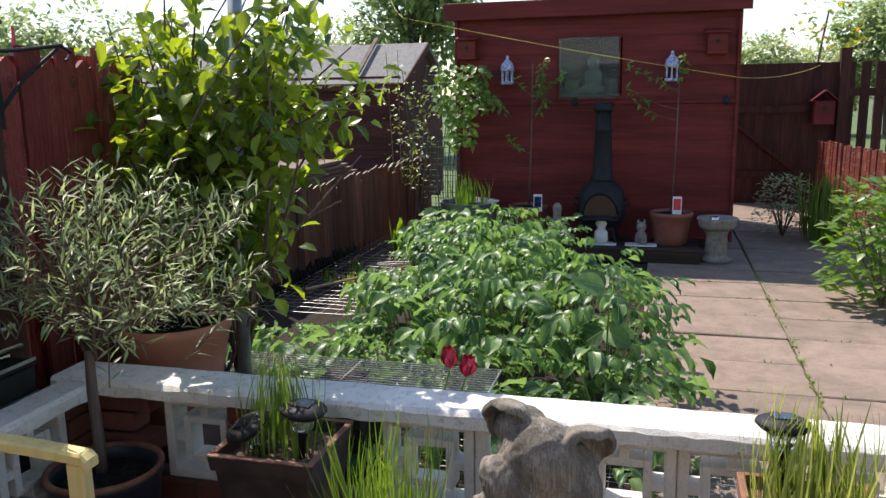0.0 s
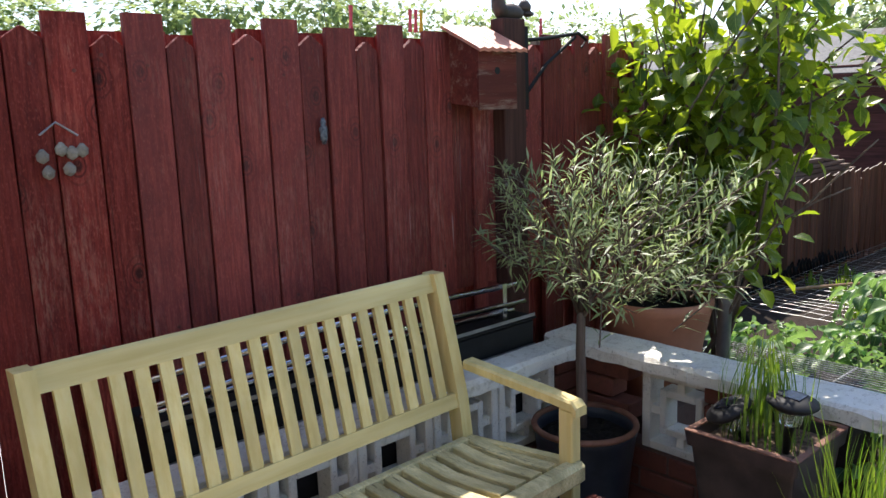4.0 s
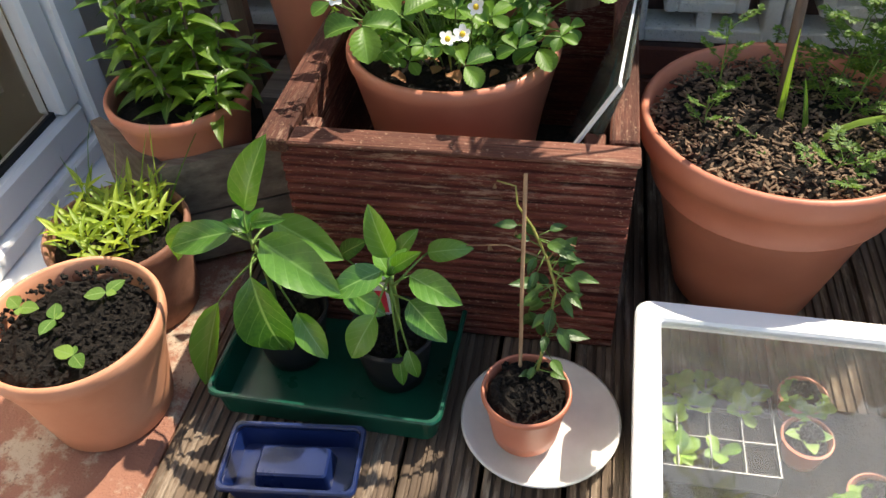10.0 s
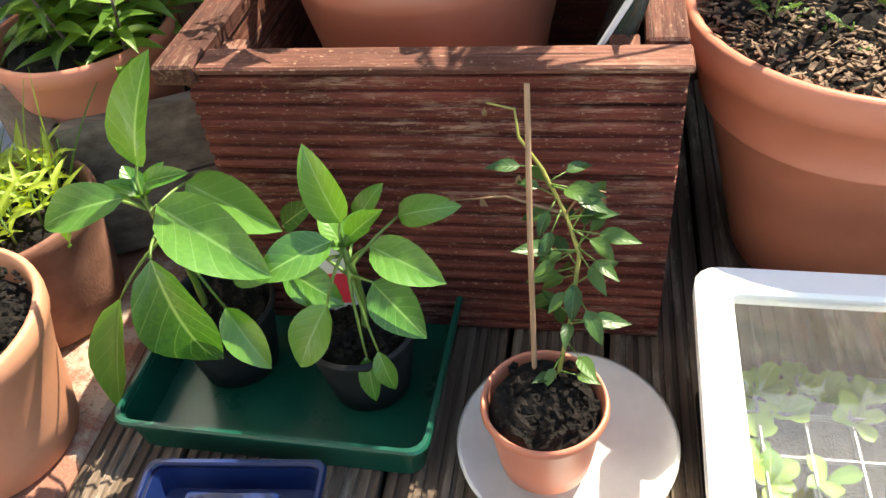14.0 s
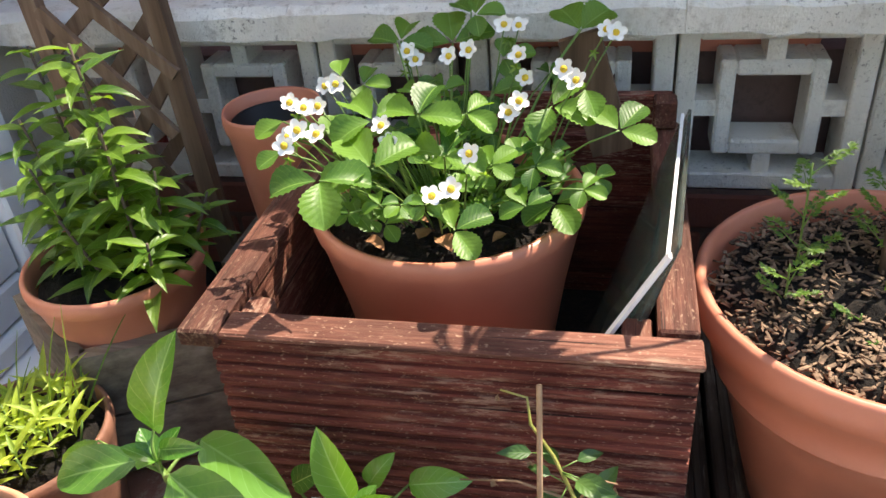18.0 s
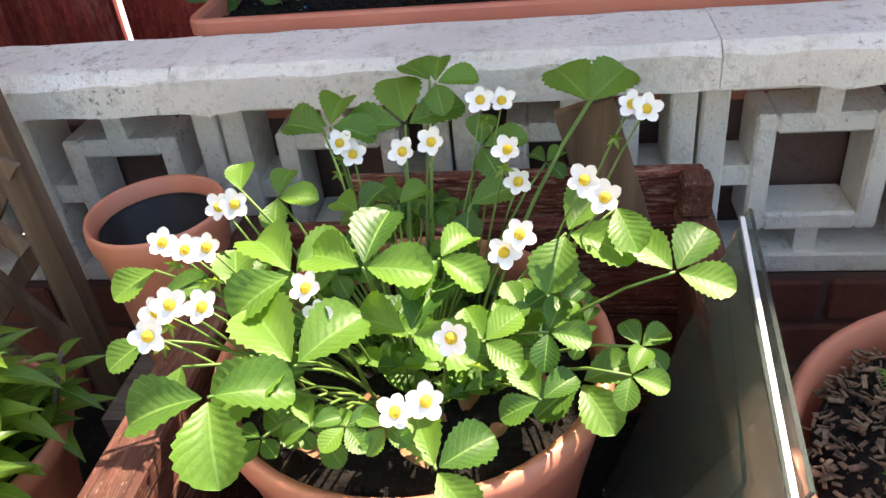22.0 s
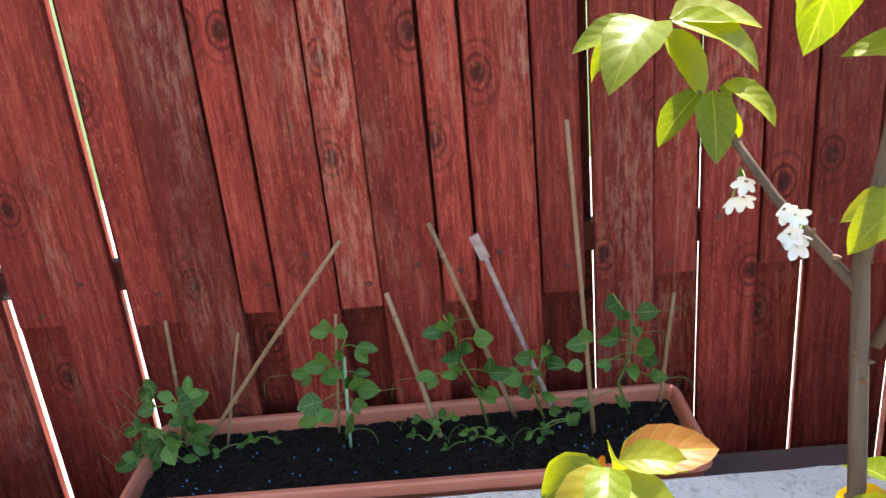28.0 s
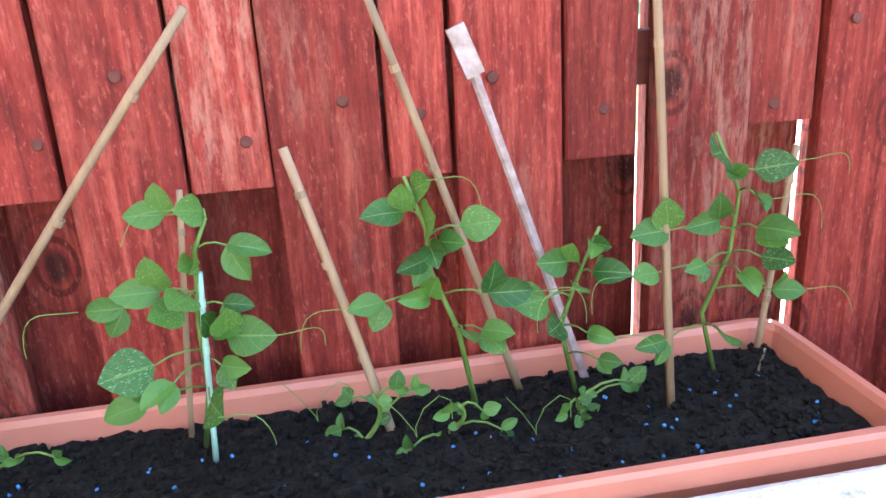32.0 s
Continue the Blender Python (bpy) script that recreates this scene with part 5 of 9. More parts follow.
pepper("shorter young pepper plant with glossy leaves", (-0.322, 1.715, 0.09), (-0.31, 1.69, 0.262), (((-0.311, 1.7, 0.287), (-0.329, 1.69, 0.377), 0.73), ((-0.317, 1.68, 0.279), (-0.373, 1.62, 0.294), 0.88), ((-0.308, 1.7, 0.265), (-0.262, 1.68, 0.321), 0.54), ((-0.277, 1.68, 0.275), (-0.2, 1.64, 0.271), 0.84), ((-0.268, 1.76, 0.246), (-0.207, 1.74, 0.283), 0.79), ((-0.279, 1.67, 0.233), (-0.218, 1.62, 0.211), 0.99), ((-0.33, 1.66, 0.207), (-0.369, 1.62, 0.144), 0.95), ((-0.387, 1.7, 0.217), (-0.322, 1.66, 0.21), 0.96), ((-0.301, 1.66, 0.124), (-0.295, 1.64, 0.069), 0.67), ((-0.286, 1.66, 0.134), (-0.27, 1.64, 0.087), 0.77), ((-0.314, 1.76, 0.239), (-0.292, 1.75, 0.289), 0.8), ((-0.407, 1.76, 0.226), (-0.361, 1.75, 0.268), 0.81)), 4)
# plant label of the second pepper
t = thing("plant_label", "printed plant label with a red pepper picture in the black pot", "plant label")
part("card", beamm((-0.352, 1.745, 0.1), (-0.36, 1.75, 0.22), 0.045, 0.0012, (0, 1, 0.3)), WHITEPL, t)
part("picture", beamm((-0.3515, 1.743, 0.12), (-0.3555, 1.746, 0.165), 0.034, 0.0013, (0, 1, 0.3)), PINK, t)

# chilli on a cane
t = thing("chilli_plant", "straggly chilli plant with small dark leaves and withered tips", "plant", at=(-0.094, 1.63, 0.11))
spine = [(-0.094, 1.625, 0.1), (-0.077, 1.68, 0.178), (-0.07, 1.716, 0.24), (-0.085, 1.735, 0.277), (-0.109, 1.754, 0.319), (-0.133, 1.767, 0.348), (-0.137, 1.778, 0.373), (-0.164, 1.78, 0.379)]
stalk("stem", t, spine, 0.003, 0.0011, plain("chilli_stem", (0.26, 0.26, 0.05), (0.36, 0.32, 0.09), 30.0, 0.5))
for tip in ((-0.205, 1.743, 0.284), (-0.046, 1.745, 0.298)):
    stalk("twig", t, [spine[3], ((spine[3][0] + tip[0]) / 2, 1.738, tip[2] + 0.012), tip], 0.0017, 0.0008, CANE)
CHI = [leafmesh("leaf", CHILLILEAF, 1.0, 0.5, shape="lance", fold=0.3, droop=d, seg=6) for d in (0.3, 0.9)]
for i in range(44):
    k = rnd(0.06, 0.42) if i < 34 else rnd(0.42, 0.66)
    f = k * (len(spine) - 1)
    p = Vector(spine[int(f)]).lerp(Vector(spine[int(f) + 1]), f % 1)
    a = i * 2.4 + rnd(-0.4, 0.4)
    d = Vector((math.cos(a), 0.7 * math.sin(a) - 0.2, rnd(-0.5, 0.5)))
    q = p + d.normalized() * rnd(0.012, 0.03)
    stalk("petiole", t, [p, q], 0.001, 0.0008, STEM, 4)
    place("leaf", CHI[i % 2], t, q, d, (0, -0.4, 1), rnd(0.024, 0.046))
WITHER = leafmesh("leaf", CANE, 1.0, 0.4, shape="lance", fold=0.8, droop=0.8, seg=5, curl=0.3)
for p in ((-0.166, 1.776, 0.377), (-0.132, 1.751, 0.314), (-0.17, 1.743, 0.291), (-0.048, 1.743, 0.296), (-0.138, 1.759, 0.329)):
    place("leaf", WITHER, t, p, (rnd(-0.2, 0.2), -0.1, -1), (0, -1, 0), rnd(0.012, 0.024))
t = thing("bamboo_stick", "thin split bamboo stick in the chilli pot", "stick")
part("stick", tubem([(-0.112, 1.645, 0.1), (-0.117, 1.69, 0.272), (-0.121, 1.745, 0.422)], 0.003, 0.0028, 6), CANE, t)

# strawberries
BER = []
for v in range(3):
    bm = bmesh.new()
    for a, s in ((0, 1.0), (78 + 6 * v, 0.93), (-76 - 5 * v, 0.93)):
        d = Vector((math.sin(radians(a)), math.cos(radians(a)), 0.12))
        leaf(bm, d * 0.06, d, (-d.x * 0.25, -d.y * 0.25, 1), 1.0 * s, 0.76 * s, shape="wedge", fold=0.34 + 0.14 * v, droop=0.3 + 0.22 * v, seg=19, curl=0.06, serr=0.06)
    me = bpy.data.meshes.new("leaf")
    bm.to_mesh(me)
    bm.free()
    me.materials.append(BERRYLEAF)
    BER.append(me)
t = thing("strawberry_plant", "strawberry plants with bright serrated leaves and white flowers", "plant", at=(-0.277, 2.09, 0.4))
LONE = leafmesh("leaf", BERRYLEAF, 1.0, 0.78, shape="wedge", fold=0.35, droop=0.35, seg=19, curl=0.06, serr=0.06)


def berry_leaf(x, y, z, turn, size):
    """Three leaflets on a long stalk, the middle one heading to turn; a negative size makes one leaflet alone."""
    c, a = Vector((x, y, z)), radians(turn)
    root = Vector((-0.277 + (x + 0.277) * 0.35, 2.1 + (y - 2.1) * 0.35, 0.395))
    stalk("leaf_stalk", t, bend(root, c, (0, 0, 0.02), 4), 0.0016, 0.0012, STEM, 5)
    place("leaf", BER[int(abs(turn)) % 3] if size > 0 else LONE, t, c, (math.cos(a), math.sin(a), 0.4 * math.sin(a) + 0.04), (rnd(-0.15, 0.15), -0.37 + rnd(-0.12, 0.12), 0.93), abs(size))


for row in ((-0.058, 2.06, 0.532, 54, 0.046), (-0.138, 2.093, 0.547, -22, 0.055), (-0.327, 1.957, 0.53, 133, 0.064), (-0.378, 1.925, 0.531, -71, 0.06), (-0.251, 1.991, 0.53, 68, 0.054), (-0.287, 2.027, 0.563, 76, 0.055), (-0.343, 2.031, 0.555, 137, 0.057), (-0.159, 1.987, 0.47, 124, 0.034), (-0.129, 2.023, 0.454, -58, 0.046), (-0.227, 1.908, 0.484, 31, 0.044), (-0.406, 2.06, 0.517, 107, -0.05), (-0.471, 2.06, 0.54, -143, -0.04), (-0.464, 2.05, 0.524, 13, -0.04), (-0.437, 1.97, 0.543, -139, -0.034), (-0.412, 1.96, 0.526, -95, -0.024), (-0.232, 2.04, 0.561, -32, 0.04)):
    berry_leaf(*row)
for row in ((-0.084, 2.03, 0.484, 34, 0.026), (-0.095, 1.99, 0.492, -19, 0.027), (-0.153, 2.03, 0.499, -13, 0.032), (-0.199, 2.0, 0.515, 39, 0.034), (-0.314, 1.93, 0.499, 119, 0.022), (-0.29, 1.93, 0.5, -45, 0.024), (-0.352, 1.93, 0.487, -123, 0.02), (-0.262, 1.93, 0.501, -118, 0.022), (-0.285, 2.241, 0.576, 105, 0.062), (-0.114, 2.248, 0.59, 122, -0.062), (-0.112, 2.248, 0.59, 51, -0.062), (-0.352, 2.22, 0.587, 83, 0.046), (-0.257, 2.27, 0.605, 7, 0.04)):
    berry_leaf(*row)
for row in ((-0.262, 2.27, 0.608, 136, -0.042), (-0.39, 2.15, 0.553, -1, 0.036), (-0.412, 2.13, 0.573, 104, -0.036), (-0.219, 2.16, 0.536, 29, -0.042), (-0.222, 2.16, 0.531, -91, -0.036), (-0.312, 2.13, 0.547, 58, 0.036), (-0.282, 2.15, 0.543, 134, 0.034), (-0.213, 2.22, 0.561, 12, 0.042), (-0.154, 2.24, 0.532, 44, 0.024), (-0.099, 2.1, 0.565, -70, -0.042), (-0.352, 2.2, 0.591, 158, -0.046)):
    berry_leaf(*row)
for k in range(96):
    q = 0.3 + 0.7 * (k % 7) / 6
    berry_leaf(-0.277 + 0.155 * math.cos(k * 2.4) * q, 2.105 + 0.15 * math.sin(k * 2.4) * q, 0.43 + 0.075 * ((k * 5) % 7) / 6, (k * 137) % 360 - 180, rnd(0.018, 0.03))
PET = leafmesh("petal", PETAL, 1.0, 0.8, shape="round", fold=0.2, droop=-0.3, seg=8)
HEART = bpy.data.meshes.new("heart")
bm = bmesh.new()
bmesh.ops.create_icosphere(bm, subdivisions=2, radius=0.0046)
bm.to_mesh(HEART)
bm.free()
HEART.materials.append(PISTIL)
SEPAL = leafmesh("sepal", SEEDLEAF, 1.0, 0.4, shape="lance", fold=0.2, droop=-0.3, seg=3)
FLOWERS = ((-0.079, 2.214, 0.6), (-0.109, 2.085, 0.583), (-0.185, 2.165, 0.585), (-0.252, 2.183, 0.586), (-0.192, 2.226, 0.603), (-0.34, 2.203, 0.578), (-0.431, 2.121, 0.562), (-0.422, 2.063, 0.559), (-0.426, 1.957, 0.557), (-0.255, 1.933, 0.511), (-0.46, 2.067, 0.562), (-0.315, 1.994, 0.545), (-0.217, 1.969, 0.545), (-0.185, 2.054, 0.556), (-0.325, 2.006, 0.56), (-0.419, 1.983, 0.564), (-0.399, 1.99, 0.556), (-0.442, 2.065, 0.556), (-0.233, 1.935, 0.519), (-0.173, 2.06, 0.568), (-0.124, 2.095, 0.593), (-0.067, 2.21, 0.597), (-0.211, 2.225, 0.605), (-0.177, 2.16, 0.557), (-0.278, 2.18, 0.579), (-0.329, 2.2, 0.568), (-0.416, 2.12, 0.565), (-0.435, 1.99, 0.552))
for i, c in enumerate(FLOWERS):
    fl = thing("flower", "", "")
    fl.parent = t
    c = Vector(c)
    nrm = Vector((rnd(-0.35, 0.35), -0.75 + rnd(-0.3, 0.3), 0.7)).normalized()
    fl.matrix_basis = Matrix.Translation(c - t.location) @ nrm.to_track_quat("Z", "Y").to_matrix().to_4x4()
    for k in range(5):
        ob = new("petal", PET)
        ob.parent = fl
        ob.matrix_basis = pose(0, 0, 0, 8, 0, 72 * k + i * 20) @ Matrix.Translation((0, 0.0012, 0)) @ Matrix.Scale(rnd(0.0115, 0.0142), 4)
    ob = new("heart", HEART)
    ob.parent = fl
    ob.location = (0, 0, 0.001)
    stalk("flower_stalk", t, bend(Vector((-0.277 + (c.x + 0.277) * 0.6, 2.1 + (c.y - 2.1) * 0.6, 0.42)), c - nrm * 0.002, (0, 0, 0.012), 4), 0.0013, 0.001, STEM, 5)
for i in range(14):
    c = Vector(FLOWERS[(i * 5) % len(FLOWERS)]) + Vector((rnd(-0.02, 0.02), rnd(-0.012, 0.005), rnd(-0.03, -0.012)))
    for k in range(5):
        place("sepal", SEPAL, t, c, (math.cos(k * 1.26), -0.4, math.sin(k * 1.26)), (0, -1, 0.3), rnd(0.008, 0.012))
DEAD = leafmesh("leaf", plain("withered_leaf", (0.16, 0.07, 0.03), (0.36, 0.17, 0.07), 40.0, 0.8), 1.0, 0.6, shape="oval", fold=0.5, droop=0.8, seg=6, curl=0.2)
for i in range(26):
    a, r = i * 2.4, 0.15 * math.sqrt((i + 0.5) / 26)
    place("leaf", DEAD, t, (-0.277 + r * math.cos(a), 2.103 + r * math.sin(a), 0.407 + 0.004 * (i % 4)), (math.cos(a * 3), math.sin(a * 3), rnd(0, 0.5)), (0, 0, 1), rnd(0.02, 0.04))
t = thing("wooden_stake", "short flat wooden stake standing in the strawberry crate", "stake")
part("stake", beamm((-0.066, 2.285, 0.395), (-0.118, 2.29, 0.568), 0.058, 0.016, (0, 1, 0)), LATH, t)

# young cherry tree
t = thing("cherry_tree", "slender young cherry tree with yellow-green leaves and last blossom", "tree", at=(0.262, 2.02, 0.3))
trunk = [(0.262, 2.02, 0.28), (0.245, 2.01, 0.5), (0.235, 2.0, 0.7), (0.222, 2.0, 0.84), (0.203, 1.99, 1.02), (0.195, 1.99, 1.12), (0.215, 1.985, 1.3), (0.245, 1.98, 1.46), (0.25, 1.98, 1.62)]
stalk("trunk", t, trunk, 0.0084, 0.0042, BARK, 8)
BOUGHS = (((0.228, 2.0, 0.66), (0.15, 2.0, 0.76), (0.075, 2.02, 0.86), (0.045, 2.06, 0.925)), ((0.222, 2.0, 0.84), (0.265, 1.99, 0.92), (0.305, 1.98, 1.01), (0.36, 1.97, 1.12), (0.385, 1.97, 1.215)), ((0.21, 1.99, 1.06), (0.25, 1.98, 1.16), (0.287, 1.97, 1.27)), ((0.197, 1.99, 1.1), (0.15, 2.02, 1.16), (0.11, 2.05, 1.225), (0.08, 2.07, 1.275)), ((0.215, 1.985, 1.3), (0.16, 2.0, 1.38), (0.12, 2.0, 1.45)))
for lb in BOUGHS:
    stalk("branch", t, lb, 0.0034 if lb is BOUGHS[0] else 0.0045, 0.002, BARK, 6)
CHE = [leafmesh("leaf", CHERRYLEAF, 1.0, 0.5, shape="oval", fold=0.35, droop=d, seg=9, curl=0.05, serr=0.03) for d in (0.5, 1.0)]
CLUST = (((0.045, 2.06, 0.93), 12, 0.085), ((0.06, 1.99, 0.88), 5, 0.06), ((0.235, 1.98, 0.948), 7, 0.07), ((0.243, 1.97, 1.417), 6, 0.07), ((0.259, 1.97, 1.36), 5, 0.065), ((0.17, 1.99, 1.33), 6, 0.07), ((0.226, 1.97, 1.255), 7, 0.05), ((0.221, 1.97, 1.175), 6, 0.05), ((0.288, 1.97, 1.275), 5, 0.045), ((0.392, 1.97, 1.225), 7, 0.075), ((0.345, 1.96, 1.095), 8, 0.075), ((0.302, 1.97, 0.985), 4, 0.03), ((0.085, 2.07, 1.275), 7, 0.07), ((0.115, 2.05, 1.235), 4, 0.05), ((0.12, 2.0, 1.45), 7, 0.08), ((0.25, 1.98, 1.6), 8, 0.07), ((0.235, 1.98, 0.62), 2, 0.03))
for c, k, size in CLUST:
    for i in range(k):
        a = i * 2.4 + c[0] * 40
        d = Vector((math.cos(a), 0.6 * math.sin(a) - 0.1, rnd(-0.9, 0.35)))
        place("leaf", CHE[i % 2], t, Vector(c) + d.normalized() * 0.008, d, (d.x * 0.1, -0.5, 1), size * rnd(0.7, 1.15))
BLOSSOM = ((0.15, 2.005, 1.16), (0.16, 2.0, 1.15), (0.235, 1.975, 0.965), (0.375, 1.96, 1.2), (0.13, 2.03, 1.18))
for c in BLOSSOM:
    for n in range(3):
        q = Vector(c) + Vector((rnd(-0.016, 0.004), rnd(-0.02, -0.006), rnd(-0.018, 0.002)))
        stalk("blossom_stalk", t, [Vector(c), q], 0.0009, 0.0007, STEM, 4)
        axis = Vector((rnd(-0.6, 0.3), -0.8, rnd(-0.7, 0.1))).normalized()
        e = axis.cross(Vector((0, 0, 1))).normalized()
        f = axis.cross(e)
        for k in range(5):
            w = e * math.cos(k * 1.257) + f * math.sin(k * 1.257)
            place("petal", PET, t, q + w * 0.001, w + axis * 0.55, axis, rnd(0.008, 0.0105), 0.8)
# buds and scars along the bark
BUD = bpy.data.meshes.new("bud")
bm = bmesh.new()
bmesh.ops.create_uvsphere(bm, u_segments=8, v_segments=6, radius=1.0)
for v in bm.verts:
    v.co.z = v.co.z * 1.5 + 0.8
    v.co.x, v.co.y = v.co.x * (1 - 0.25 * v.co.z), v.co.y * (1 - 0.25 * v.co.z)
for f in bm.faces:
    f.smooth = True
bm.to_mesh(BUD)
bm.free()
BUD.materials.append(plain("bud_scale", (0.1, 0.05, 0.03), (0.22, 0.13, 0.07), 90.0, 0.6))
for line in (trunk,) + BOUGHS:
    for k in range(3 * len(line)):
        f = rnd(0.1, 0.98) * (len(line) - 1)
        p = Vector(line[int(f)]).lerp(Vector(line[min(int(f) + 1, len(line) - 1)]), f % 1)
        d = Vector((rnd(-1, 1), rnd(-1, 0.2), rnd(0.1, 0.6))).normalized()
        ob = new("bud", BUD)
        ob.parent = t
        ob.matrix_basis = Matrix.Translation(p + d * (0.0045 if line is trunk else 0.0025) - t.location) @ d.to_track_quat("Z", "Y").to_matrix().to_4x4() @ Matrix.Scale(rnd(0.002, 0.0034), 4)

t.location.y += 0.035

# mulch, weeds and feathery seedlings in the tree pot
bm = bmesh.new()
for i in range(2600):
    r, a = 0.2 * math.sqrt(random.random()), rnd(0, 6.28)
    p = Vector((0.262 + r * math.cos(a), 2.02 + r * math.sin(a), 0.336 + rnd(0, 0.012) + 0.02 * (1 - (r / 0.2) ** 2)))
    d = Vector((rnd(-1, 1), rnd(-1, 1), rnd(-0.3, 0.3))).normalized() * rnd(0.003, 0.016)
    beam(bm, p, p + d, rnd(0.001, 0.005), 0.0015, (rnd(-0.3, 0.3), rnd(-0.3, 0.3), 1))
tagged(part("bark_chips", bm, MULCH), "loose brown bark chips lying on the soil in the pot", "bark chips", "", "stuff")


def feathery(base, top, n, size):
    t = thing("feathery_seedling", "feathery green seedling growing in the tree pot", "plant", "feathery seedlings", at=base)
    stalk("stem", t, bend(base, top), 0.0018, 0.001, STEM, 5)
    bm = bmesh.new()
    for i in range(n):
        k = 0.3 + 0.7 * i / n
        p = Vector(base).lerp(Vector(top), k)
        a = i * 2.4
        d = Vector((math.cos(a) + rnd(-0.3, 0.3), math.sin(a) + rnd(-0.3, 0.3), rnd(0.2, 0.9))).normalized()
        tube(bm, local(t, [p, p + d * size * 0.7, p + d * size + Vector((0, 0, -0.12 * size))]), 0.0008, 0.0005, 4, False)
        for s in range(5):
            q = p + d * size * (0.35 + 0.17 * s)
            for sd in (-1, 1) if s < 4 else (-1, 0, 1):
                e = (d + Vector((-d.y, d.x, rnd(-0.3, 0.3))) * sd * rnd(0.8, 1.3)).normalized()
                r = q + e * size * rnd(0.12, 0.24) * (1.15 - 0.15 * s)
                for w in (-1.3, -0.6, 0.0, 0.6, 1.3):
                    g = (e + Vector((-e.y, e.x, 0)) * w * 0.8 + Vector((0, 0, rnd(-0.35, 0.35)))).normalized()
                    quickleaf(bm, r - t.location - e * size * 0.05 * abs(w), g, (rnd(-0.4, 0.4), -0.3, 1), size * rnd(0.15, 0.24), size * rnd(0.05, 0.08))
    tagged(part("fronds", bm, PARSLEYLEAF, t), "", "", "", "stuff")


for base, top, n, s in (((0.16, 2.06, 0.31), (0.153, 2.05, 0.5), 9, 0.045), ((0.34, 2.1, 0.31), (0.364, 2.1, 0.55), 20, 0.062), ((0.4, 2.08, 0.31), (0.43, 2.08, 0.5), 16, 0.058), ((0.14, 2.0, 0.31), (0.132, 1.98, 0.41), 6, 0.035), ((0.41, 1.98, 0.31), (0.415, 1.97, 0.4), 6, 0.035), ((0.21, 1.95, 0.31), (0.206, 1.95, 0.37), 5, 0.03), ((0.37, 2.14, 0.31), (0.41, 2.17, 0.48), 9, 0.06)):
    feathery(base, top, n, s)
for i in range(7):
    a, r = i * 2.4, 0.06 + 0.105 * ((i * 7) % 20) / 20
    b = Vector((0.285 + r * math.cos(a), 2.03 + r * math.sin(a), 0.31))
    if b.x < 0.22 and i % 3:
        continue
    feathery(tuple(b), (b.x + rnd(-0.02, 0.03), b.y + rnd(-0.03, 0.02), 0.31 + rnd(0.05, 0.15)), 7, rnd(0.035, 0.055))
t = thing("bulb_leaf", "long arching green bulb leaves in the tree pot", "plant", at=(0.3, 1.97, 0.31))
bm = bmesh.new()
leaf(bm, (-0.02, 0, 0), (0.12, -0.05, 1), (1, -0.3, 0), 0.34, 0.024, shape="blade", fold=0.4, droop=-2.3, seg=12)
part("leaf", bm, SEEDLEAF, t)
bm = bmesh.new()
leaf(bm, (-0.05, 0.03, 0), (-0.08, -0.02, 1), (-0.6, -1, 0), 0.2, 0.012, shape="blade", fold=0.3, droop=0.15, seg=6)
part("leaf", bm, SEEDLEAF, t)
bm = bmesh.new()
leaf(bm, (-0.01, 0.01, 0), (-0.15, 0, 1), (0.2, -1, 0), 0.13, 0.012, shape="blade", fold=0.3, droop=0.3, seg=6)
part("leaf", bm, SEEDLEAF, t)
t = thing("twig", "dry reddish twig lying across the pot rim", "twig")
part("twig", tubem([(0.37, 1.83, 0.372), (0.45, 1.855, 0.374), (0.53, 1.87, 0.366)], 0.004, 0.003, 5), BARK, t)

# ---- lilies and shoots ----
LIL = [leafmesh("leaf", LILYLEAF, 1.0, 0.33, shape="lance", fold=0.35, droop=d, seg=7) for d in (0.4, 1.0)]


def lily(base, top, n, size):
    t = thing("lily_plant", "upright lily stem with pointed green leaves", "plant", "lilies in the pot", at=base)
    stalk("stem", t, bend(base, top), 0.003, 0.002, BARK, 5)
    n = int(n * 1.45)
    for i in range(n):
        k = 0.08 + 0.92 * i / n
        p = Vector(base).lerp(Vector(top), k)
        a = i * 2.4 + base[0] * 50
        up = 0.25 + 1.3 * max(0, k - 0.75)
        place("leaf", LIL[i % 2], t, p, (math.cos(a), math.sin(a), up), (-math.cos(a) * 0.4, -math.sin(a) * 0.4 - 0.2, 1), size * rnd(0.85, 1.2) * (1.1 - 0.42 * k))


for bx, by, top, n, s in ((-0.76, 2.1, (-0.745, 2.07, 0.64), 26, 0.095), (-0.73, 2.05, (-0.72, 2.04, 0.545), 24, 0.09), (-0.82, 2.05, (-0.84, 2.03, 0.48), 20, 0.085), (-0.72, 2.09, (-0.68, 2.07, 0.46), 16, 0.08), (-0.85, 2.1, (-0.89, 2.1, 0.52), 20, 0.085), (-0.77, 2.02, (-0.78, 1.98, 0.43), 14, 0.07), (-0.84, 2.14, (-0.9, 2.18, 0.6), 22, 0.09), (-0.7, 2.02, (-0.66, 1.98, 0.4), 12, 0.07), (-0.8, 2.12, (-0.8, 2.14, 0.5), 18, 0.085), (-0.69, 2.11, (-0.64, 2.12, 0.4), 12, 0.06)):
    lily((bx, by, 0.29), top, n, s)
SHO = [leafmesh("leaf", SHOOTLEAF, 1.0, 0.2, shape="lance", fold=0.35, droop=d, seg=6) for d in (0.3, 0.8)]
t = thing("lily_shoots", "short bright lily shoots crowding the clay pot", "plant", at=(-0.835, 1.82, 0.16))
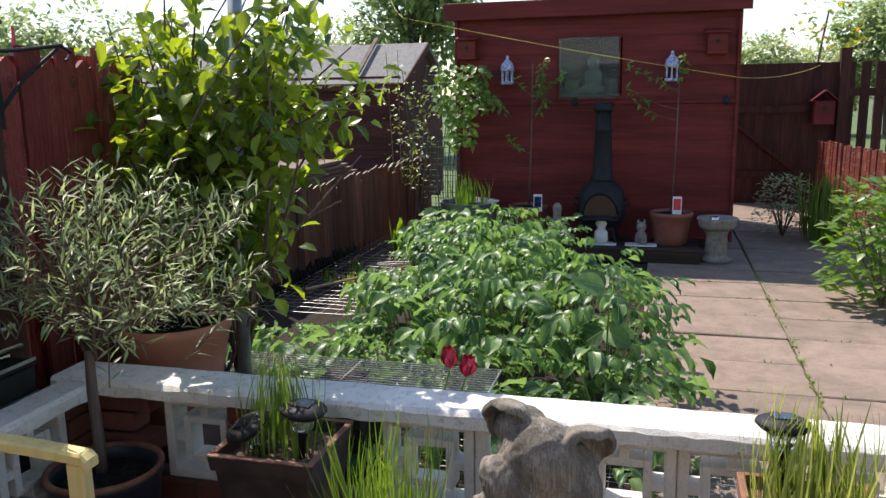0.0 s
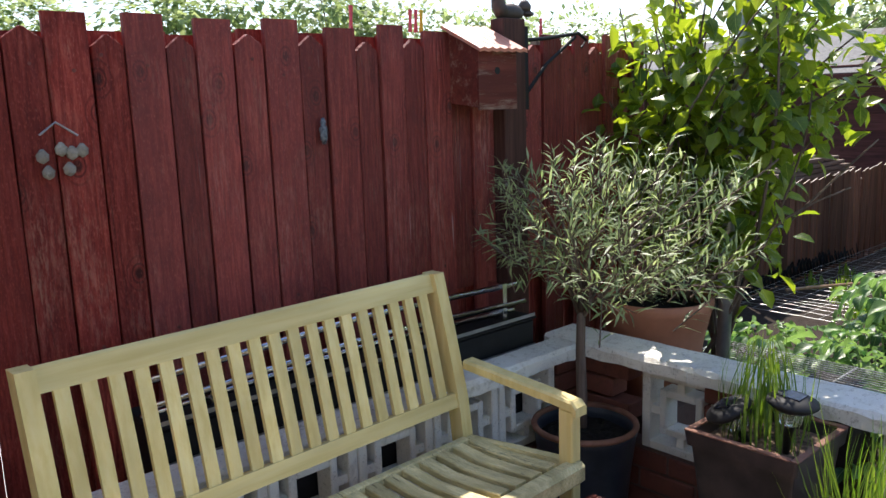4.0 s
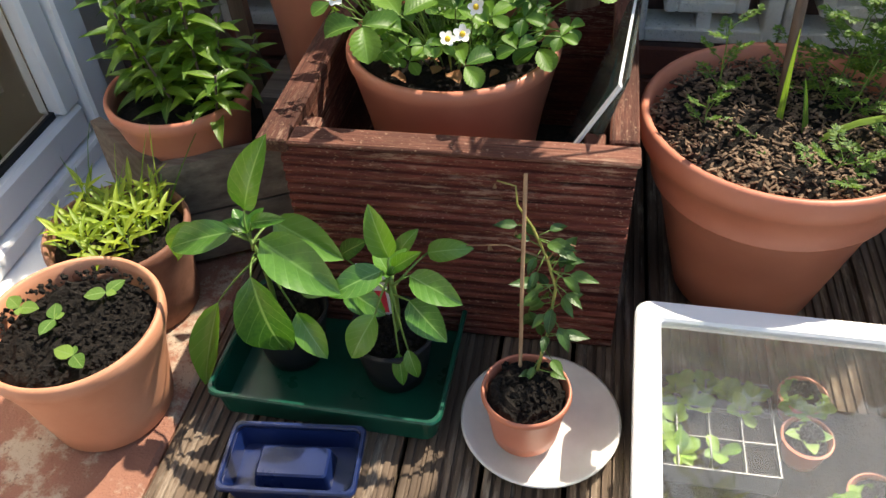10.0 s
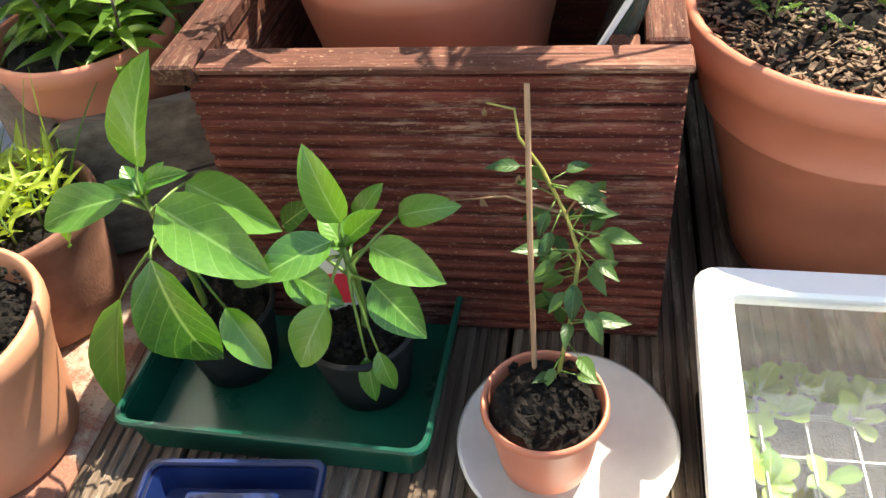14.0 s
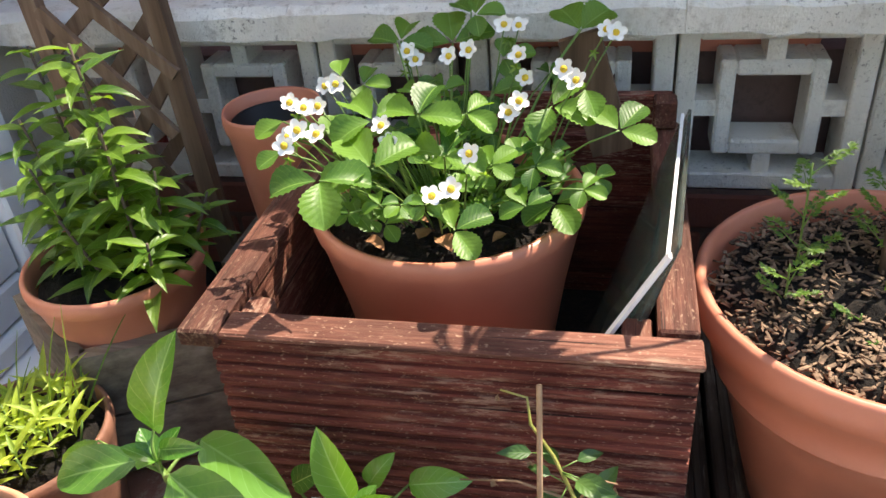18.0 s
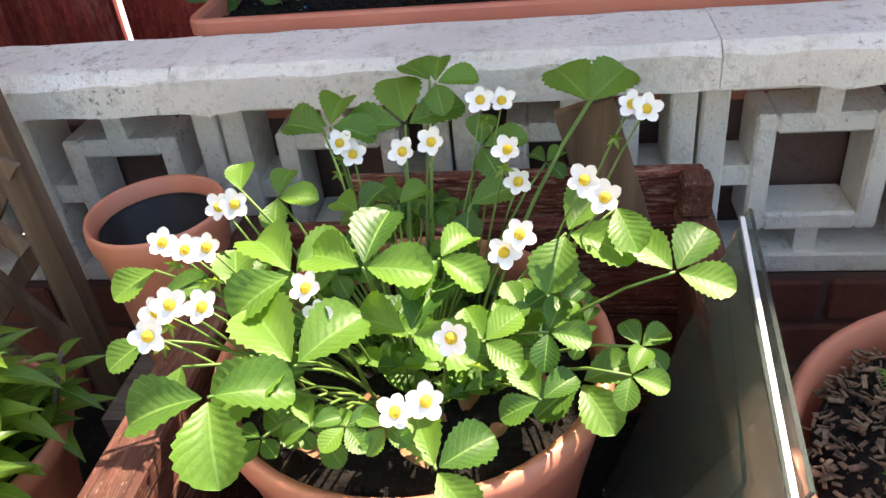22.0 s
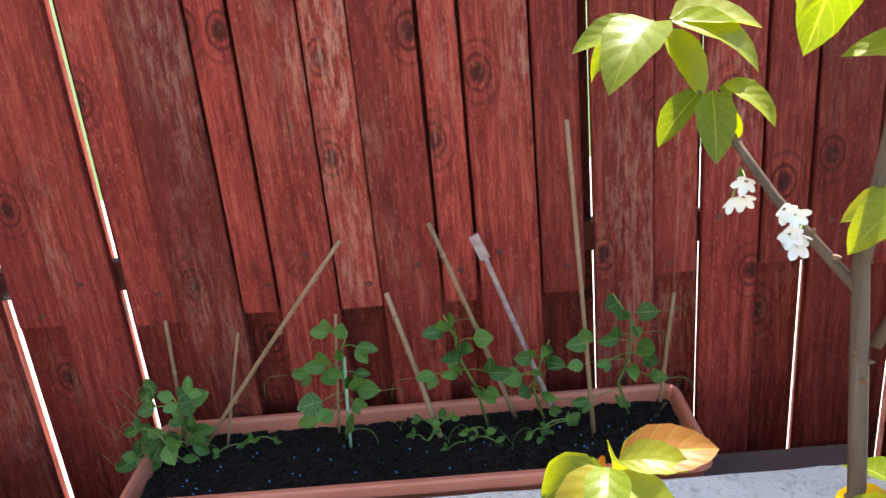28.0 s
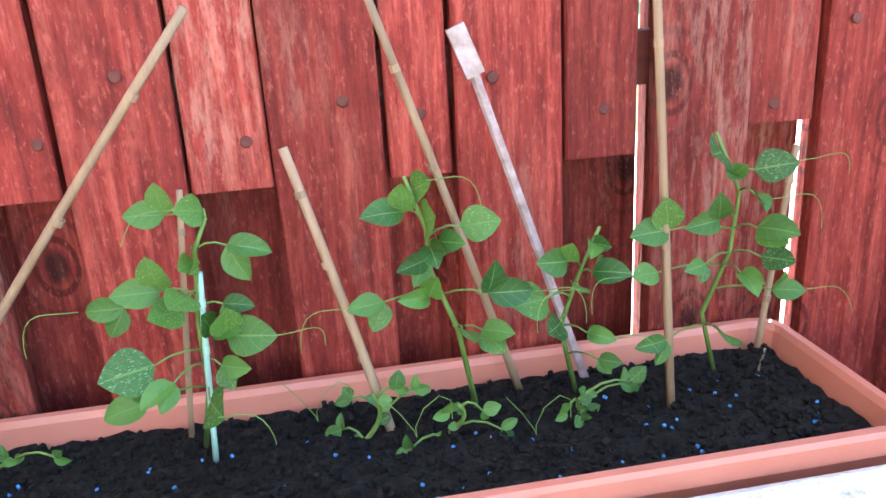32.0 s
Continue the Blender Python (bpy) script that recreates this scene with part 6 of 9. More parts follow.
for i in range(26):
    r, a = 0.095 * math.sqrt((i + 0.5) / 26), i * 2.4
    p = Vector((-0.835 + r * math.cos(a), 1.82 + r * math.sin(a), 0.165))
    h = rnd(0.03, 0.07)
    stalk("stem", t, [p, p + Vector((0.2 * r * math.cos(a), 0.2 * r * math.sin(a), h))], 0.002, 0.0015, STEM, 5)
    for k in range(7):
        b = k * 2.4 + i
        place("leaf", SHO[k % 2], t, p + Vector((0, 0, h * (0.4 + 0.1 * k))), (math.cos(b), math.sin(b), 1.0), (0, -0.2, 1), rnd(0.04, 0.065))
for i in range(9):
    bm = bmesh.new()
    leaf(bm, (rnd(-0.05, 0.08), rnd(-0.02, 0.07), 0), (rnd(-0.4, 0.4), rnd(-0.2, 0.4), 1), (0, -1, 0.2), rnd(0.1, 0.2), 0.003, shape="blade", fold=0.1, droop=rnd(0.2, 1.0), seg=5)
    part("grass_blade", bm, GRASS, t)

# sunflower seedlings
COT = leafmesh("leaf", SEEDLEAF, 1.0, 0.62, shape="oval", fold=0.1, droop=0.3, seg=6)
for i, (x, y) in enumerate(((-0.88, 1.602), (-0.76, 1.65), (-0.813, 1.587), (-0.748, 1.526), (-0.78, 1.575))):
    z = 0.215 + 0.02
    t = thing("seedling", "pale sunflower seedling with round seed leaves", "seedling", "sunflower seedlings", at=(x, y, 0.18))
    tall = 0.032 if i < 4 else 0.012
    stalk("stem", t, [(x, y, 0.175), (x + 0.006, y - 0.004, 0.18 + tall)], 0.0015, 0.0012, STEM, 5)
    for k in range(3 if i < 4 else 2):
        a = k * 2.6 + i
        place("leaf", COT, t, (x + 0.006, y - 0.004, 0.18 + tall), (math.cos(a), math.sin(a), 0.2), (0, -0.2, 1), 0.034 if k < 2 else 0.018, 1.15)

# ---- trough: canes and peas ----
STICKS = (("bamboo_cane", CANE, 0.0052, (-0.243, 2.66, 0.938), (-0.545, 2.69, 0.555)), ("bamboo_cane", CANE, 0.006, (-0.19, 2.715, 0.824), (-0.123, 2.67, 0.565)), ("bamboo_cane", CANE, 0.0055, (-0.111, 2.715, 0.935), (0.003, 2.715, 0.57)), ("bamboo_cane", CANE, 0.0036, (-0.273, 2.7, 0.801), (-0.3, 2.71, 0.57)), ("bamboo_cane", CANE, 0.0045, (-0.55, 2.712, 0.809), (-0.56, 2.705, 0.57)), ("bamboo_cane", CANE, 0.0035, (-0.437, 2.712, 0.777), (-0.49, 2.7, 0.57)), ("plant_stick", plain("pale_green_plastic", (0.3, 0.5, 0.4), (0.36, 0.56, 0.46), 20.0, 0.4), 0.0035, (-0.262, 2.66, 0.745), (-0.275, 2.665, 0.57)), ("bamboo_cane", CANE, 0.0052, (0.102, 2.68, 1.085), (0.123, 2.645, 0.57)), ("bamboo_cane", CANE, 0.0045, (0.267, 2.71, 0.785), (0.246, 2.715, 0.57)))
for nm, mt, r, top, foot in STICKS:
    t = thing(nm, "thin bamboo cane pushed into the trough for the peas" if nm == "bamboo_cane" else "pale green plastic stick tied into the pea plant", "cane", "pea supports in the trough")
    r *= 0.75
    part("cane", tubem(bend(foot, top, (0, 0, 0.004)), r, r * 0.9, 8), mt, t, smooth=True)
    for k in (0.3, 0.62, 0.85):
        p, d = Vector(foot).lerp(Vector(top), k), (Vector(top) - Vector(foot)).normalized()
        part("node", tubem([p - d * 0.003, p, p + d * 0.003], r * 1.12, r * 1.1, 8), mt, t)
t = thing("plastic_rod", "clear scratched plastic rod with a flat cap in the trough", "rod")
RODPL = plain("scratched_clear_plastic", (0.3, 0.2, 0.19), (0.5, 0.4, 0.39), 60.0, 0.2)
part("rod", tubem([(0.07, 2.72, 0.57), (-0.03, 2.715, 0.875)], 0.0045, 0.0045, 8), RODPL, t)
part("cap", beamm((-0.028, 2.712, 0.87), (-0.044, 2.712, 0.91), 0.016, 0.006, (0, 1, 0)), RODPL, t)

PEA = [leafmesh("leaf", mt, 1.0, w, shape="oval", fold=f, droop=d, seg=7, curl=c) for mt, w, f, d, c in ((PEALEAF, 0.66, 0.25, 0.5, 0.08), (PEASTIP, 0.8, 0.15, 0.25, 0.1), (PEALEAF, 0.56, 0.5, 0.9, 0.05))]


def pea(base, top, nodes, size, spread=0.042):
    t = thing("pea_plant", "young pea plant with round mottled leaves and tendrils", "plant", "peas in the trough", at=base)
    base, top = Vector(base), Vector(top)
    path = bend(base, top, (rnd(-0.02, 0.02), 0, 0), 8)
    stalk("stem", t, path, 0.0025, 0.0016, STEM, 6)
    nodes, size = round(nodes * 1.5), size * 0.86
    for i in range(nodes):
        k = (i + rnd(0.4, 0.9)) / nodes
        f = min(k, 0.999) * 8
        p = path[min(int(f), 7)].lerp(path[min(int(f), 7) + 1], f % 1)
        sd = 1 if i % 2 else -1
        out = Vector((sd * rnd(0.4, 1.1), rnd(-0.9, 0.25), rnd(-0.25, 0.8))).normalized()
        for w in (-1, 1):
            if rnd(0, 1) < 0.6:
                place("leaf", PEA[1], t, p, (w * rnd(0.5, 1.0), rnd(-0.7, 0.1), rnd(-0.1, 0.7)), (rnd(-0.4, 0.4), -1, 0.6), size * rnd(0.4, 0.75))
        q = p + out * spread * rnd(0.4, 1.2)
        stalk("petiole", t, bend(p, q, (0, 0, 0.006), 3), 0.0013, 0.001, STEM, 5)
        for w in (-1, 1):
            place("leaf", PEA[(i + w) % 3], t, q, out + Vector((-out.z * w * 0.9 + rnd(-0.3, 0.3), rnd(-0.4, 0.1), out.x * w * 0.9 + rnd(-0.3, 0.3))), (0.3 * w + rnd(-0.3, 0.3), -0.9, rnd(0.2, 0.9)), size * rnd(0.6, 1.0))
        if i % 2 == 0 and i > 0:
            bm = bmesh.new()
            s, pts = q - t.location, []
            for j in range(9):
                pts.append(s + Vector((sd * 0.05 * j / 8 + 0.006 * math.sin(j * 1.3), -0.01, 0.02 * math.sin(j * 0.9) + 0.012 * j / 8)))
            tube(bm, pts, 0.00045, 0.00035, 4)
            part("tendril", bm, STEM, t)


def staked_pea(line, blades, size):
    """A pea plant whose stem follows a line, with a leaf centred at each place (x, z, towards the viewer)."""
    t = thing("pea_plant", "taller pea plant with paired mottled leaves and tendrils", "plant", "peas in the trough", at=line[0])
    path = [Vector(p) for p in line]
    stalk("stem", t, path, 0.0026, 0.0016, STEM, 6)
    for i, (x, z, near) in enumerate(blades):
        c = Vector((x, 2.65 - near, z))
        below = [p for p in (a.lerp(b, k / 5) for a, b in zip(path, path[1:]) for k in range(6)) if p.z < z - 0.004] or path[:1]
        node = min(below, key=lambda p: (p - c).length + 0.4 * abs(p.z - z + 0.012))
        d = c - node
        d = Vector((d.x, d.y * 0.5 - 0.012, d.z * 0.7)).normalized()
        k = size * rnd(0.62, 1.1)
        b = c - d * k * 0.5
        stalk("petiole", t, bend(node, b, (0, 0, 0.004), 3), 0.001, 0.0008, STEM, 5)
        place("leaf", PEA[i % 3], t, b, d, (rnd(-0.35, 0.35), -0.85, rnd(0.25, 0.75)), k, rnd(0.95, 1.15))
        if i % 3 != 1:
            w = 1 if i % 2 else -1
            place("leaf", PEA[(i + 1) % 3], t, b, Vector((d.x * 0.4 - d.z * w, d.y - 0.1, d.z * 0.4 + d.x * w)), (0.3 * w, -0.85, rnd(0.2, 0.7)), k * rnd(0.7, 0.95))
        if i % 4 == 1:
            side, turn = (1 if d.x > 0 else -1), rnd(0.5, 1.4)
            pts = [b + d * k - t.location + Vector((side * 0.04 * math.sin(1.7 * q / 9), -0.001 * q, 0.03 * (q / 9) ** 2 * math.cos(turn * q / 3))) for q in range(10)]
            part("tendril", tubem(pts, 0.00045, 0.00035, 4), STEM, t)


staked_pea(((-0.285, 2.69, 0.575), (-0.272, 2.675, 0.64), (-0.27, 2.665, 0.7), (-0.262, 2.655, 0.765), (-0.25, 2.65, 0.79)), ((-0.293, 0.797, 0), (-0.259, 0.798, 0.005), (-0.222, 0.769, 0.01), (-0.264, 0.761, 0.01), (-0.274, 0.735, 0.02), (-0.335, 0.727, 0), (-0.309, 0.737, 0), (-0.287, 0.722, 0.01), (-0.237, 0.72, 0), (-0.231, 0.696, 0.01), (-0.321, 0.682, 0.02), (-0.3, 0.669, 0.03), (-0.246, 0.671, 0.01), (-0.262, 0.648, 0.03), (-0.331, 0.647, 0.01), (-0.25, 0.7, 0)), 0.041)
staked_pea(((-0.045, 2.69, 0.575), (-0.06, 2.68, 0.66), (-0.082, 2.67, 0.72), (-0.085, 2.66, 0.76), (-0.1, 2.655, 0.805)), ((-0.118, 0.78, 0), (-0.09, 0.798, 0), (-0.085, 0.751, 0.015), (-0.071, 0.754, 0.01), (-0.043, 0.763, 0), (-0.022, 0.705, 0.01), (-0.037, 0.676, 0.015), (-0.056, 0.669, 0), (-0.096, 0.709, 0.01), (-0.138, 0.705, 0), (-0.086, 0.772, 0.005), (-0.095, 0.735, 0)), 0.038)
staked_pea(((0.05, 2.69, 0.575), (0.032, 2.68, 0.65), (0.045, 2.67, 0.7), (0.06, 2.66, 0.745)), ((0.019, 0.722, 0), (0.036, 0.702, 0.01), (0.053, 0.735, 0), (0.066, 0.709, 0), (0.016, 0.669, 0.01), (0.051, 0.659, 0.015), (0.062, 0.631, 0.01), (-0.002, 0.69, 0)), 0.036)
staked_pea(((0.19, 2.695, 0.575), (0.172, 2.69, 0.64), (0.19, 2.68, 0.7), (0.19, 2.67, 0.76), (0.16, 2.66, 0.815)), ((0.102, 0.739, 0), (0.098, 0.702, 0), (0.152, 0.741, 0), (0.139, 0.707, 0.01), (0.159, 0.801, 0), (0.191, 0.764, 0.015), (0.201, 0.738, 0.02), (0.212, 0.706, 0.01), (0.184, 0.694, 0.015), (0.225, 0.676, 0.01), (0.166, 0.643, 0.02), (0.103, 0.641, 0.01), (0.172, 0.782, 0), (0.21, 0.785, 0)), 0.037)
for base, top, nodes, s in (((-0.575, 2.69, 0.575), (-0.545, 2.66, 0.7), 6, 0.05), ((-0.6, 2.66, 0.575), (-0.58, 2.63, 0.66), 4, 0.045), ((-0.155, 2.67, 0.565), (-0.14, 2.66, 0.62), 3, 0.025), ((-0.46, 2.69, 0.565), (-0.43, 2.68, 0.595), 3, 0.02), ((-0.09, 2.66, 0.565), (-0.07, 2.64, 0.61), 3, 0.022), ((0.06, 2.66, 0.565), (0.05, 2.65, 0.6), 3, 0.024)):
    pea(base, top, nodes, s)
bm = bmesh.new()
for i in range(85):
    x, y = rnd(-0.58, 0.25), rnd(2.55, 2.68)
    beam(bm, (x, y, trough_top(x, y) + 0.001), (x + rnd(-0.003, 0.003), y + rnd(-0.003, 0.003), trough_top(x, y) + 0.0025), 0.0022, 0.0022)
tagged(part("slug_pellets", bm, PELLET), "scattered small blue slug pellets on the compost", "pellets", "", "stuff")
bm = bmesh.new()
for i in range(4600):
    x, y = rnd(-0.592, 0.26), rnd(2.546, 2.728)
    s = 0.0007 + 0.0034 * random.random() ** 2
    box(bm, (-s, -s * 0.8, -s * 0.6), (s, s * 0.8, s * 0.6), pose(x, y, trough_top(x, y) + 0.0008, rnd(0, 90), rnd(0, 90), rnd(0, 90)))
tagged(part("compost_crumbs", bm, SOIL), "loose dark crumbs of compost in the trough", "compost", "", "stuff")


# ---- other things on and round the deck ----
# trellis and plank planter beside the lilies
t = thing("trellis", "weathered diamond lattice trellis leaning by the wall", "trellis", "")
part("post", beamm((-0.741, 2.302, 0.13), (-0.762, 2.31, 0.66), 0.032, 0.026, (0, 1, 0)), LATH, t)
part("post", beamm((-0.762, 2.31, 0.66), (-0.79, 2.33, 1.0), 0.032, 0.026, (0, 1, 0)), LATH, t)
part("post", beamm((-0.97, 2.325, 0.2), (-1.03, 2.36, 0.95), 0.03, 0.022, (0, 1, 0)), LATH, t)
for a, b in (((-0.9, 0.652), (-0.745, 0.513)), ((-0.96, 0.617), (-0.775, 0.408)), ((-0.94, 0.527), (-0.77, 0.265)), ((-0.99, 0.44), (-0.8, 0.15)), ((-0.86, 0.78), (-0.755, 0.68))):
    part("lath", beamm((a[0], 2.3, a[1]), (b[0], 2.292, b[1]), 0.021, 0.011, (0, 1, 0)), LATH, t)
for a, b in (((-0.77, 0.61), (-0.94, 0.445)), ((-0.77, 0.515), (-0.93, 0.325)), ((-0.82, 0.66), (-1.0, 0.53)), ((-0.78, 0.4), (-0.97, 0.2))):
    part("lath", beamm((a[0], 2.335, a[1]), (b[0], 2.342, b[1]), 0.024, 0.011, (0, 1, 0)), LATH, t)
t = thing("plank_planter", "angular planter of grey weathered planks round the lily pot", "planter")
PL = ((-0.98, 2.06), (-0.79, 1.93), (-0.595, 2.03), (-0.57, 2.3))
for (ax, ay), (bx, by) in zip(PL, PL[1:]):
    for k in range(2):
        part("plank", beamm((ax, ay, 0.065 + 0.118 * k), (bx, by, 0.065 + 0.118 * k), 0.022, 0.113), GREYWOOD, t)
part("base_slab", boxm((-0.93, 2.02, 0.0), (-0.6, 2.33, 0.128)), SOIL, t)
part("rear_slab", boxm((-0.7, 2.2, 0.13), (-0.535, 2.38, 0.219)), GREYWOOD, t)

# low table of decking boards with a steel bowl
t = thing("low_table", "low red-stained table of grooved decking boards", "table")
for k in range(5):
    bm = grooved(-0.34, 0.34, 0.0, 0.1, 0.0)
    ob = part("table_board", bm, REDX, t)
    ob.matrix_basis = pose(1.58, 1.38 + 0.104 * k, 0.384, -90, 0, 0)
part("apron", boxm((1.24, 1.375, 0.3), (1.268, 1.88, 0.356), 0.003), REDY, t)
part("apron", boxm((1.27, 1.855, 0.3), (1.92, 1.88, 0.356), 0.003), REDX, t)
for x in (1.27, 1.87):
    for y in (1.39, 1.81):
        part("leg", boxm((x, y, 0.0), (x + 0.045, y + 0.045, 0.355), 0.003), REDY, t)
t = thing("steel_bowl", "round stainless steel bowl with ring handles on the low table", "bowl", at=(1.39, 1.7, 0.386))
part("bowl", lathem([(0.06, 0.0), (0.085, 0.005), (0.11, 0.04), (0.118, 0.075), (0.124, 0.078), (0.122, 0.081), (0.115, 0.076), (0.107, 0.042), (0.083, 0.008), (0.03, 0.004)], 48), STEEL, t, smooth=True)
for a in (110, 290):
    pts = [(0.118 * math.cos(radians(a)) + 0.035 * math.cos(radians(k * 20)) * -math.sin(radians(a)), 0.118 * math.sin(radians(a)) + 0.035 * math.cos(radians(k * 20)) * math.cos(radians(a)), 0.07 + 0.05 * math.sin(radians(k * 20))) for k in range(10)]
    part("ring_handle", tubem(pts, 0.003, 0.003, 6), STEEL, t, smooth=True)
t = thing("blue_tub", "small bright blue plastic tub on the low table", "tub", at=(1.66, 1.66, 0.386))
part("tub", lathem([(0.045, 0), (0.055, 0.05), (0.058, 0.05), (0.052, 0.046), (0.04, 0.005)], 28), plain("bright_blue_plastic", (0.01, 0.15, 0.45), (0.015, 0.18, 0.5), 20.0, 0.35), t, smooth=True)

# steel rails and a black box stored on the coping behind the bench
t = thing("metal_rail", "chromed metal rails leaning between bench and fence", "rail")
for z, y0 in ((0.8, 2.62), (0.735, 2.6), (0.69, 2.66)):
    part("tube", tubem([(0.98, y0, z - 0.02), (1.7, y0, z + 0.01), (2.42, y0, z - 0.01)], 0.011, 0.011, 10), STEEL, t, smooth=True)
for x in (1.15, 2.3):
    part("bracket", boxm((x, 2.595, 0.588), (x + 0.02, 2.67, 0.81)), STEEL, t)
t = thing("black_box", "dark glass-fronted box with worn grey edges behind the bench", "box")
part("box", boxm((0.98, 2.56, 0.3), (2.43, 2.75, 0.66), 0.008), BLACKPL, t)
part("lid_edge", boxm((0.975, 2.55, 0.663), (2.435, 2.755, 0.672), 0.003), IRON, t)
for z in (0.44, 0.56, 0.676):
    part("edge_strip", boxm((0.99, 2.547, z), (2.42, 2.5495, z + 0.012)), ZINC, t, "dull metal strip")

# watering can in front of the tall drawer
t = thing("watering_can", "blue plastic watering can with an oval spout collar", "watering can", at=(0.6, 1.27, 0.0))
bm = bmesh.new()
loops(bm, [[(x * s, y * s * 0.7, z) for x, y, _ in rounded(0.17, 0.17, 0.07, 0, 5)] for z, s in ((0.0, 0.95), (0.03, 1.0), (0.12, 0.95), (0.16, 0.7), (0.165, 0.4))])
part("body", bm, CANBLUE, t, smooth=True)
bm = bmesh.new()
loops(bm, [rounded(0.034, 0.06, 0.0165, 0.13, 5, -0.06, 0.06), rounded(0.036, 0.066, 0.0175, 0.215, 5, -0.06, 0.07), rounded(0.03, 0.06, 0.0145, 0.215, 5, -0.06, 0.07), rounded(0.026, 0.05, 0.0125, 0.14, 5, -0.06, 0.06)])
part("collar", bm, CANBLUE, t)
part("handle", tubem([(-0.075, 0.05, 0.2), (-0.12, 0.03, 0.2), (-0.15, 0.0, 0.16), (-0.13, -0.02, 0.1), (-0.08, -0.02, 0.09)], 0.011, 0.011, 8), CANBLUE, t, smooth=True)
part("handle", tubem([(-0.045, 0.07, 0.195), (0.04, 0.08, 0.19), (0.12, 0.08, 0.17), (0.22, 0.1, 0.19)], 0.012, 0.01, 8), CANBLUE, t, smooth=True)

# seedlings inside the clear drawer
t = thing("cell_tray", "clear plastic cell tray of lettuce seedlings inside the drawer", "seed tray")
bm = bmesh.new()
for i in range(5):
    box(bm, (0.075 + i * 0.046, 1.55, 0.03), (0.077 + i * 0.046, 1.71, 0.075))
for j in range(4):
    box(bm, (0.075, 1.55 + j * 0.053, 0.03), (0.261, 1.552 + j * 0.053, 0.074))
part("cells", bm, plain("grey_cell_plastic", (0.1, 0.1, 0.1), (0.16, 0.16, 0.15), 20.0, 0.3), t)
part("compost", boxm((0.079, 1.553, 0.025), (0.259, 1.708, 0.066)), SOIL, t)
# lining in dark compost colour, which also stands for the shadowed inside
part("liner", boxm((0.07, 1.4, 0.006), (0.455, 1.72, 0.02)), SOIL, t, "dark brown soil lining, shade of the drawer in its colour")
LET = leafmesh("leaf", SEEDLEAF, 1.0, 0.62, shape="wedge", fold=0.25, droop=0.5, seg=10, curl=0.12)
for i, (x, y, k) in enumerate(((0.1, 1.66, 10), (0.13, 1.69, 11), (0.17, 1.7, 10), (0.2, 1.69, 10), (0.235, 1.69, 11), (0.095, 1.6, 6), (0.125, 1.575, 7), (0.15, 1.66, 6), (0.12, 1.63, 6), (0.22, 1.66, 6), (0.18, 1.585, 4), (0.3, 1.7, 14), (0.32, 1.68, 14), (0.295, 1.67, 12), (0.36, 1.53, 7), (0.4, 1.54, 8), (0.33, 1.52, 5), (0.2, 1.47, 4))):
    s = thing("seedling", "bright green lettuce seedling inside the drawer", "seedling", "seedlings in the drawer", at=(x, y, 0.06))
    for q in range(k):
        a = q * 2.4 + i
        place("leaf", LET, s, (x, y, 0.065), (math.cos(a), math.sin(a), rnd(0.3, 1.6)), (-math.cos(a), -math.sin(a), 1), rnd(0.021, 0.037))
for x, y in ((0.305, 1.625), (0.31, 1.7), (0.38, 1.54)):
    t = flowerpot("plant_pot", "small terracotta plastic pot inside the clear drawer", (x, y, 0.021), 0.036, 0.027, 0.055, TERRA, 0.01, 0.002, 0.046, SOIL, 28)
s = thing("seedling", "broad-leaved seedling in the small pot", "seedling", "seedlings in the drawer", at=(0.305, 1.625, 0.06))
for q in range(4):
    place("leaf", COT, s, (0.305, 1.625, 0.075), (math.cos(q * 1.6), math.sin(q * 1.6), 0.3), (0, 0, 1), 0.034)

# leafy plants behind the misted front of the taller drawer
for i in range(5):
    x = 0.58 + 0.07 * i
    s = thing("young_plant", "young leafy plant inside the misted drawer", "plant", "plants in the tall drawer", at=(x, 1.6, 0.01))
    part("root_ball", boxm((-0.025, -0.025, 0.0), (0.025, 0.025, 0.05), 0.004), SOIL, s)
    for q in range(9):
        a = q * 2.4 + i
        place("leaf", LET, s, (x, 1.6, 0.06 + 0.008 * q), (math.cos(a), math.sin(a), 0.6), (-math.cos(a), -math.sin(a), 1), rnd(0.045, 0.07))

# crumbs of compost and bits on the deck
bm = bmesh.new()
for cx, cy, r, z, k in ((-0.785, 1.588, 0.12, 0.198, 420), (-0.1, 1.615, 0.055, 0.125, 90), (-0.835, 1.82, 0.1, 0.185, 60), (-0.277, 2.103, 0.15, 0.4, 160), (-0.51, 1.735, 0.058, 0.108, 60), (-0.325, 1.715, 0.058, 0.108, 60)):
    for i in range(k):
        q, a, s = r * math.sqrt(random.random()), rnd(0, 6.28), rnd(0.0015, 0.0045)
        box(bm, (-s, -s * 0.7, -s * 0.6), (s, s * 0.7, s * 0.6), pose(cx + q * math.cos(a), cy + q * math.sin(a), z + 0.002 + 0.008 * (1 - q / r), rnd(0, 90), rnd(0, 90), rnd(0, 90)))
tagged(part("soil_crumbs", bm, SOIL), "loose dark crumbs on the soil of the pots", "soil", "", "stuff")

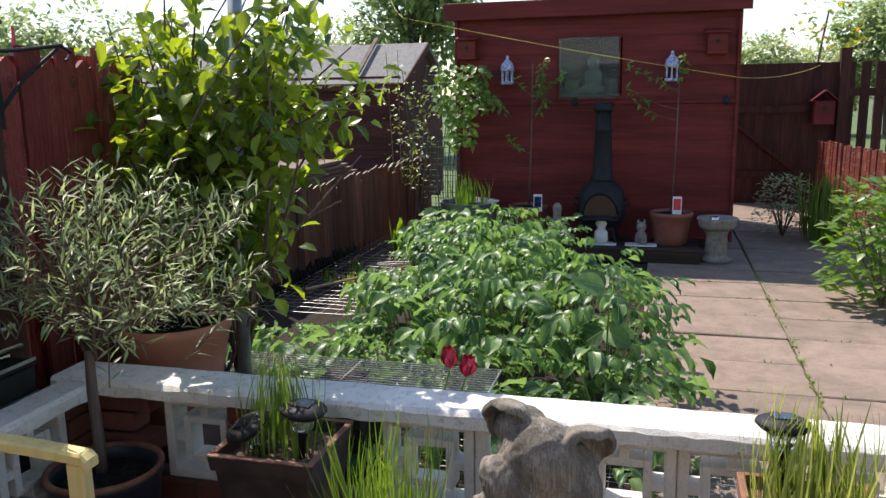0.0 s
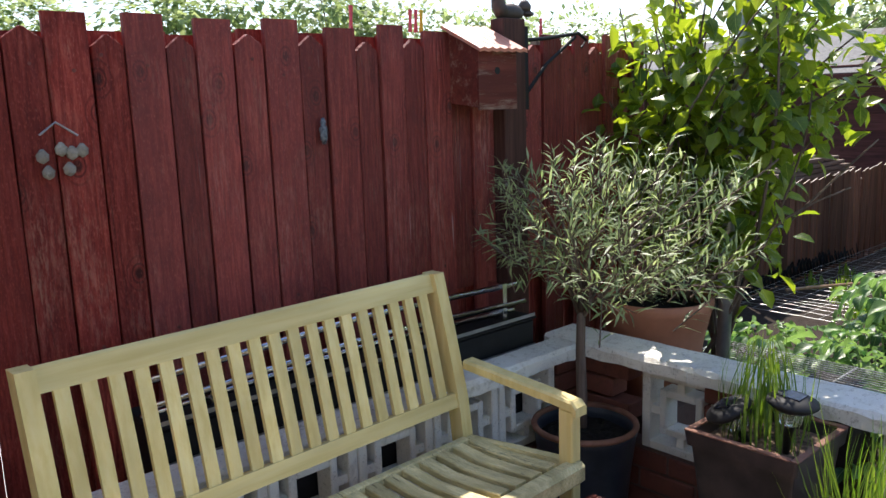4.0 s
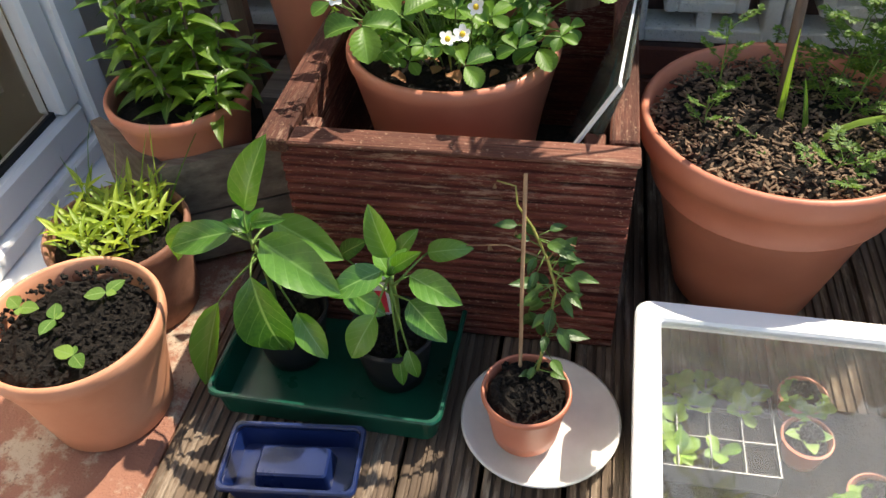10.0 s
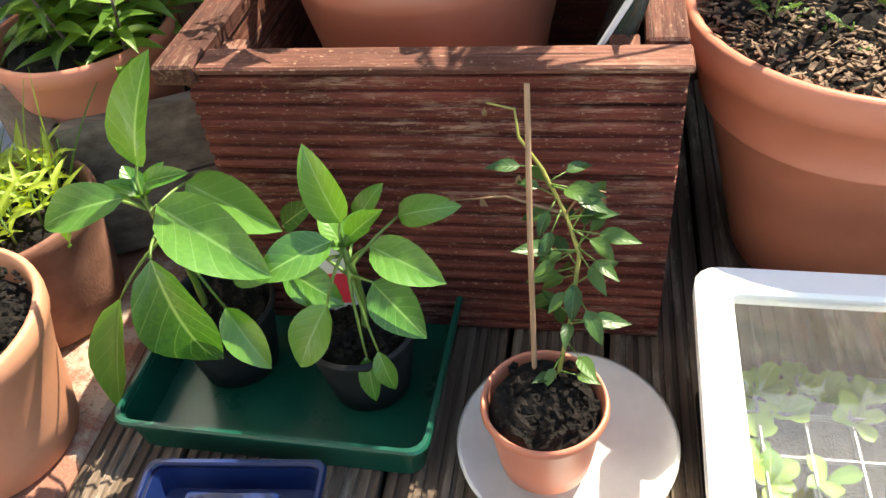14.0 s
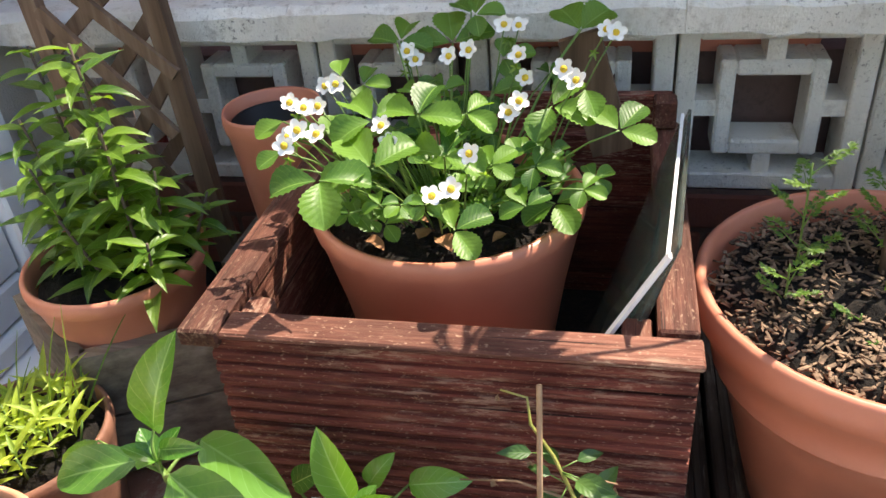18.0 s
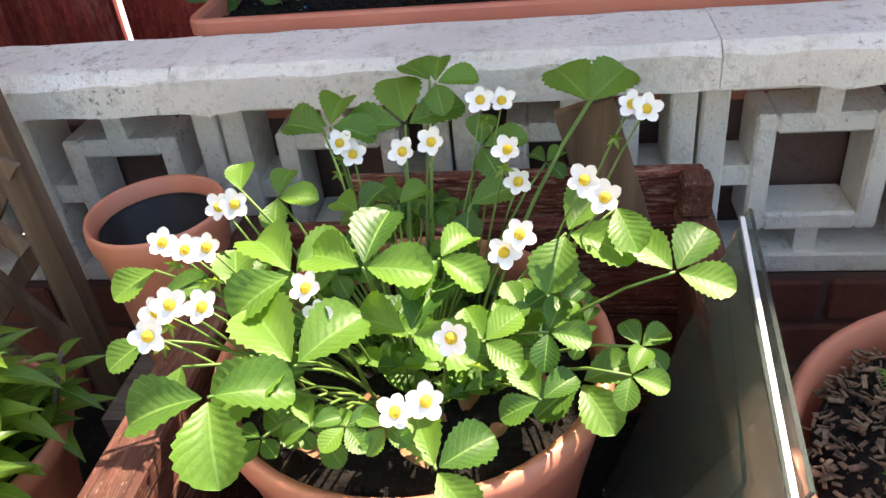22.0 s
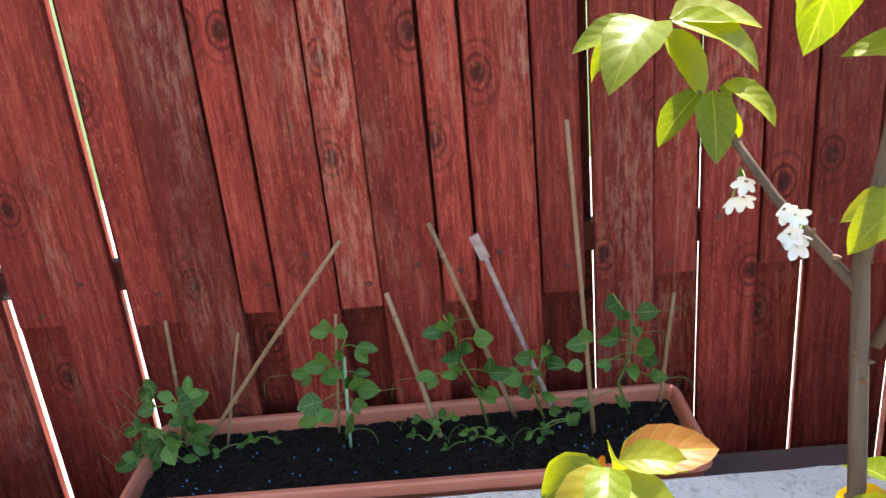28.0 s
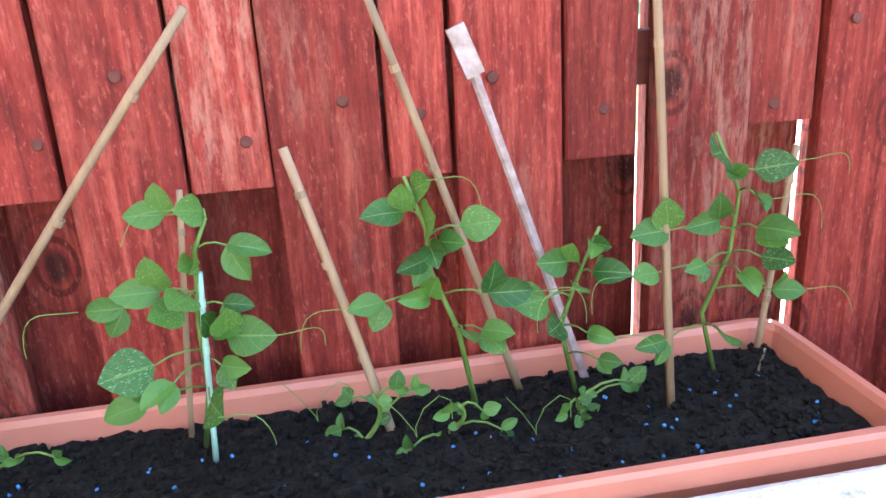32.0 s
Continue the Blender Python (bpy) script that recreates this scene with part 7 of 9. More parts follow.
# ---- birdbox, bracket and trinkets on the fence ----
t = thing("bird_box", "red wooden bird box with a wavy pale roof on the fence", "bird box")
bm = bmesh.new()
loops(bm, [[(x, 2.615, 1.445), (x, 2.768, 1.465), (x, 2.768, 1.71), (x, 2.615, 1.635)] for x in (2.222, 2.395)])
part("body", bm, REDX, t)
bm = bmesh.new()
loops(bm, [[(x, 2.605, 1.437), (x, 2.614, 1.437), (x, 2.614, 1.645), (x, 2.605, 1.641)] for x in (2.214, 2.403)])
part("front_panel", bm, REDX, t)
bm = bmesh.new()
loops(bm, [[(2.195 + 0.235 * k / 12, 2.575, 1.63 + 0.005 * (k % 2)), (2.195 + 0.235 * k / 12, 2.768, 1.722 + 0.005 * (k % 2)), (2.195 + 0.235 * k / 12, 2.768, 1.734 + 0.005 * (k % 2)), (2.195 + 0.235 * k / 12, 2.575, 1.642 + 0.005 * (k % 2))] for k in range(13)])
part("roof", bm, TERRA, t, "sun-bleached wavy roof")
part("entrance_hole", tubem([(2.305, 2.6035, 1.57), (2.305, 2.6045, 1.57)], 0.013, 0.013, 14), BLACKPL, t)
t = thing("fence_post", "square timber post standing above the fence", "post")
part("post", boxm((2.44, 2.7, 0.588), (2.56, 2.768, 1.765), 0.004), GREYRED, t)
t = thing("squirrel_ornament", "dark squirrel ornament crouching on the post", "ornament", at=(2.5, 2.74, 1.765))
bm = bmesh.new()
lathe(bm, [(0.005, 0), (0.04, 0.006), (0.045, 0.03), (0.03, 0.05), (0.004, 0.058)], 16, at=(0.02, 0, 0), sx=1.5, sy=0.75)
lathe(bm, [(0.003, 0), (0.022, 0.008), (0.024, 0.024), (0.014, 0.042), (0.003, 0.048)], 14, at=(0.1, 0, 0.028), sx=1.2)
tube(bm, [(-0.02, 0, 0.02), (-0.042, 0, 0.045), (-0.045, 0, 0.08), (-0.042, 0, 0.105)], 0.03, 0.022, 12)
lathe(bm, [(0.003, 0), (0.022, 0.008), (0.026, 0.022), (0.016, 0.036), (0.003, 0.04)], 14, at=(-0.05, 0, 0.09), sx=1.25)
lathe(bm, [(0.002, 0), (0.02, 0.006), (0.022, 0.016), (0.003, 0.028)], 12, at=(0.115, 0, 0.012), sx=1.5)
part("ornament", bm, plain("dark_resin", (0.05, 0.04, 0.035), (0.09, 0.07, 0.06), 40.0, 0.6), t, smooth=True)
t = thing("hanging_bracket", "black iron scroll bracket on the post", "bracket")
part("plate", boxm((2.562, 2.71, 1.43), (2.585, 2.74, 1.74)), IRON, t)
part("arm", tubem([(2.58, 2.72, 1.69), (2.7, 2.72, 1.7), (2.9, 2.72, 1.725), (2.95, 2.72, 1.7), (2.92, 2.72, 1.67)], 0.008, 0.006, 7), IRON, t)
part("brace", tubem([(2.58, 2.72, 1.49), (2.7, 2.72, 1.6), (2.88, 2.72, 1.71)], 0.008, 0.007, 7), IRON, t)
for i, (x, m) in enumerate(((1.83, PINK), (2.08, PINK), (2.105, PINK), (2.13, PISTIL), (2.6, PINK), (2.76, PINK))):
    t = thing("clothes_peg", "bright plastic clothes peg on the line above the fence", "clothes peg", "clothes pegs")
    for sg in (-1, 1):
        part("peg_leg", beamm((x, 2.8 + 0.004 * sg, 1.71), (x + 0.006 * sg + 0.004, 2.8 + 0.004 * sg, 1.785), 0.008, 0.006, (0, 1, 0)), m, t)
t = thing("wind_chime", "small wind chime hanging on the fence", "wind chime")
part("hanger", tubem([(0.84, 2.745, 1.42), (0.88, 2.745, 1.45), (0.93, 2.745, 1.415)], 0.003, 0.003, 6), ZINC, t)
for i, (x, z) in enumerate(((0.84, 1.37), (0.885, 1.385), (0.91, 1.375), (0.935, 1.38), (0.85, 1.33), (0.9, 1.335))):
    part("shell", lathem([(0.002, 0), (0.014, 0.008), (0.016, 0.022), (0.004, 0.036)], 10, at=(x, 2.74, z - 0.02), sy=0.5), CONCRETE, t, smooth=True)
t = thing("toy_figure", "tiny painted ornament fixed to a fence board", "ornament")
bm = bmesh.new()
lathe(bm, [(0.006, 0), (0.013, 0.02), (0.015, 0.05), (0.009, 0.06), (0.011, 0.07), (0.004, 0.083)], 12, at=(1.665, 2.745, 1.35), sy=0.6)
part("ornament", bm, plain("dark_painted_resin", (0.02, 0.025, 0.04), (0.2, 0.22, 0.25), 90.0, 0.4), t, smooth=True)

# ---- corner by the garden wall ----
olive_pot = flowerpot("plant_pot", "round dark blue-grey glazed pot holding the olive tree", (2.36, 2.27, 0), 0.18, 0.14, 0.35, plain("blue_glaze", (0.02, 0.025, 0.035), (0.045, 0.05, 0.065), 10.0, 0.35), 0.03, 0.004, 0.31, SOIL)
bm = bmesh.new()
tube(bm, [(0.176 * math.cos(k * math.pi / 24), 0.176 * math.sin(k * math.pi / 24), 0.35) for k in range(49)], 0.011, 0.011, 8, False)
part("rim", bm, CLAY, olive_pot, "bare clay rim", smooth=True)
t = thing("olive_tree", "standard olive tree with a wide crown of grey-green leaves", "tree", at=(2.36, 2.28, 0.29))
stalk("trunk", t, [(2.36, 2.285, 0.28), (2.37, 2.29, 0.45), (2.375, 2.3, 0.6), (2.38, 2.3, 0.74)], 0.021, 0.015, BARK, 9)
heads = []
for i in range(13):
    a = i * 2.4
    e = Vector((2.38 + 0.2 * math.cos(a), 2.22 + 0.3 * math.sin(a), 0.98 + 0.2 * ((i * 7) % 13) / 13))
    heads.append(e)
    stalk("branch", t, bend((2.38, 2.3, 0.7 + 0.01 * i), e, (0, 0, 0.05)), 0.008, 0.003, BARK, 6)
bm = bmesh.new()
stem_bm = bmesh.new()
for i in range(215):
    h = random.choice(heads)
    a, r = rnd(0, 6.28), math.sqrt(random.random())
    c = Vector((2.38 + 0.33 * r * math.cos(a), 2.18 + 0.47 * r * math.sin(a), 1.07 + rnd(-0.3, 0.24) * math.sqrt(1 - 0.7 * r * r)))
    d = (c - Vector((2.38, 2.25, 0.85)) + Vector((rnd(-0.25, 0.25), rnd(-0.25, 0.25), rnd(-0.05, 0.3)))).normalized()
    p = c - d * 0.12
    tube(stem_bm, local(t, [p, c, c + d * 0.05]), 0.0024, 0.0012, 4)
    for k in range(10):
        q = p + d * (0.17 * k / 9)
        s = d.cross(Vector((rnd(-1, 1), rnd(-1, 1), rnd(-1, 1)))).normalized()
        quickleaf(bm, q - t.location, d * 0.9 + s * (1 if k % 2 else -1), (rnd(-0.5, 0.5), rnd(-0.8, 0.2), 1), rnd(0.045, 0.08), rnd(0.0065, 0.0105))
tagged(part("branchwork", stem_bm, BARK, t), kind="stuff")
tagged(part("crown", bm, OLIVELEAF, t), kind="stuff")

t = thing("box_planter", "square dark planter of tall grass with terracotta rim", "planter", at=(2.335, 1.61, 0))
bm = bmesh.new()
loops(bm, [rounded(w, w, 0.008, z, 2) for w, z in ((0.2, 0), (0.295, 0.48), (0.315, 0.485), (0.325, 0.527), (0.285, 0.527), (0.27, 0.44))])
part("box", bm, plain("dark_glazed_clay", (0.03, 0.026, 0.026), (0.08, 0.06, 0.055), 10.0, 0.4), t)
for k in range(4):
    ob = part("rim", boxm((-0.162, -0.163, 0.528), (0.141, -0.142, 0.533), 0.002), CLAY, t, "chipped bare clay edge")
    ob.rotation_euler = (0, 0, math.pi / 2 * k)
part("soil", boxm((-0.138, -0.138, 0.4), (0.138, 0.138, 0.495)), MULCH, t)


def grass_tuft(name, label, cx, cy, z, r, n, lo, hi, lean=0.5, w=0.006, mat=None):
    t = thing(name, label, "grass", at=(cx, cy, z))
    for i in range(n):
        a, q = rnd(0, 6.28), r * math.sqrt(random.random())
        d = Vector((math.cos(a) * lean * rnd(0.2, 1), math.sin(a) * lean * rnd(0.2, 1), 1))
        bm = bmesh.new()
        leaf(bm, (q * math.cos(a), q * math.sin(a), 0), d, (-math.cos(a), -math.sin(a), 0.2), rnd(lo, hi), w * rnd(0.7, 1.3), shape="blade", fold=0.3, droop=-rnd(0.1, 1.1), seg=5)
        part("blade", bm, mat or GRASS, t)
    return t


grass_tuft("grass_clump", "tall bright grass filling the square planter", 2.35, 1.62, 0.49, 0.125, 130, 0.1, 0.34, 0.3, 0.007)
grass_tuft("grass_clump", "arching tuft of fine grass beside the stone elephant", 2.02, 1.18, 0.36, 0.09, 190, 0.2, 0.42, 0.85, 0.0055)
grass_tuft("grass_clump", "mixed grass and seed heads in the front planter", 2.26, 0.18, 0.48, 0.13, 230, 0.12, 0.34, 0.55, 0.008, PALEGRASS)
flowerpot("plant_pot", "low dark pot under the tuft of fine grass", (2.02, 1.18, 0), 0.12, 0.1, 0.38, BLACKPL, 0.02, 0.003, 0.36, SOIL)
t = thing("box_planter", "square terracotta planter of mixed grass by the wall", "planter", at=(2.27, 0.17, 0))
bm = bmesh.new()
loops(bm, [rounded(w, w, 0.008, z, 2) for w, z in ((0.22, 0), (0.3, 0.47), (0.32, 0.475), (0.325, 0.52), (0.29, 0.52), (0.27, 0.44))])
part("box", bm, CLAY, t)
part("soil", boxm((-0.135, -0.135, 0.4), (0.135, 0.135, 0.49)), MULCH, t)
t = thing("broad_leaf_plant", "broad green bulb leaves among the grass", "plant", at=(2.12, 0.42, 0.0))
for i in range(6):
    bm = bmesh.new()
    leaf(bm, (rnd(-0.05, 0.05), rnd(-0.05, 0.05), 0), (rnd(-0.3, 0.3), rnd(-0.2, 0.6), 1), (-1, 0, 0.3), rnd(0.42, 0.58), 0.05, shape="lance", fold=0.4, droop=0.4, seg=8)
    part("leaf", bm, LILYLEAF, t)


SOLAR = plain("solar_cell", (0.01, 0.012, 0.02), (0.02, 0.022, 0.035), 40.0, 0.15)


def solar_light(at, tip):
    t = thing("solar_light", "round black plastic solar garden light on a stake", "garden light", "solar lights", at=at)
    m = pose(0, 0, 0, tip[0], tip[1], 0)
    for nm, prof, mt in (("cap", [(0.02, 0.0), (0.055, 0.006), (0.068, 0.018), (0.066, 0.026), (0.045, 0.036), (0.03, 0.038)], IRON), ("lens", [(0.02, -0.045), (0.03, -0.04), (0.034, -0.002)], HAZE), ("stake", [(0.006, -0.2), (0.013, -0.05), (0.02, -0.046)], BLACKPL)):
        ob = part(nm, lathem(prof, 24), mt, t, smooth=True)
        ob.matrix_basis = m
    ob = part("solar_cell", boxm((-0.026, -0.026, 0.038), (0.026, 0.026, 0.041)), SOLAR, t)
    ob.matrix_basis = m


solar_light((2.27, 1.68, 0.57), (-22, -18))
solar_light((2.29, 1.52, 0.625), (5, 0))
solar_light((2.36, 0.235, 0.675), (0, 4))

# stone elephant, one carved piece: body, bowed head with trunk, two cupped ears
t = thing("elephant_statue", "weathered carved stone elephant head with raised ears", "statue", at=(2.14, 0.824, 0.0))
bm = bmesh.new()


def lump(centre, radii, tilt=0.0, rough=0.006, wrinkle=0.004):
    made = bmesh.ops.create_uvsphere(bm, u_segments=44, v_segments=30, radius=1.0)["verts"]
    turn = Matrix.Rotation(radians(tilt), 3, "X")
    for v in made:
        p = v.co.copy()
        n1 = noise.noise(p * 2.3 + Vector(centre) * 9)
        q = Vector((p.x * radii[0], p.y * radii[1], p.z * radii[2]))
        q += p * (rough * n1 + wrinkle * math.sin(p.z * 26 + p.y * 7 + n1 * 7) - 0.0035 * max(0.0, 0.14 - abs(noise.noise(Vector((p.x * 3, p.y * 3, p.z * 7)) + Vector(centre) * 5))) / 0.14)
        v.co = turn @ q + Vector(centre)


lump((0.07, -0.02, 0.28), (0.14, 0.15, 0.3), 0, 0.012, 0.0)
lump((0.0, -0.06, 0.56), (0.1, 0.1, 0.14), 0, 0.004, 0.002)
lump((-0.035, -0.01, 0.655), (0.088, 0.1, 0.105), -20, 0.003, 0.002)
lump((0.0, 0.04, 0.72), (0.06, 0.07, 0.055), 0, 0.003, 0.0)
lump((-0.085, 0.045, 0.585), (0.055, 0.06, 0.11), -38, 0.003, 0.003)
lump((-0.1, 0.09, 0.49), (0.042, 0.046, 0.1), -30, 0.005, 0.005)
lump((-0.1, 0.125, 0.39), (0.036, 0.04, 0.11), -12, 0.005, 0.005)
lump((-0.075, -0.055, 0.575), (0.03, 0.028, 0.022), 0, 0.003, 0.0)
lump((-0.075, 0.075, 0.645), (0.022, 0.02, 0.016), 0, 0.003, 0.0)
for way, centre, wide, tall in (((-0.85, 0.35, -0.4), (-0.005, 0.066, 0.742), 0.075, 0.066), ((-0.7, -0.5, -0.5), (-0.005, -0.105, 0.685), 0.088, 0.082)):
    turn = Vector(way).normalized().to_track_quat("Z", "Y").to_matrix()
    rings = []
    for shell in (0, 1):
        for k in range(11) if shell == 0 else range(10, -1, -1):
            r = max(0.02, k / 10)
            ring = []
            for j in range(32):
                b = 2 * math.pi * j / 32
                ruffle = 0.007 * math.sin(b * 5 + 1) * r * r
                high = 0.062 * r * r - 0.03 + ruffle
                grow = 1.0 if shell else 0.84
                ring.append(turn @ Vector((wide * grow * r * math.cos(b), tall * grow * r * math.sin(b), high - (0.02 if shell else 0.0))) + Vector(centre))
            rings.append(ring)
    loops(bm, rings)
statue = part("statue", bm, worn_wood("wrinkled_carved_stone", (0.15, 0.13, 0.105), (0.29, 0.255, 0.21), (0.4, 0.36, 0.3), (0.48, 0.44, 0.38), 2, 0.9), t, smooth=True)
weld = statue.modifiers.new("weld", "REMESH")
weld.mode, weld.voxel_size, weld.use_smooth_shade = "VOXEL", 0.0055, True


# ---- garden beyond the wall ----
garden = thing("pavement", "buff concrete paving slabs with mossy joints", "paving", kind="structure")
part("bedding", boxm((2.7, -3.8, -0.16), (12.3, 0.622, -0.03)), MORTAR, garden)
bm = boxm((0.0, 0.0, -0.05), (0.482, 0.875, 0.0), 0.006)
slab_mesh = bpy.data.meshes.new("slab")
bm.to_mesh(slab_mesh)
bm.free()
slab_mesh.materials.append(SLAB)
for r in range(-4, 1):
    for c in range(19):
        ob = part("slab", None, None, garden, data=slab_mesh)
        ob.matrix_basis = pose(2.99 + c * 0.49, -0.252 + r * 0.883, rnd(-0.006, 0.003), rnd(-0.3, 0.3), rnd(-0.3, 0.3), rnd(-0.2, 0.2))
bm = bmesh.new()
for i in range(230):
    a = rnd(2.8, 8.6)
    p = (a, -0.256 + rnd(-0.018, 0.018), -0.004) if i % 3 else (2.99 + 0.49 * random.randint(1, 9) - 0.004, rnd(-1.0, 0.5), -0.004)
    for k in range(4):
        quickleaf(bm, p, (rnd(-1, 1), rnd(-1, 1), 0.8), (0, 0, 1), rnd(0.01, 0.03), rnd(0.006, 0.014))
tagged(part("joint_moss", bm, GRASS), "moss and small weeds growing in the paving joints", "weeds", "", "stuff")
structure("ground_bed", boxm((2.7, 0.625, -0.16), (8.2, 3.42, -0.01)), EARTH, "dark bare soil of the vegetable bed", "soil")


def potato(x, y, h, n):
    t = thing("potato_plant", "leafy potato plant with broad green leaves in the bed", "plant", "potato plants in the bed", at=(x, y, 0))
    bm = bmesh.new()
    for i in range(n):
        a, u = i * 2.4 + x, (i + 0.5) / n
        top = h * (0.3 + 0.7 * math.sqrt(1 - u) + rnd(-0.34, 0.2))
        r = 0.34 * math.sqrt(u)
        c = Vector((r * math.cos(a), r * math.sin(a), top))
        if i % 4 == 0:
            part("stem", tubem([(c.x * 0.3, c.y * 0.3, 0), (c.x * 0.7, c.y * 0.7, top * 0.7), c], 0.006, 0.003, 5), STEM, t)
        d = Vector((math.cos(a) + rnd(-0.5, 0.5), math.sin(a) + rnd(-0.5, 0.5), 0.1)).normalized()
        sd = Vector((-d.y, d.x, 0)).normalized()
        s = rnd(0.65, 1.35)
        tip = rnd(-0.9, 0.4)
        for f, sg in ((0.0, -1), (0.01, 1), (0.055, -1), (0.06, 1), (0.1, 0)):
            w = d + sd * sg * 1.1
            big = 1.25 if sg == 0 else 0.9
            leaf(bm, c + d * f * s, w + Vector((0, 0, tip + rnd(-0.3, 0.2))), (w.x * 0.3 + rnd(-0.6, 0.6), w.y * 0.3 + rnd(-0.6, 0.6), 1), rnd(0.065, 0.1) * s * big, rnd(0.036, 0.052) * s * big, shape="oval", fold=0.45, droop=0.9, seg=5, curl=0.3)
    part("foliage", bm, POTATOLEAF, t)


for x, y, h in ((3.45, 0.72, 0.36), (3.5, 1.2, 0.42), (3.45, 1.7, 0.4), (3.95, 0.78, 0.56), (3.95, 1.3, 0.56), (3.95, 1.8, 0.42), (3.9, 2.3, 0.3), (4.5, 0.8, 0.6), (4.5, 1.3, 0.66), (4.5, 1.85, 0.5), (5.1, 1.0, 0.58), (5.1, 1.55, 0.66), (5.1, 2.02, 0.44), (5.7, 1.3, 0.58), (5.7, 1.85, 0.62), (6.3, 1.6, 0.56), (6.35, 2.15, 0.5), (6.9, 1.85, 0.5), (7.0, 2.3, 0.42)):
    potato(x, y, h, 46)
# a tall spray of large pale leaves over the bed
t = thing("rhubarb_shoot", "tall shoot with large pale oval leaves over the potatoes", "plant", at=(4.0, 0.78, 0.3))
for i, (a, e, s) in enumerate(((150, 0.3, 0.17), (80, 0.7, 0.15), (20, 0.2, 0.15), (210, -0.1, 0.16), (-60, -0.2, 0.18), (120, -0.5, 0.17))):
    bm = bmesh.new()
    d = Vector((math.cos(radians(a)) * 0.5, math.sin(radians(a)), e))
    leaf(bm, (0, 0, 0.32 if i < 3 else 0.12), d, (-0.8, 0, 0.7), s, s * 0.7, shape="oval", fold=0.2, droop=0.5, seg=8)
    part("leaf", bm, POTATOLEAF, t)
stalk("stem", t, [(4.1, 0.75, 0.2), (4.1, 0.75, 0.62)], 0.006, 0.004, STEM)


def wire_panel(name, label, x0, x1, y0, y1, z, step, r=0.0013, tilt=0.0):
    t = thing(name, label, "wire mesh", at=((x0 + x1) / 2, (y0 + y1) / 2, z))
    w, d = x1 - x0, y1 - y0
    bm = bmesh.new()
    nx, ny = int(w / step), int(d / step)
    for i in range(nx + 1):
        x = -w / 2 + w * i / nx
        tube(bm, [(x, -d / 2, 0), (x, 0, 0.012 * math.sin(i)), (x, d / 2, 0)], r, r, 4, False)
    for j in range(ny + 1):
        y = -d / 2 + d * j / ny
        tube(bm, [(-w / 2, y, 0.003), (0, y, 0.01 * math.sin(j)), (w / 2, y, 0.003)], r, r, 4, False)
    part("mesh", bm, WIRE, t)
    return t


wire_panel("wire_mesh_panel", "galvanised wire mesh laid over the seed bed", 5.2, 8.2, 2.55, 3.3, 0.06, 0.1)
wire_panel("wire_mesh_panel", "wire mesh laid over the soil behind the wall", 3.0, 3.6, -0.1, 1.5, 0.1, 0.05)
t = thing("oven_rack", "wire oven rack lying on the soil behind the wall", "rack", at=(3.15, 1.75, 0.42))
for i in range(17):
    part("wire", tubem([(-0.2 + 0.025 * i, -0.6, 0), (-0.2 + 0.025 * i, 0.55, 0)], 0.0026, 0.002, 5), WIRE, t)
for y in (-0.6, 0.0, 0.55):
    part("cross_bar", tubem([(-0.21, y, -0.004), (0.21, y, -0.004)], 0.004, 0.004, 6), WIRE, t)
part("prop", boxm((-0.1, -0.1, -0.43), (0.1, 0.1, -0.01)), EARTH, t)
t = thing("garden_cane", "pale cane lying across the seed bed", "cane")
part("cane", tubem([(5.7, 3.1, 0.09), (6.6, 2.55, 0.1)], 0.012, 0.01, 7), CANE, t)
for i in range(26):
    x, y = rnd(5.2, 8.0), rnd(2.6, 3.3)
    if i < 7:
        grass_tuft("seedling_clump", "small green seedlings pushing through the mesh", x if i else 5.6, y if i else 2.55, 0.0, 0.06, 18, 0.08, 0.16, 0.7, 0.02, LILYLEAF)

# tulips behind the coping
for i, (y, z, lean) in enumerate(((1.195, 0.675, 0.02), (1.142, 0.65, -0.03))):
    t = thing("tulip", "crimson tulip leaning over the coping", "flower", "tulips", at=(2.72, y, 0.0))
    part("stem", tubem([(0.0, 0.1, 0.3), (0, 0.04, 0.5), (0, 0, z - 0.03)], 0.004, 0.003, 6), STEM, t)
    for k in range(6):
        bm = bmesh.new()
        a = k * 1.047
        leaf(bm, (0.006 * math.cos(a), 0.006 * math.sin(a), z - 0.03), (math.cos(a) * 0.55, math.sin(a) * 0.55 + lean * 6, 1), (-math.cos(a), -math.sin(a), 0.2), 0.075, 0.058, shape="oval", fold=0.4, droop=-0.5, seg=6)
        part("petal", bm, TULIP, t)

# terracotta bowl, support post and leafy climber in the corner beyond the wall
flowerpot("plant_pot", "wide terracotta bowl standing beyond the wall corner", (2.93, 2.36, 0.3), 0.22, 0.15, 0.39, SHADEBOWL, 0.045, 0.006, 0.34, SOIL)
stand = thing("pot_stand", "rough block stand under the terracotta bowl", "stand")
part("block", boxm((2.75, 2.18, -0.15), (3.11, 2.54, 0.298)), MORTAR, stand)
t = thing("metal_pole", "grey metal pole supporting the leafy climber", "pole")
part("pole", tubem([(3.1, 2.17, 0.0), (3.1, 2.15, 1.0), (3.1, 2.09, 2.1)], 0.027, 0.027, 14), ZINC, t, smooth=True)
part("clip", tubem([(3.1, 2.157, 1.5), (3.1, 2.157, 1.52)], 0.032, 0.032, 14), IRON, t)
t = thing("leafy_climber", "tall leafy shrub with sunlit yellow-green leaves", "shrub", at=(3.05, 2.3, 0.0))
bm = bmesh.new()
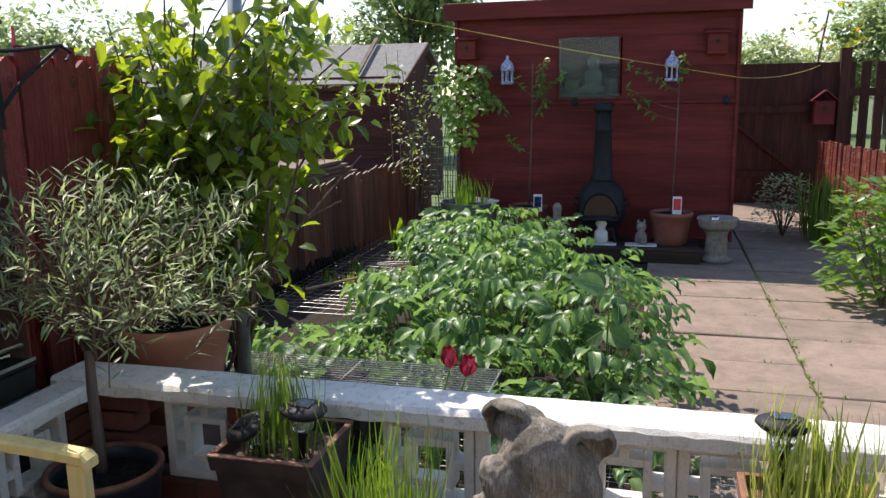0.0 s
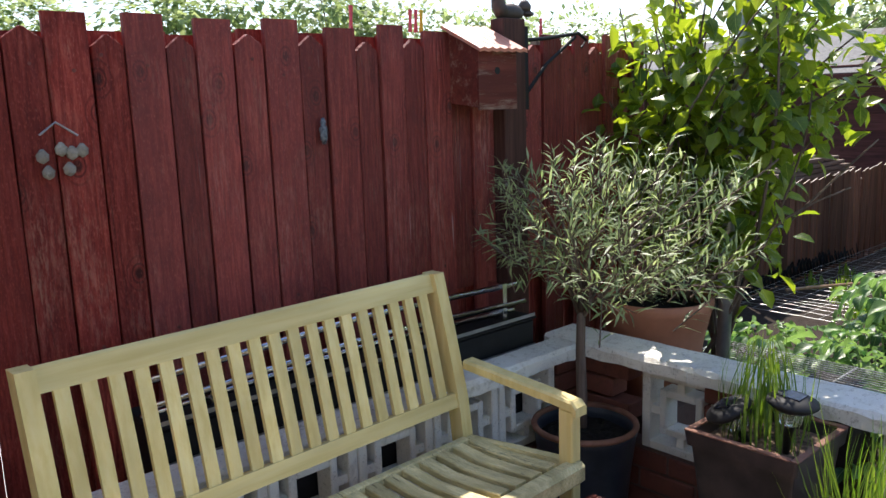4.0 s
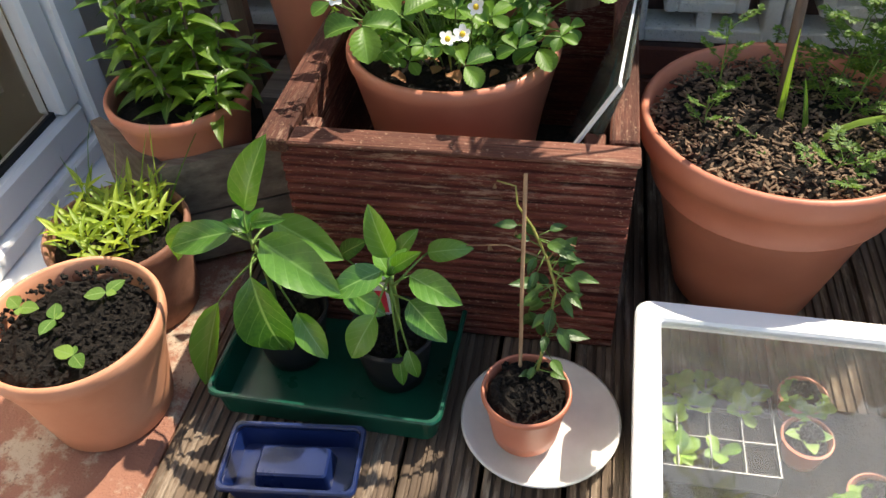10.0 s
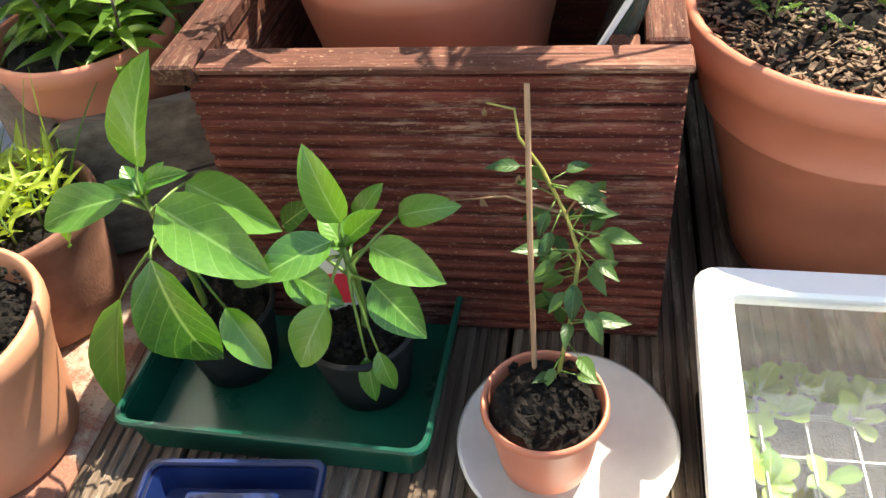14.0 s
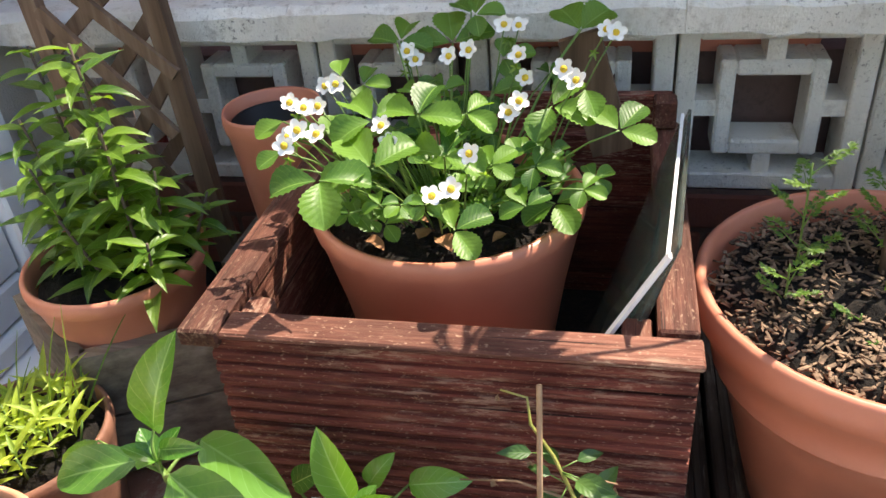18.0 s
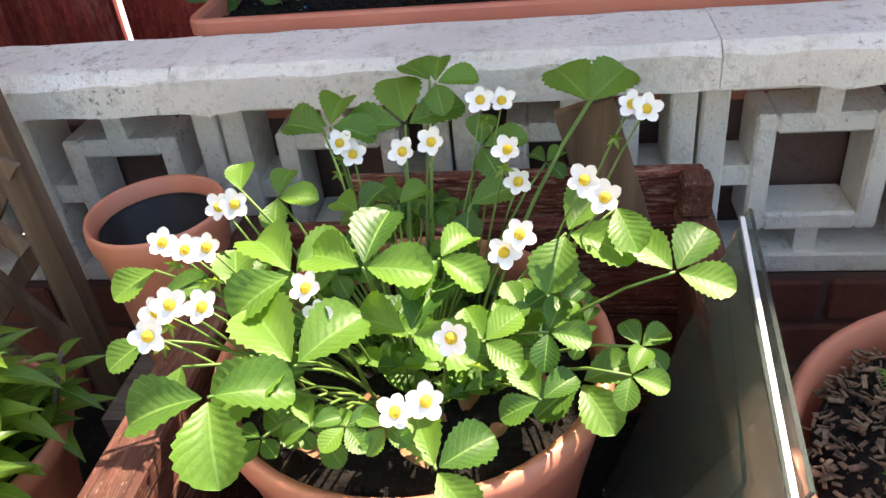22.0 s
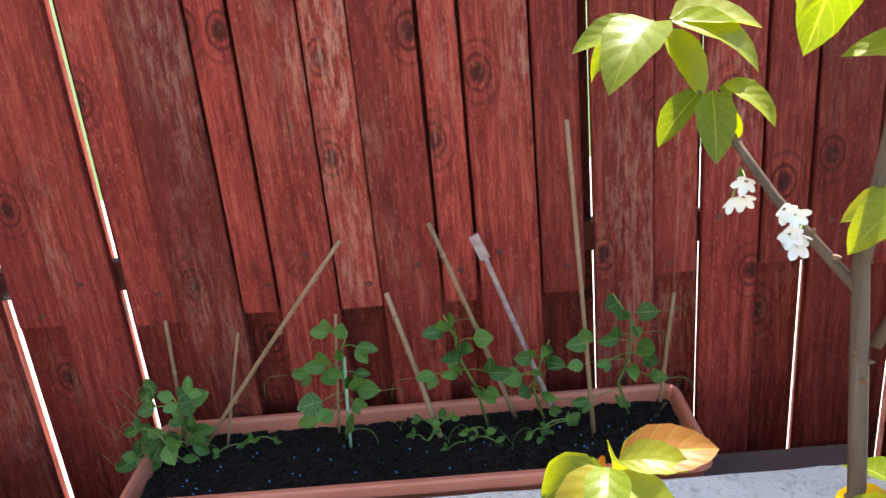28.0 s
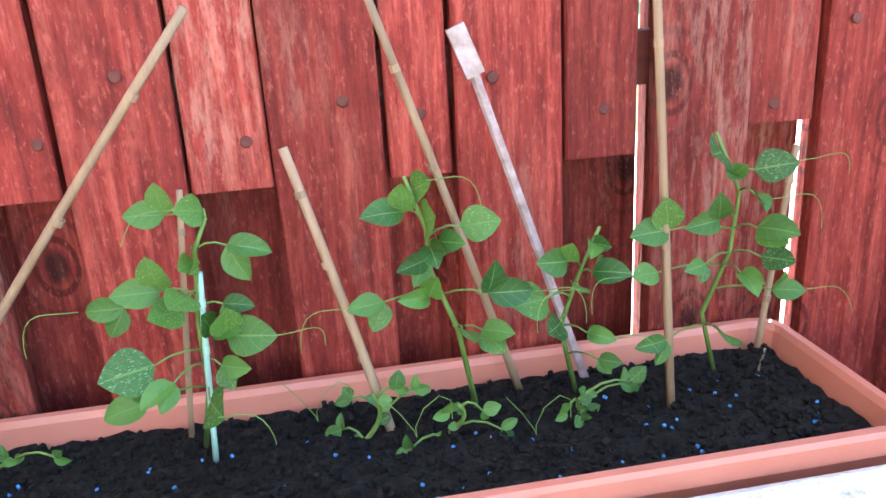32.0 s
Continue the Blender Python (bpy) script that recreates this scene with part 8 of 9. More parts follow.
for i in range(46):
    foot = Vector((3.05 + rnd(-0.1, 0.15), 2.4 + rnd(-0.22, 0.3), 0.3))
    lean = rnd(-1, 1)
    e = Vector((3.1 + rnd(-0.2, 0.4), 2.3 + 0.62 * lean, rnd(1.3, 2.1) - 0.22 * lean * lean))
    pts = bend(foot, e, (rnd(-0.1, 0.1), rnd(-0.12, 0.12), 0.12), 8)
    stalk("stem", t, pts, 0.009, 0.003, BARK, 6)
    for k in range(50):
        f = rnd(3.0, 7.99)
        p = pts[int(f)].lerp(pts[int(f) + 1], f % 1) + Vector((rnd(-0.13, 0.13), rnd(-0.15, 0.15), rnd(-0.12, 0.12)))
        if p.y < 2.0 and p.z < 1.15 + 0.6 * (2.0 - p.y):
            continue
        d = Vector((rnd(-1, 1), rnd(-1, 1), rnd(-0.8, 0.3)))
        leaf(bm, p - t.location, d, (rnd(-0.7, 0.3), rnd(-0.4, 0.4), 1), rnd(0.065, 0.105), rnd(0.042, 0.062), shape="oval", fold=0.3, droop=0.5, seg=3)
# a few long shoots arching to the bed side and hanging leaves low down
for i, (y, z) in enumerate(((1.52, 1.55), (1.6, 1.47), (1.95, 0.95), (2.05, 0.85))):
    pts = bend((3.1, 2.2, 1.1 + 0.05 * i), (3.1, y, z), (0, 0, 0.1), 6)
    stalk("stem", t, pts, 0.005, 0.002, BARK, 5)
    for k in range(26):
        f = rnd(2.0, 5.99)
        p = pts[int(f)].lerp(pts[int(f) + 1], f % 1) + Vector((rnd(-0.05, 0.05), rnd(-0.05, 0.05), rnd(-0.06, 0.05)))
        leaf(bm, p - t.location, (rnd(-1, 1), rnd(-1, 0.6), rnd(-0.8, 0.3)), (rnd(-0.7, 0.3), 0, 1), rnd(0.05, 0.09), rnd(0.03, 0.05), shape="oval", fold=0.3, droop=0.5, seg=3)
tagged(part("foliage", bm, ROSELEAF, t), kind="stuff")
t = thing("ladder_trellis", "timber ladder trellis behind the climber", "trellis")
for y in (2.86, 3.3):
    part("upright", boxm((3.3, y, 0), (3.34, y + 0.035, 1.75)), GREYWOOD, t)
for z in (0.9, 1.2, 1.42, 1.66):
    part("rung", boxm((3.305, 2.895, z), (3.335, 3.3, z + 0.04)), GREYWOOD, t)

# picket fence along the bed
pk = thing("picket_fence", "low brown picket fence beside the bed, sawn tops coloured pale as if sunlit", "fence", kind="structure")
bm = boxm((-0.052, -0.011, 0), (0.052, 0.011, 0.79), 0.002)
for v in bm.verts:
    if v.co.z > 0.7:
        v.co.z += 0.22 * v.co.x - 0.5 * v.co.y
pick_mesh = bpy.data.meshes.new("picket")
bm.to_mesh(pick_mesh)
bm.free()
pick_mesh.materials.append(wood("brown_picket", (0.09, 0.04, 0.026), (0.17, 0.075, 0.048), (0.27, 0.13, 0.085), 2, 0.8, False, (0.55, 1.35)))
# sawn tops get a paler wood that holds the sunlight falling on them
pick_mesh.materials.append(wood("sunlit_sawn_end", (0.4, 0.33, 0.27), (0.52, 0.44, 0.37), (0.6, 0.52, 0.44), 0, 0.85, False))
for poly in pick_mesh.polygons:
    if poly.normal.z > 0.6 and poly.center.z > 0.7:
        poly.material_index = 1
for i in range(48):
    ob = part("picket", None, None, pk, data=pick_mesh)
    ob.matrix_basis = pose(4.2 + i * 0.118, 3.42 - 0.003 * i, rnd(-0.025, 0.015), rnd(-1, 1), rnd(-1.5, 1.5), 0)
for z in (0.2, 0.62):
    part("rail", boxm((4.1, 3.432, z), (9.9, 3.46, z + 0.06)), GREYWOOD, pk)
bm = bmesh.new()
for i in range(60):
    tube(bm, [(5.2 + i * 0.06, 3.36 + rnd(-0.03, 0.03), 0.02), (5.24 + i * 0.06, 3.34, 0.1 + rnd(0, 0.06)), (5.28 + i * 0.06, 3.33, 0.03)], 0.018, 0.014, 5)
tagged(part("black_edging", bm, BLACKPL), "crumpled black plastic edging along the picket fence", "edging", "", "stuff")

# neighbour's shed and clutter beyond the picket fence
t = thing("garden_shed", "neighbour's dark red shed with a grey felt roof", "shed")
for k in range(9):
    z = 0.08 + 0.185 * k
    for a, b in (((10.0, 3.72), (10.0, 7.4)), ((10.0, 3.72), (12.0, 3.72))):
        bm = bmesh.new()
        out = Vector((-1, 0)) if a[0] == b[0] else Vector((0, -1))
        loops(bm, [[(p[0] + out.x * d, p[1] + out.y * d, z + e) for d, e in ((0.022, 0), (0.012, 0.184), (-0.02, 0.19), (-0.02, 0))] for p in (a, b)])
        part("wall_board", bm, OLDRED, t)
part("corner_post", boxm((9.965, 3.685, 0), (10.0, 3.72, 1.72), 0.003), OLDRED, t)
part("rear_wall", boxm((11.97, 3.76, 0), (12.0, 7.4, 1.74)), OLDRED, t)
part("end_wall", boxm((10.03, 7.37, 0), (11.96, 7.4, 1.74)), OLDRED, t)
part("roof", sheet(((9.86, 3.62, 1.66), (9.86, 7.6, 1.66), (11.0, 7.6, 2.2), (11.0, 3.62, 2.2)), 0.05), FELT, t)
part("roof", sheet(((11.0, 3.62, 2.2), (11.0, 7.6, 2.2), (12.15, 7.6, 1.66), (12.15, 3.62, 1.66)), 0.05), FELT, t)
part("fascia", boxm((9.84, 3.62, 1.58), (9.858, 7.6, 1.65)), OLDRED, t)
part("barge_board", beamm((9.86, 3.61, 1.62), (11.0, 3.61, 2.16), 0.02, 0.09), OLDRED, t)
for y in (4.25, 5.15, 6.05):
    part("batten", beamm((9.87, y, 1.735), (11.0, y + 0.1, 2.27), 0.05, 0.03), GREYWOOD, t, "pale weathered batten")
part("gable", sheet(((10.0, 3.715, 1.7), (12.0, 3.715, 1.7), (11.0, 3.715, 2.17), (10.99, 3.715, 2.17)), 0.02), OLDRED, t)
t = thing("timber_stack", "stacked old boards beyond the picket fence", "timber")
for k in range(4):
    part("board", boxm((7.4 + 0.1 * k, 4.0, 0.62 + 0.05 * k), (9.2 - 0.15 * k, 4.9, 0.66 + 0.05 * k), 0.004), GREYWOOD, t)
part("trestle", boxm((7.6, 4.1, 0), (8.9, 4.8, 0.618)), GREYWOOD, t)

# red garden shed
t = thing("garden_shed", "barn-red timber shed with horizontal boards and a window", "shed")
for k in range(16):
    z = 0.12 + k * 0.135
    y0, y1 = -0.1, 2.5
    if 1.47 < z + 0.067 < 2.05:
        spans = ((y0, 0.92), (1.5, y1))
    else:
        spans = ((y0, y1),)
    for a, b in spans:
        bm = bmesh.new()
        loops(bm, [[(8.184, y, z + 0.002), (8.181, y, z), (8.187 + rnd(-0.002, 0.002), y, z + 0.1345), (8.24, y, z + 0.1345), (8.24, y, z)][1:] for y in (a, b)])
        part("board", bm, BARN, t)
part("side_wall", boxm((8.242, -0.1, 0.1), (10.4, -0.06, 2.29)), BARN, t)
part("side_wall", boxm((8.242, 2.46, 0.1), (10.4, 2.5, 2.29)), BARN, t)
part("rear_wall", boxm((10.4, -0.1, 0.1), (10.44, 2.5, 2.4)), BARN, t)
part("roof", sheet(((8.09, -0.2, 2.3), (10.6, -0.2, 2.45), (10.6, 2.62, 2.45), (8.09, 2.62, 2.3)), 0.05), FELT, t)
part("fascia", boxm((8.07, -0.2, 2.21), (8.09, 2.62, 2.37), 0.004), BARN, t)
part("batten", boxm((8.155, -0.1, 1.395), (8.178, 2.5, 1.43), 0.003), BARN, t)
w = part("window", boxm((8.158, 0.935, 1.438), (8.176, 1.52, 1.452), 0.002), BARN, t)
part("frame", boxm((8.158, 0.935, 2.022), (8.176, 1.52, 2.036), 0.002), BARN, w)
part("frame", boxm((8.158, 0.935, 1.453), (8.176, 0.947, 2.021), 0.002), BARN, w)
part("frame", boxm((8.158, 1.508, 1.453), (8.176, 1.52, 2.021), 0.002), BARN, w)
part("pane", boxm((8.164, 0.948, 1.453), (8.168, 1.507, 2.021)), PANE, w)
part("corner_trim", boxm((8.15, -0.13, 0.1), (8.24, -0.1, 2.28)), BARN, t)
part("corner_trim", boxm((8.15, 2.5, 0.1), (8.24, 2.53, 2.28)), BARN, t)
# things on the window shelf inside
t = thing("window_shelf", "pale shelf inside the shed window", "shelf")
part("shelf", boxm((8.245, 0.93, 1.47), (8.5, 1.49, 1.49)), GREYWOOD, t)
t = thing("seated_statue", "pale seated figure ornament on the window shelf", "statue", at=(8.36, 1.2, 1.492))
part("statue", lathem([(0.02, 0), (0.13, 0.01), (0.13, 0.06), (0.08, 0.09), (0.085, 0.2), (0.05, 0.24), (0.06, 0.28), (0.055, 0.33), (0.02, 0.37)], 24, sx=0.7), CONCRETE, t, smooth=True)
for y in (1.03, 1.4):
    t = thing("candle", "white pillar candle on the window shelf", "candle", at=(8.34, y, 1.492))
    part("wax", lathem([(0.06, 0), (0.062, 0.13), (0.05, 0.14)], 20), GREYWOOD, t, smooth=True)

t = thing("plinth", "low dark timber plinth in front of the shed", "plinth")
SLEEPER = wood("dark_sleeper", (0.03, 0.02, 0.016), (0.06, 0.04, 0.03), (0.09, 0.06, 0.05), 1, 0.8, False)
for k in range(3):
    part("sleeper", boxm((7.535 + 0.2 * k, 0.17, 0.0), (7.725 + 0.2 * k, 2.2, 0.13), 0.01), SLEEPER, t)
DULLCLAY = plain("red_brown_clay", (0.2, 0.07, 0.045), (0.28, 0.1, 0.065), 9.0, 0.55, 0.0, 0.12)
flowerpot("plant_pot", "red-brown pot with a thin fruit tree by the shed", (7.86, 1.757, 0.131), 0.19, 0.14, 0.33, DULLCLAY, 0.05, 0.008, 0.3, SOIL, 36)
flowerpot("plant_pot", "tall red-brown pot with a thin fruit tree by the shed", (7.82, 0.433, 0.131), 0.195, 0.145, 0.3, DULLCLAY, 0.045, 0.008, 0.27, SOIL, 36)
for y, low, top, twigs in ((1.745, 0.42, 1.78, ((1.25, 1.6, 1.82, 44), (1.25, 1.56, 1.5, 18), (1.42, 1.4, 1.72, 16), (0.95, 1.96, 1.13, 14), (1.5, 1.9, 1.68, 7))), (0.43, 0.39, 1.8, ((1.5, 0.37, 1.84, 20), (1.52, 0.88, 1.78, 12), (1.35, 0.87, 1.55, 12), (1.25, 0.77, 1.42, 9), (1.5, 0.6, 1.66, 5)))):
    t = thing("fruit_tree", "thin young fruit tree in a pot against the shed", "tree", at=(7.86, y, low))
    stalk("trunk", t, [(7.84, y, low), (7.87, y - 0.02, 1.1), (7.86, y - 0.03, top)], 0.01, 0.004, BARK)
    bm = bmesh.new()
    for z0, y1, z1, n in twigs:
        pts = bend((7.866, y - 0.02, z0), (7.8, y1, z1), (0, 0, -0.03), 6)
        stalk("twig", t, pts, 0.004, 0.0015, BARK, 5)
        for k in range(n):
            f = 6 * (0.45 + 0.54 * (k + random.random()) / n)
            q = pts[int(f)].lerp(pts[min(6, int(f) + 1)], f % 1)
            quickleaf(bm, q - t.location, (rnd(-0.8, 0.3), rnd(-1, 1), rnd(-0.9, 0.5)), (-0.6, 0, 1), rnd(0.05, 0.085), rnd(0.026, 0.04))
    part("foliage", bm, LILYLEAF, t)
for y in (1.64, 0.385):
    t = thing("plant_label", "printed plant label standing in the pot", "plant label")
    part("card", boxm((7.72, y - 0.04, 0.42), (7.725, y + 0.04, 0.58)), WHITEPL, t)
    part("picture", boxm((7.716, y - 0.032, 0.46), (7.7195, y + 0.032, 0.56)), PINK if y < 1 else BLUEPL, t)
t = thing("chiminea", "black cast-iron chiminea with a tall tapering flue", "chiminea", at=(7.88, 1.06, 0.131))
part("belly", lathem([(0.09, 0.13), (0.17, 0.15), (0.215, 0.22), (0.228, 0.33), (0.218, 0.43), (0.18, 0.51), (0.12, 0.56), (0.1, 0.575)], 40), IRON, t, smooth=True)
part("flue", lathem([(0.1, 0.565), (0.108, 0.585), (0.1, 0.605), (0.093, 0.62), (0.076, 1.02), (0.084, 1.03), (0.084, 1.05), (0.074, 1.06), (0.068, 1.21)], 28), IRON, t, smooth=True)
part("flue_cap", lathem([(0.07, 1.205), (0.092, 1.215), (0.095, 1.235), (0.084, 1.25), (0.088, 1.28), (0.05, 1.29)], 28), IRON, t, smooth=True)
bm = bmesh.new()
arch = [(-0.2 - 0.03 * math.sin(radians(a)), 0.165 * math.cos(radians(a)), 0.27 + 0.21 * math.sin(radians(a))) for a in range(0, 181, 12)]
tube(bm, arch, 0.018, 0.018, 8)
tube(bm, [(-0.2, -0.18, 0.265), (-0.23, 0, 0.25), (-0.2, 0.18, 0.265)], 0.02, 0.02, 8)
part("mouth_rim", bm, IRON, t, smooth=True)
bm = bmesh.new()
for i in range(-13, 14):
    for s in (1, -1):
        run = []
        for j in range(22):
            p = Vector((-0.236, 0.026 * i + s * 0.0095 * j, 0.275 + 0.01 * j))
            if (p.y / 0.15) ** 2 + ((p.z - 0.27) / 0.195) ** 2 < 1:
                run.append(p)
        if len(run) > 1:
            tube(bm, [run[0], run[-1]], 0.0035, 0.0035, 4, False)
part("mesh_door", bm, plain("rusty_wire", (0.12, 0.06, 0.035), (0.22, 0.12, 0.07), 40.0, 0.8), t, "rusty wire mesh")
part("ledge", boxm((-0.3, -0.16, 0.235), (-0.19, 0.16, 0.25), 0.006), IRON, t)
for sg in (1, -1):
    part("handle", tubem([(-0.06, sg * 0.215, 0.4), (-0.08, sg * 0.25, 0.42), (-0.1, sg * 0.25, 0.36), (-0.08, sg * 0.22, 0.34)], 0.009, 0.009, 7), IRON, t)
part("stand_ring", lathem([(0.14, 0.11), (0.16, 0.12), (0.15, 0.15)], 28), IRON, t, smooth=True)
for a in (45, 135, 225, 315):
    c, s = math.cos(radians(a)), math.sin(radians(a))
    part("leg", tubem([(0.14 * c, 0.14 * s, 0.14), (0.2 * c, 0.2 * s, 0.0)], 0.022, 0.018, 8), IRON, t)
t = thing("goose_statue", "pale stone goose ornament beside the plinth", "statue", at=(7.66, 1.45, 0.131))
part("statue", lathem([(0.05, 0), (0.08, 0.02), (0.1, 0.1), (0.07, 0.18), (0.04, 0.24), (0.035, 0.3), (0.045, 0.34), (0.02, 0.38)], 20), CONCRETE, t, smooth=True)
for i, (y, s) in enumerate(((1.05, 1.0), (0.69, 0.85))):
    t = thing("dog_statue", "small painted dog ornament on a white tile", "statue", "dog ornaments", at=(7.7, y, 0.142))
    bm = bmesh.new()
    lathe(bm, [(0.03 * s, 0), (0.065 * s, 0.02), (0.06 * s, 0.1 * s), (0.035 * s, 0.14 * s), (0.055 * s, 0.18 * s), (0.045 * s, 0.22 * s), (0.01, 0.24 * s)], 16)
    for sg in (1, -1):
        lathe(bm, [(0.018 * s, 0), (0.014 * s, 0.03 * s), (0.002, 0.055 * s)], 8, at=(0, sg * 0.03 * s, 0.215 * s))
    part("statue", bm, CONCRETE if i else WHITEBLOCK, t, smooth=True)
    tl = thing("tile", "white tile under the dog ornament", "tile", "tiles on the plinth", at=(7.7, y, 0.131))
    part("tile", boxm((-0.07, -0.14, 0), (0.07, 0.14, 0.01)), WHITEPL, tl)
t = thing("bird_bath", "carved grey stone bird bath standing by the shed", "bird bath", at=(7.72, 0.035, 0.0))
part("pedestal", lathem([(0.13, 0), (0.14, 0.025), (0.135, 0.04), (0.1, 0.06), (0.09, 0.08), (0.098, 0.11), (0.09, 0.14), (0.098, 0.18), (0.09, 0.22), (0.1, 0.27), (0.12, 0.29)], 28), CONCRETE, t, smooth=True)
part("basin", lathem([(0.1, 0.29), (0.15, 0.31), (0.165, 0.34), (0.16, 0.36), (0.178, 0.385), (0.174, 0.4), (0.15, 0.395), (0.1, 0.36), (0.01, 0.35)], 32), CONCRETE, t, smooth=True)
t = thing("tin_can", "small tin sitting on the bird bath", "tin", at=(7.66, 0.06, 0.353))
part("tin", lathem([(0.04, 0), (0.04, 0.06), (0.036, 0.062)], 18), STEEL, t, smooth=True)
t = thing("zinc_tub", "round galvanised tub planted beside the shed", "tub", at=(7.65, 2.28, 0.0))
part("tub", lathem([(0.2, 0), (0.255, 0.3), (0.258, 0.32), (0.275, 0.51), (0.285, 0.52), (0.265, 0.51), (0.2, 0.05)], 36), ZINC, t, smooth=True)
part("soil", lathem([(0.25, 0.44), (0.258, 0.47), (0.01, 0.49)], 24), SOIL, t)
grass_tuft("grass_clump", "grassy shoots growing in the galvanised tub", 7.65, 2.28, 0.48, 0.2, 60, 0.15, 0.32, 0.5, 0.02, LILYLEAF)
grass_tuft("grass_clump", "fine grass beside the tub", 7.3, 1.95, 0.0, 0.15, 120, 0.2, 0.5, 0.6, 0.01)
for i, (x, y) in enumerate(((7.2, 2.75), (7.4, 2.9), (7.1, 2.6))):
    grass_tuft("broad_leaf_clump", "broad bright leaves beside the seed bed", x, y, 0.0, 0.08, 14, 0.25, 0.42, 0.4, 0.09, LILYLEAF)
t = thing("hop_climber", "bright green climber on netting at the shed corner", "climber", at=(7.9, 2.6, 0.0))
bm = bmesh.new()
for i in range(4):
    pts = bend((7.95, 2.62 - 0.05 * i, 0.0), (7.9 - 0.04 * i, 2.5 - 0.06 * i, 1.85 - 0.1 * i), (0, 0.1, 0))
    stalk("stem", t, pts, 0.008, 0.004, BARK, 5)
for i in range(420):
    z = 1.0 + 0.78 * random.random() ** 0.7
    p = Vector((-0.05 + rnd(-0.15, 0.1), -0.2 + rnd(-0.2, 0.2) * (1.3 if z > 1.35 else 0.6), z))
    quickleaf(bm, p, (rnd(-1, 0.3), rnd(-1, 1), rnd(-1, 0.0)), (-0.7, 0, 0.8), rnd(0.05, 0.09), rnd(0.04, 0.065))
for i in range(36):
    f = random.random()
    quickleaf(bm, (-0.1 + rnd(-0.04, 0.04), -0.35 - 0.33 * f + rnd(-0.03, 0.03), 1.62 - 0.3 * f + rnd(-0.05, 0.05)), (rnd(-1, 0.3), rnd(-1, 0.4), rnd(-1, 0.0)), (-0.7, 0, 0.8), rnd(0.045, 0.08), rnd(0.03, 0.05))
stalk("stem", t, bend((7.85, 2.35, 1.55), (7.8, 1.92, 1.3), (0, 0, 0.12)), 0.004, 0.002, BARK, 5)
part("foliage", bm, LILYLEAF, t)
t = thing("thin_shrub", "sparse upright shrub between the sheds", "shrub", at=(8.1, 3.05, 0.0))
bm = bmesh.new()
for i in range(7):
    e = Vector((rnd(-0.15, 0.15), rnd(-0.3, 0.3), rnd(1.5, 2.05)))
    part("stem", tubem(bend((0, 0.05 * i - 0.15, 0), e, (0, 0, 0)), 0.009, 0.003, 5), BARK, t)
    for k in range(45):
        q = e * rnd(0.35, 1.0) + Vector((rnd(-0.1, 0.1), rnd(-0.12, 0.12), 0))
        quickleaf(bm, q, (rnd(-1, 1), rnd(-1, 1), rnd(-0.3, 0.8)), (-0.5, 0, 1), rnd(0.04, 0.07), rnd(0.02, 0.035))
part("foliage", bm, ROSELEAF, t)
t = thing("garden_netting", "green plastic netting at the shed corner", "netting", at=(7.85, 2.62, 0.0))
bm = bmesh.new()
for i in range(9):
    tube(bm, [(0, -0.2 + 0.05 * i, 0.3), (0.02, -0.2 + 0.05 * i, 1.1)], 0.003, 0.003, 4, False)
for i in range(14):
    tube(bm, [(0, -0.2, 0.35 + 0.055 * i), (0, 0.2, 0.35 + 0.055 * i)], 0.003, 0.003, 4, False)
part("netting", bm, GREENPL, t)

for y, z in ((2.385, 1.96), (0.085, 1.95)):
    t = thing("nest_box", "small red nest box with a wire roof fixed to the shed", "bird box", "nest boxes", at=(8.1, y, z))
    part("box", boxm((-0.07, -0.085, -0.12), (0.07, 0.085, 0.06), 0.005), BARN, t)
    part("roof", sheet(((-0.1, -0.11, 0.062), (0.075, -0.11, 0.1), (0.075, 0.11, 0.1), (-0.1, 0.11, 0.062)), 0.012), BARN, t)
    part("entrance_hole", tubem([(-0.0715, 0, -0.01), (-0.0705, 0, -0.01)], 0.018, 0.018, 14), BLACKPL, t)
for y in (2.0, 0.468):
    t = thing("wall_lantern", "blue and white painted lantern on the shed wall", "lantern", "wall lanterns", at=(8.11, y, 1.595))
    LANT = plain("white_blue_glaze", (0.1, 0.15, 0.4), (0.7, 0.72, 0.76), 45.0, 0.35, 0.0, 0.1)
    part("base", lathem([(0.05, 0), (0.065, 0.01), (0.062, 0.03)], 16), LANT, t)
    for k in range(6):
        part("bar", tubem([(0.052 * math.cos(k * 1.047), 0.052 * math.sin(k * 1.047), 0.03), (0.052 * math.cos(k * 1.047), 0.052 * math.sin(k * 1.047), 0.13)], 0.009, 0.009, 6), LANT, t)
    part("dome", lathem([(0.062, 0.13), (0.066, 0.15), (0.055, 0.2), (0.02, 0.235), (0.012, 0.25), (0.018, 0.262), (0.003, 0.28)], 18), LANT, t, smooth=True)
for y in (1.35, -0.02):
    t = thing("iron_ornament", "small dark iron ornament on the shed batten", "ornament", "iron ornaments")
    part("ornament", lathem([(0.01, 0), (0.035, 0.02), (0.03, 0.06), (0.01, 0.08)], 12, at=(8.14, y, 1.38), sx=0.4), IRON, t)

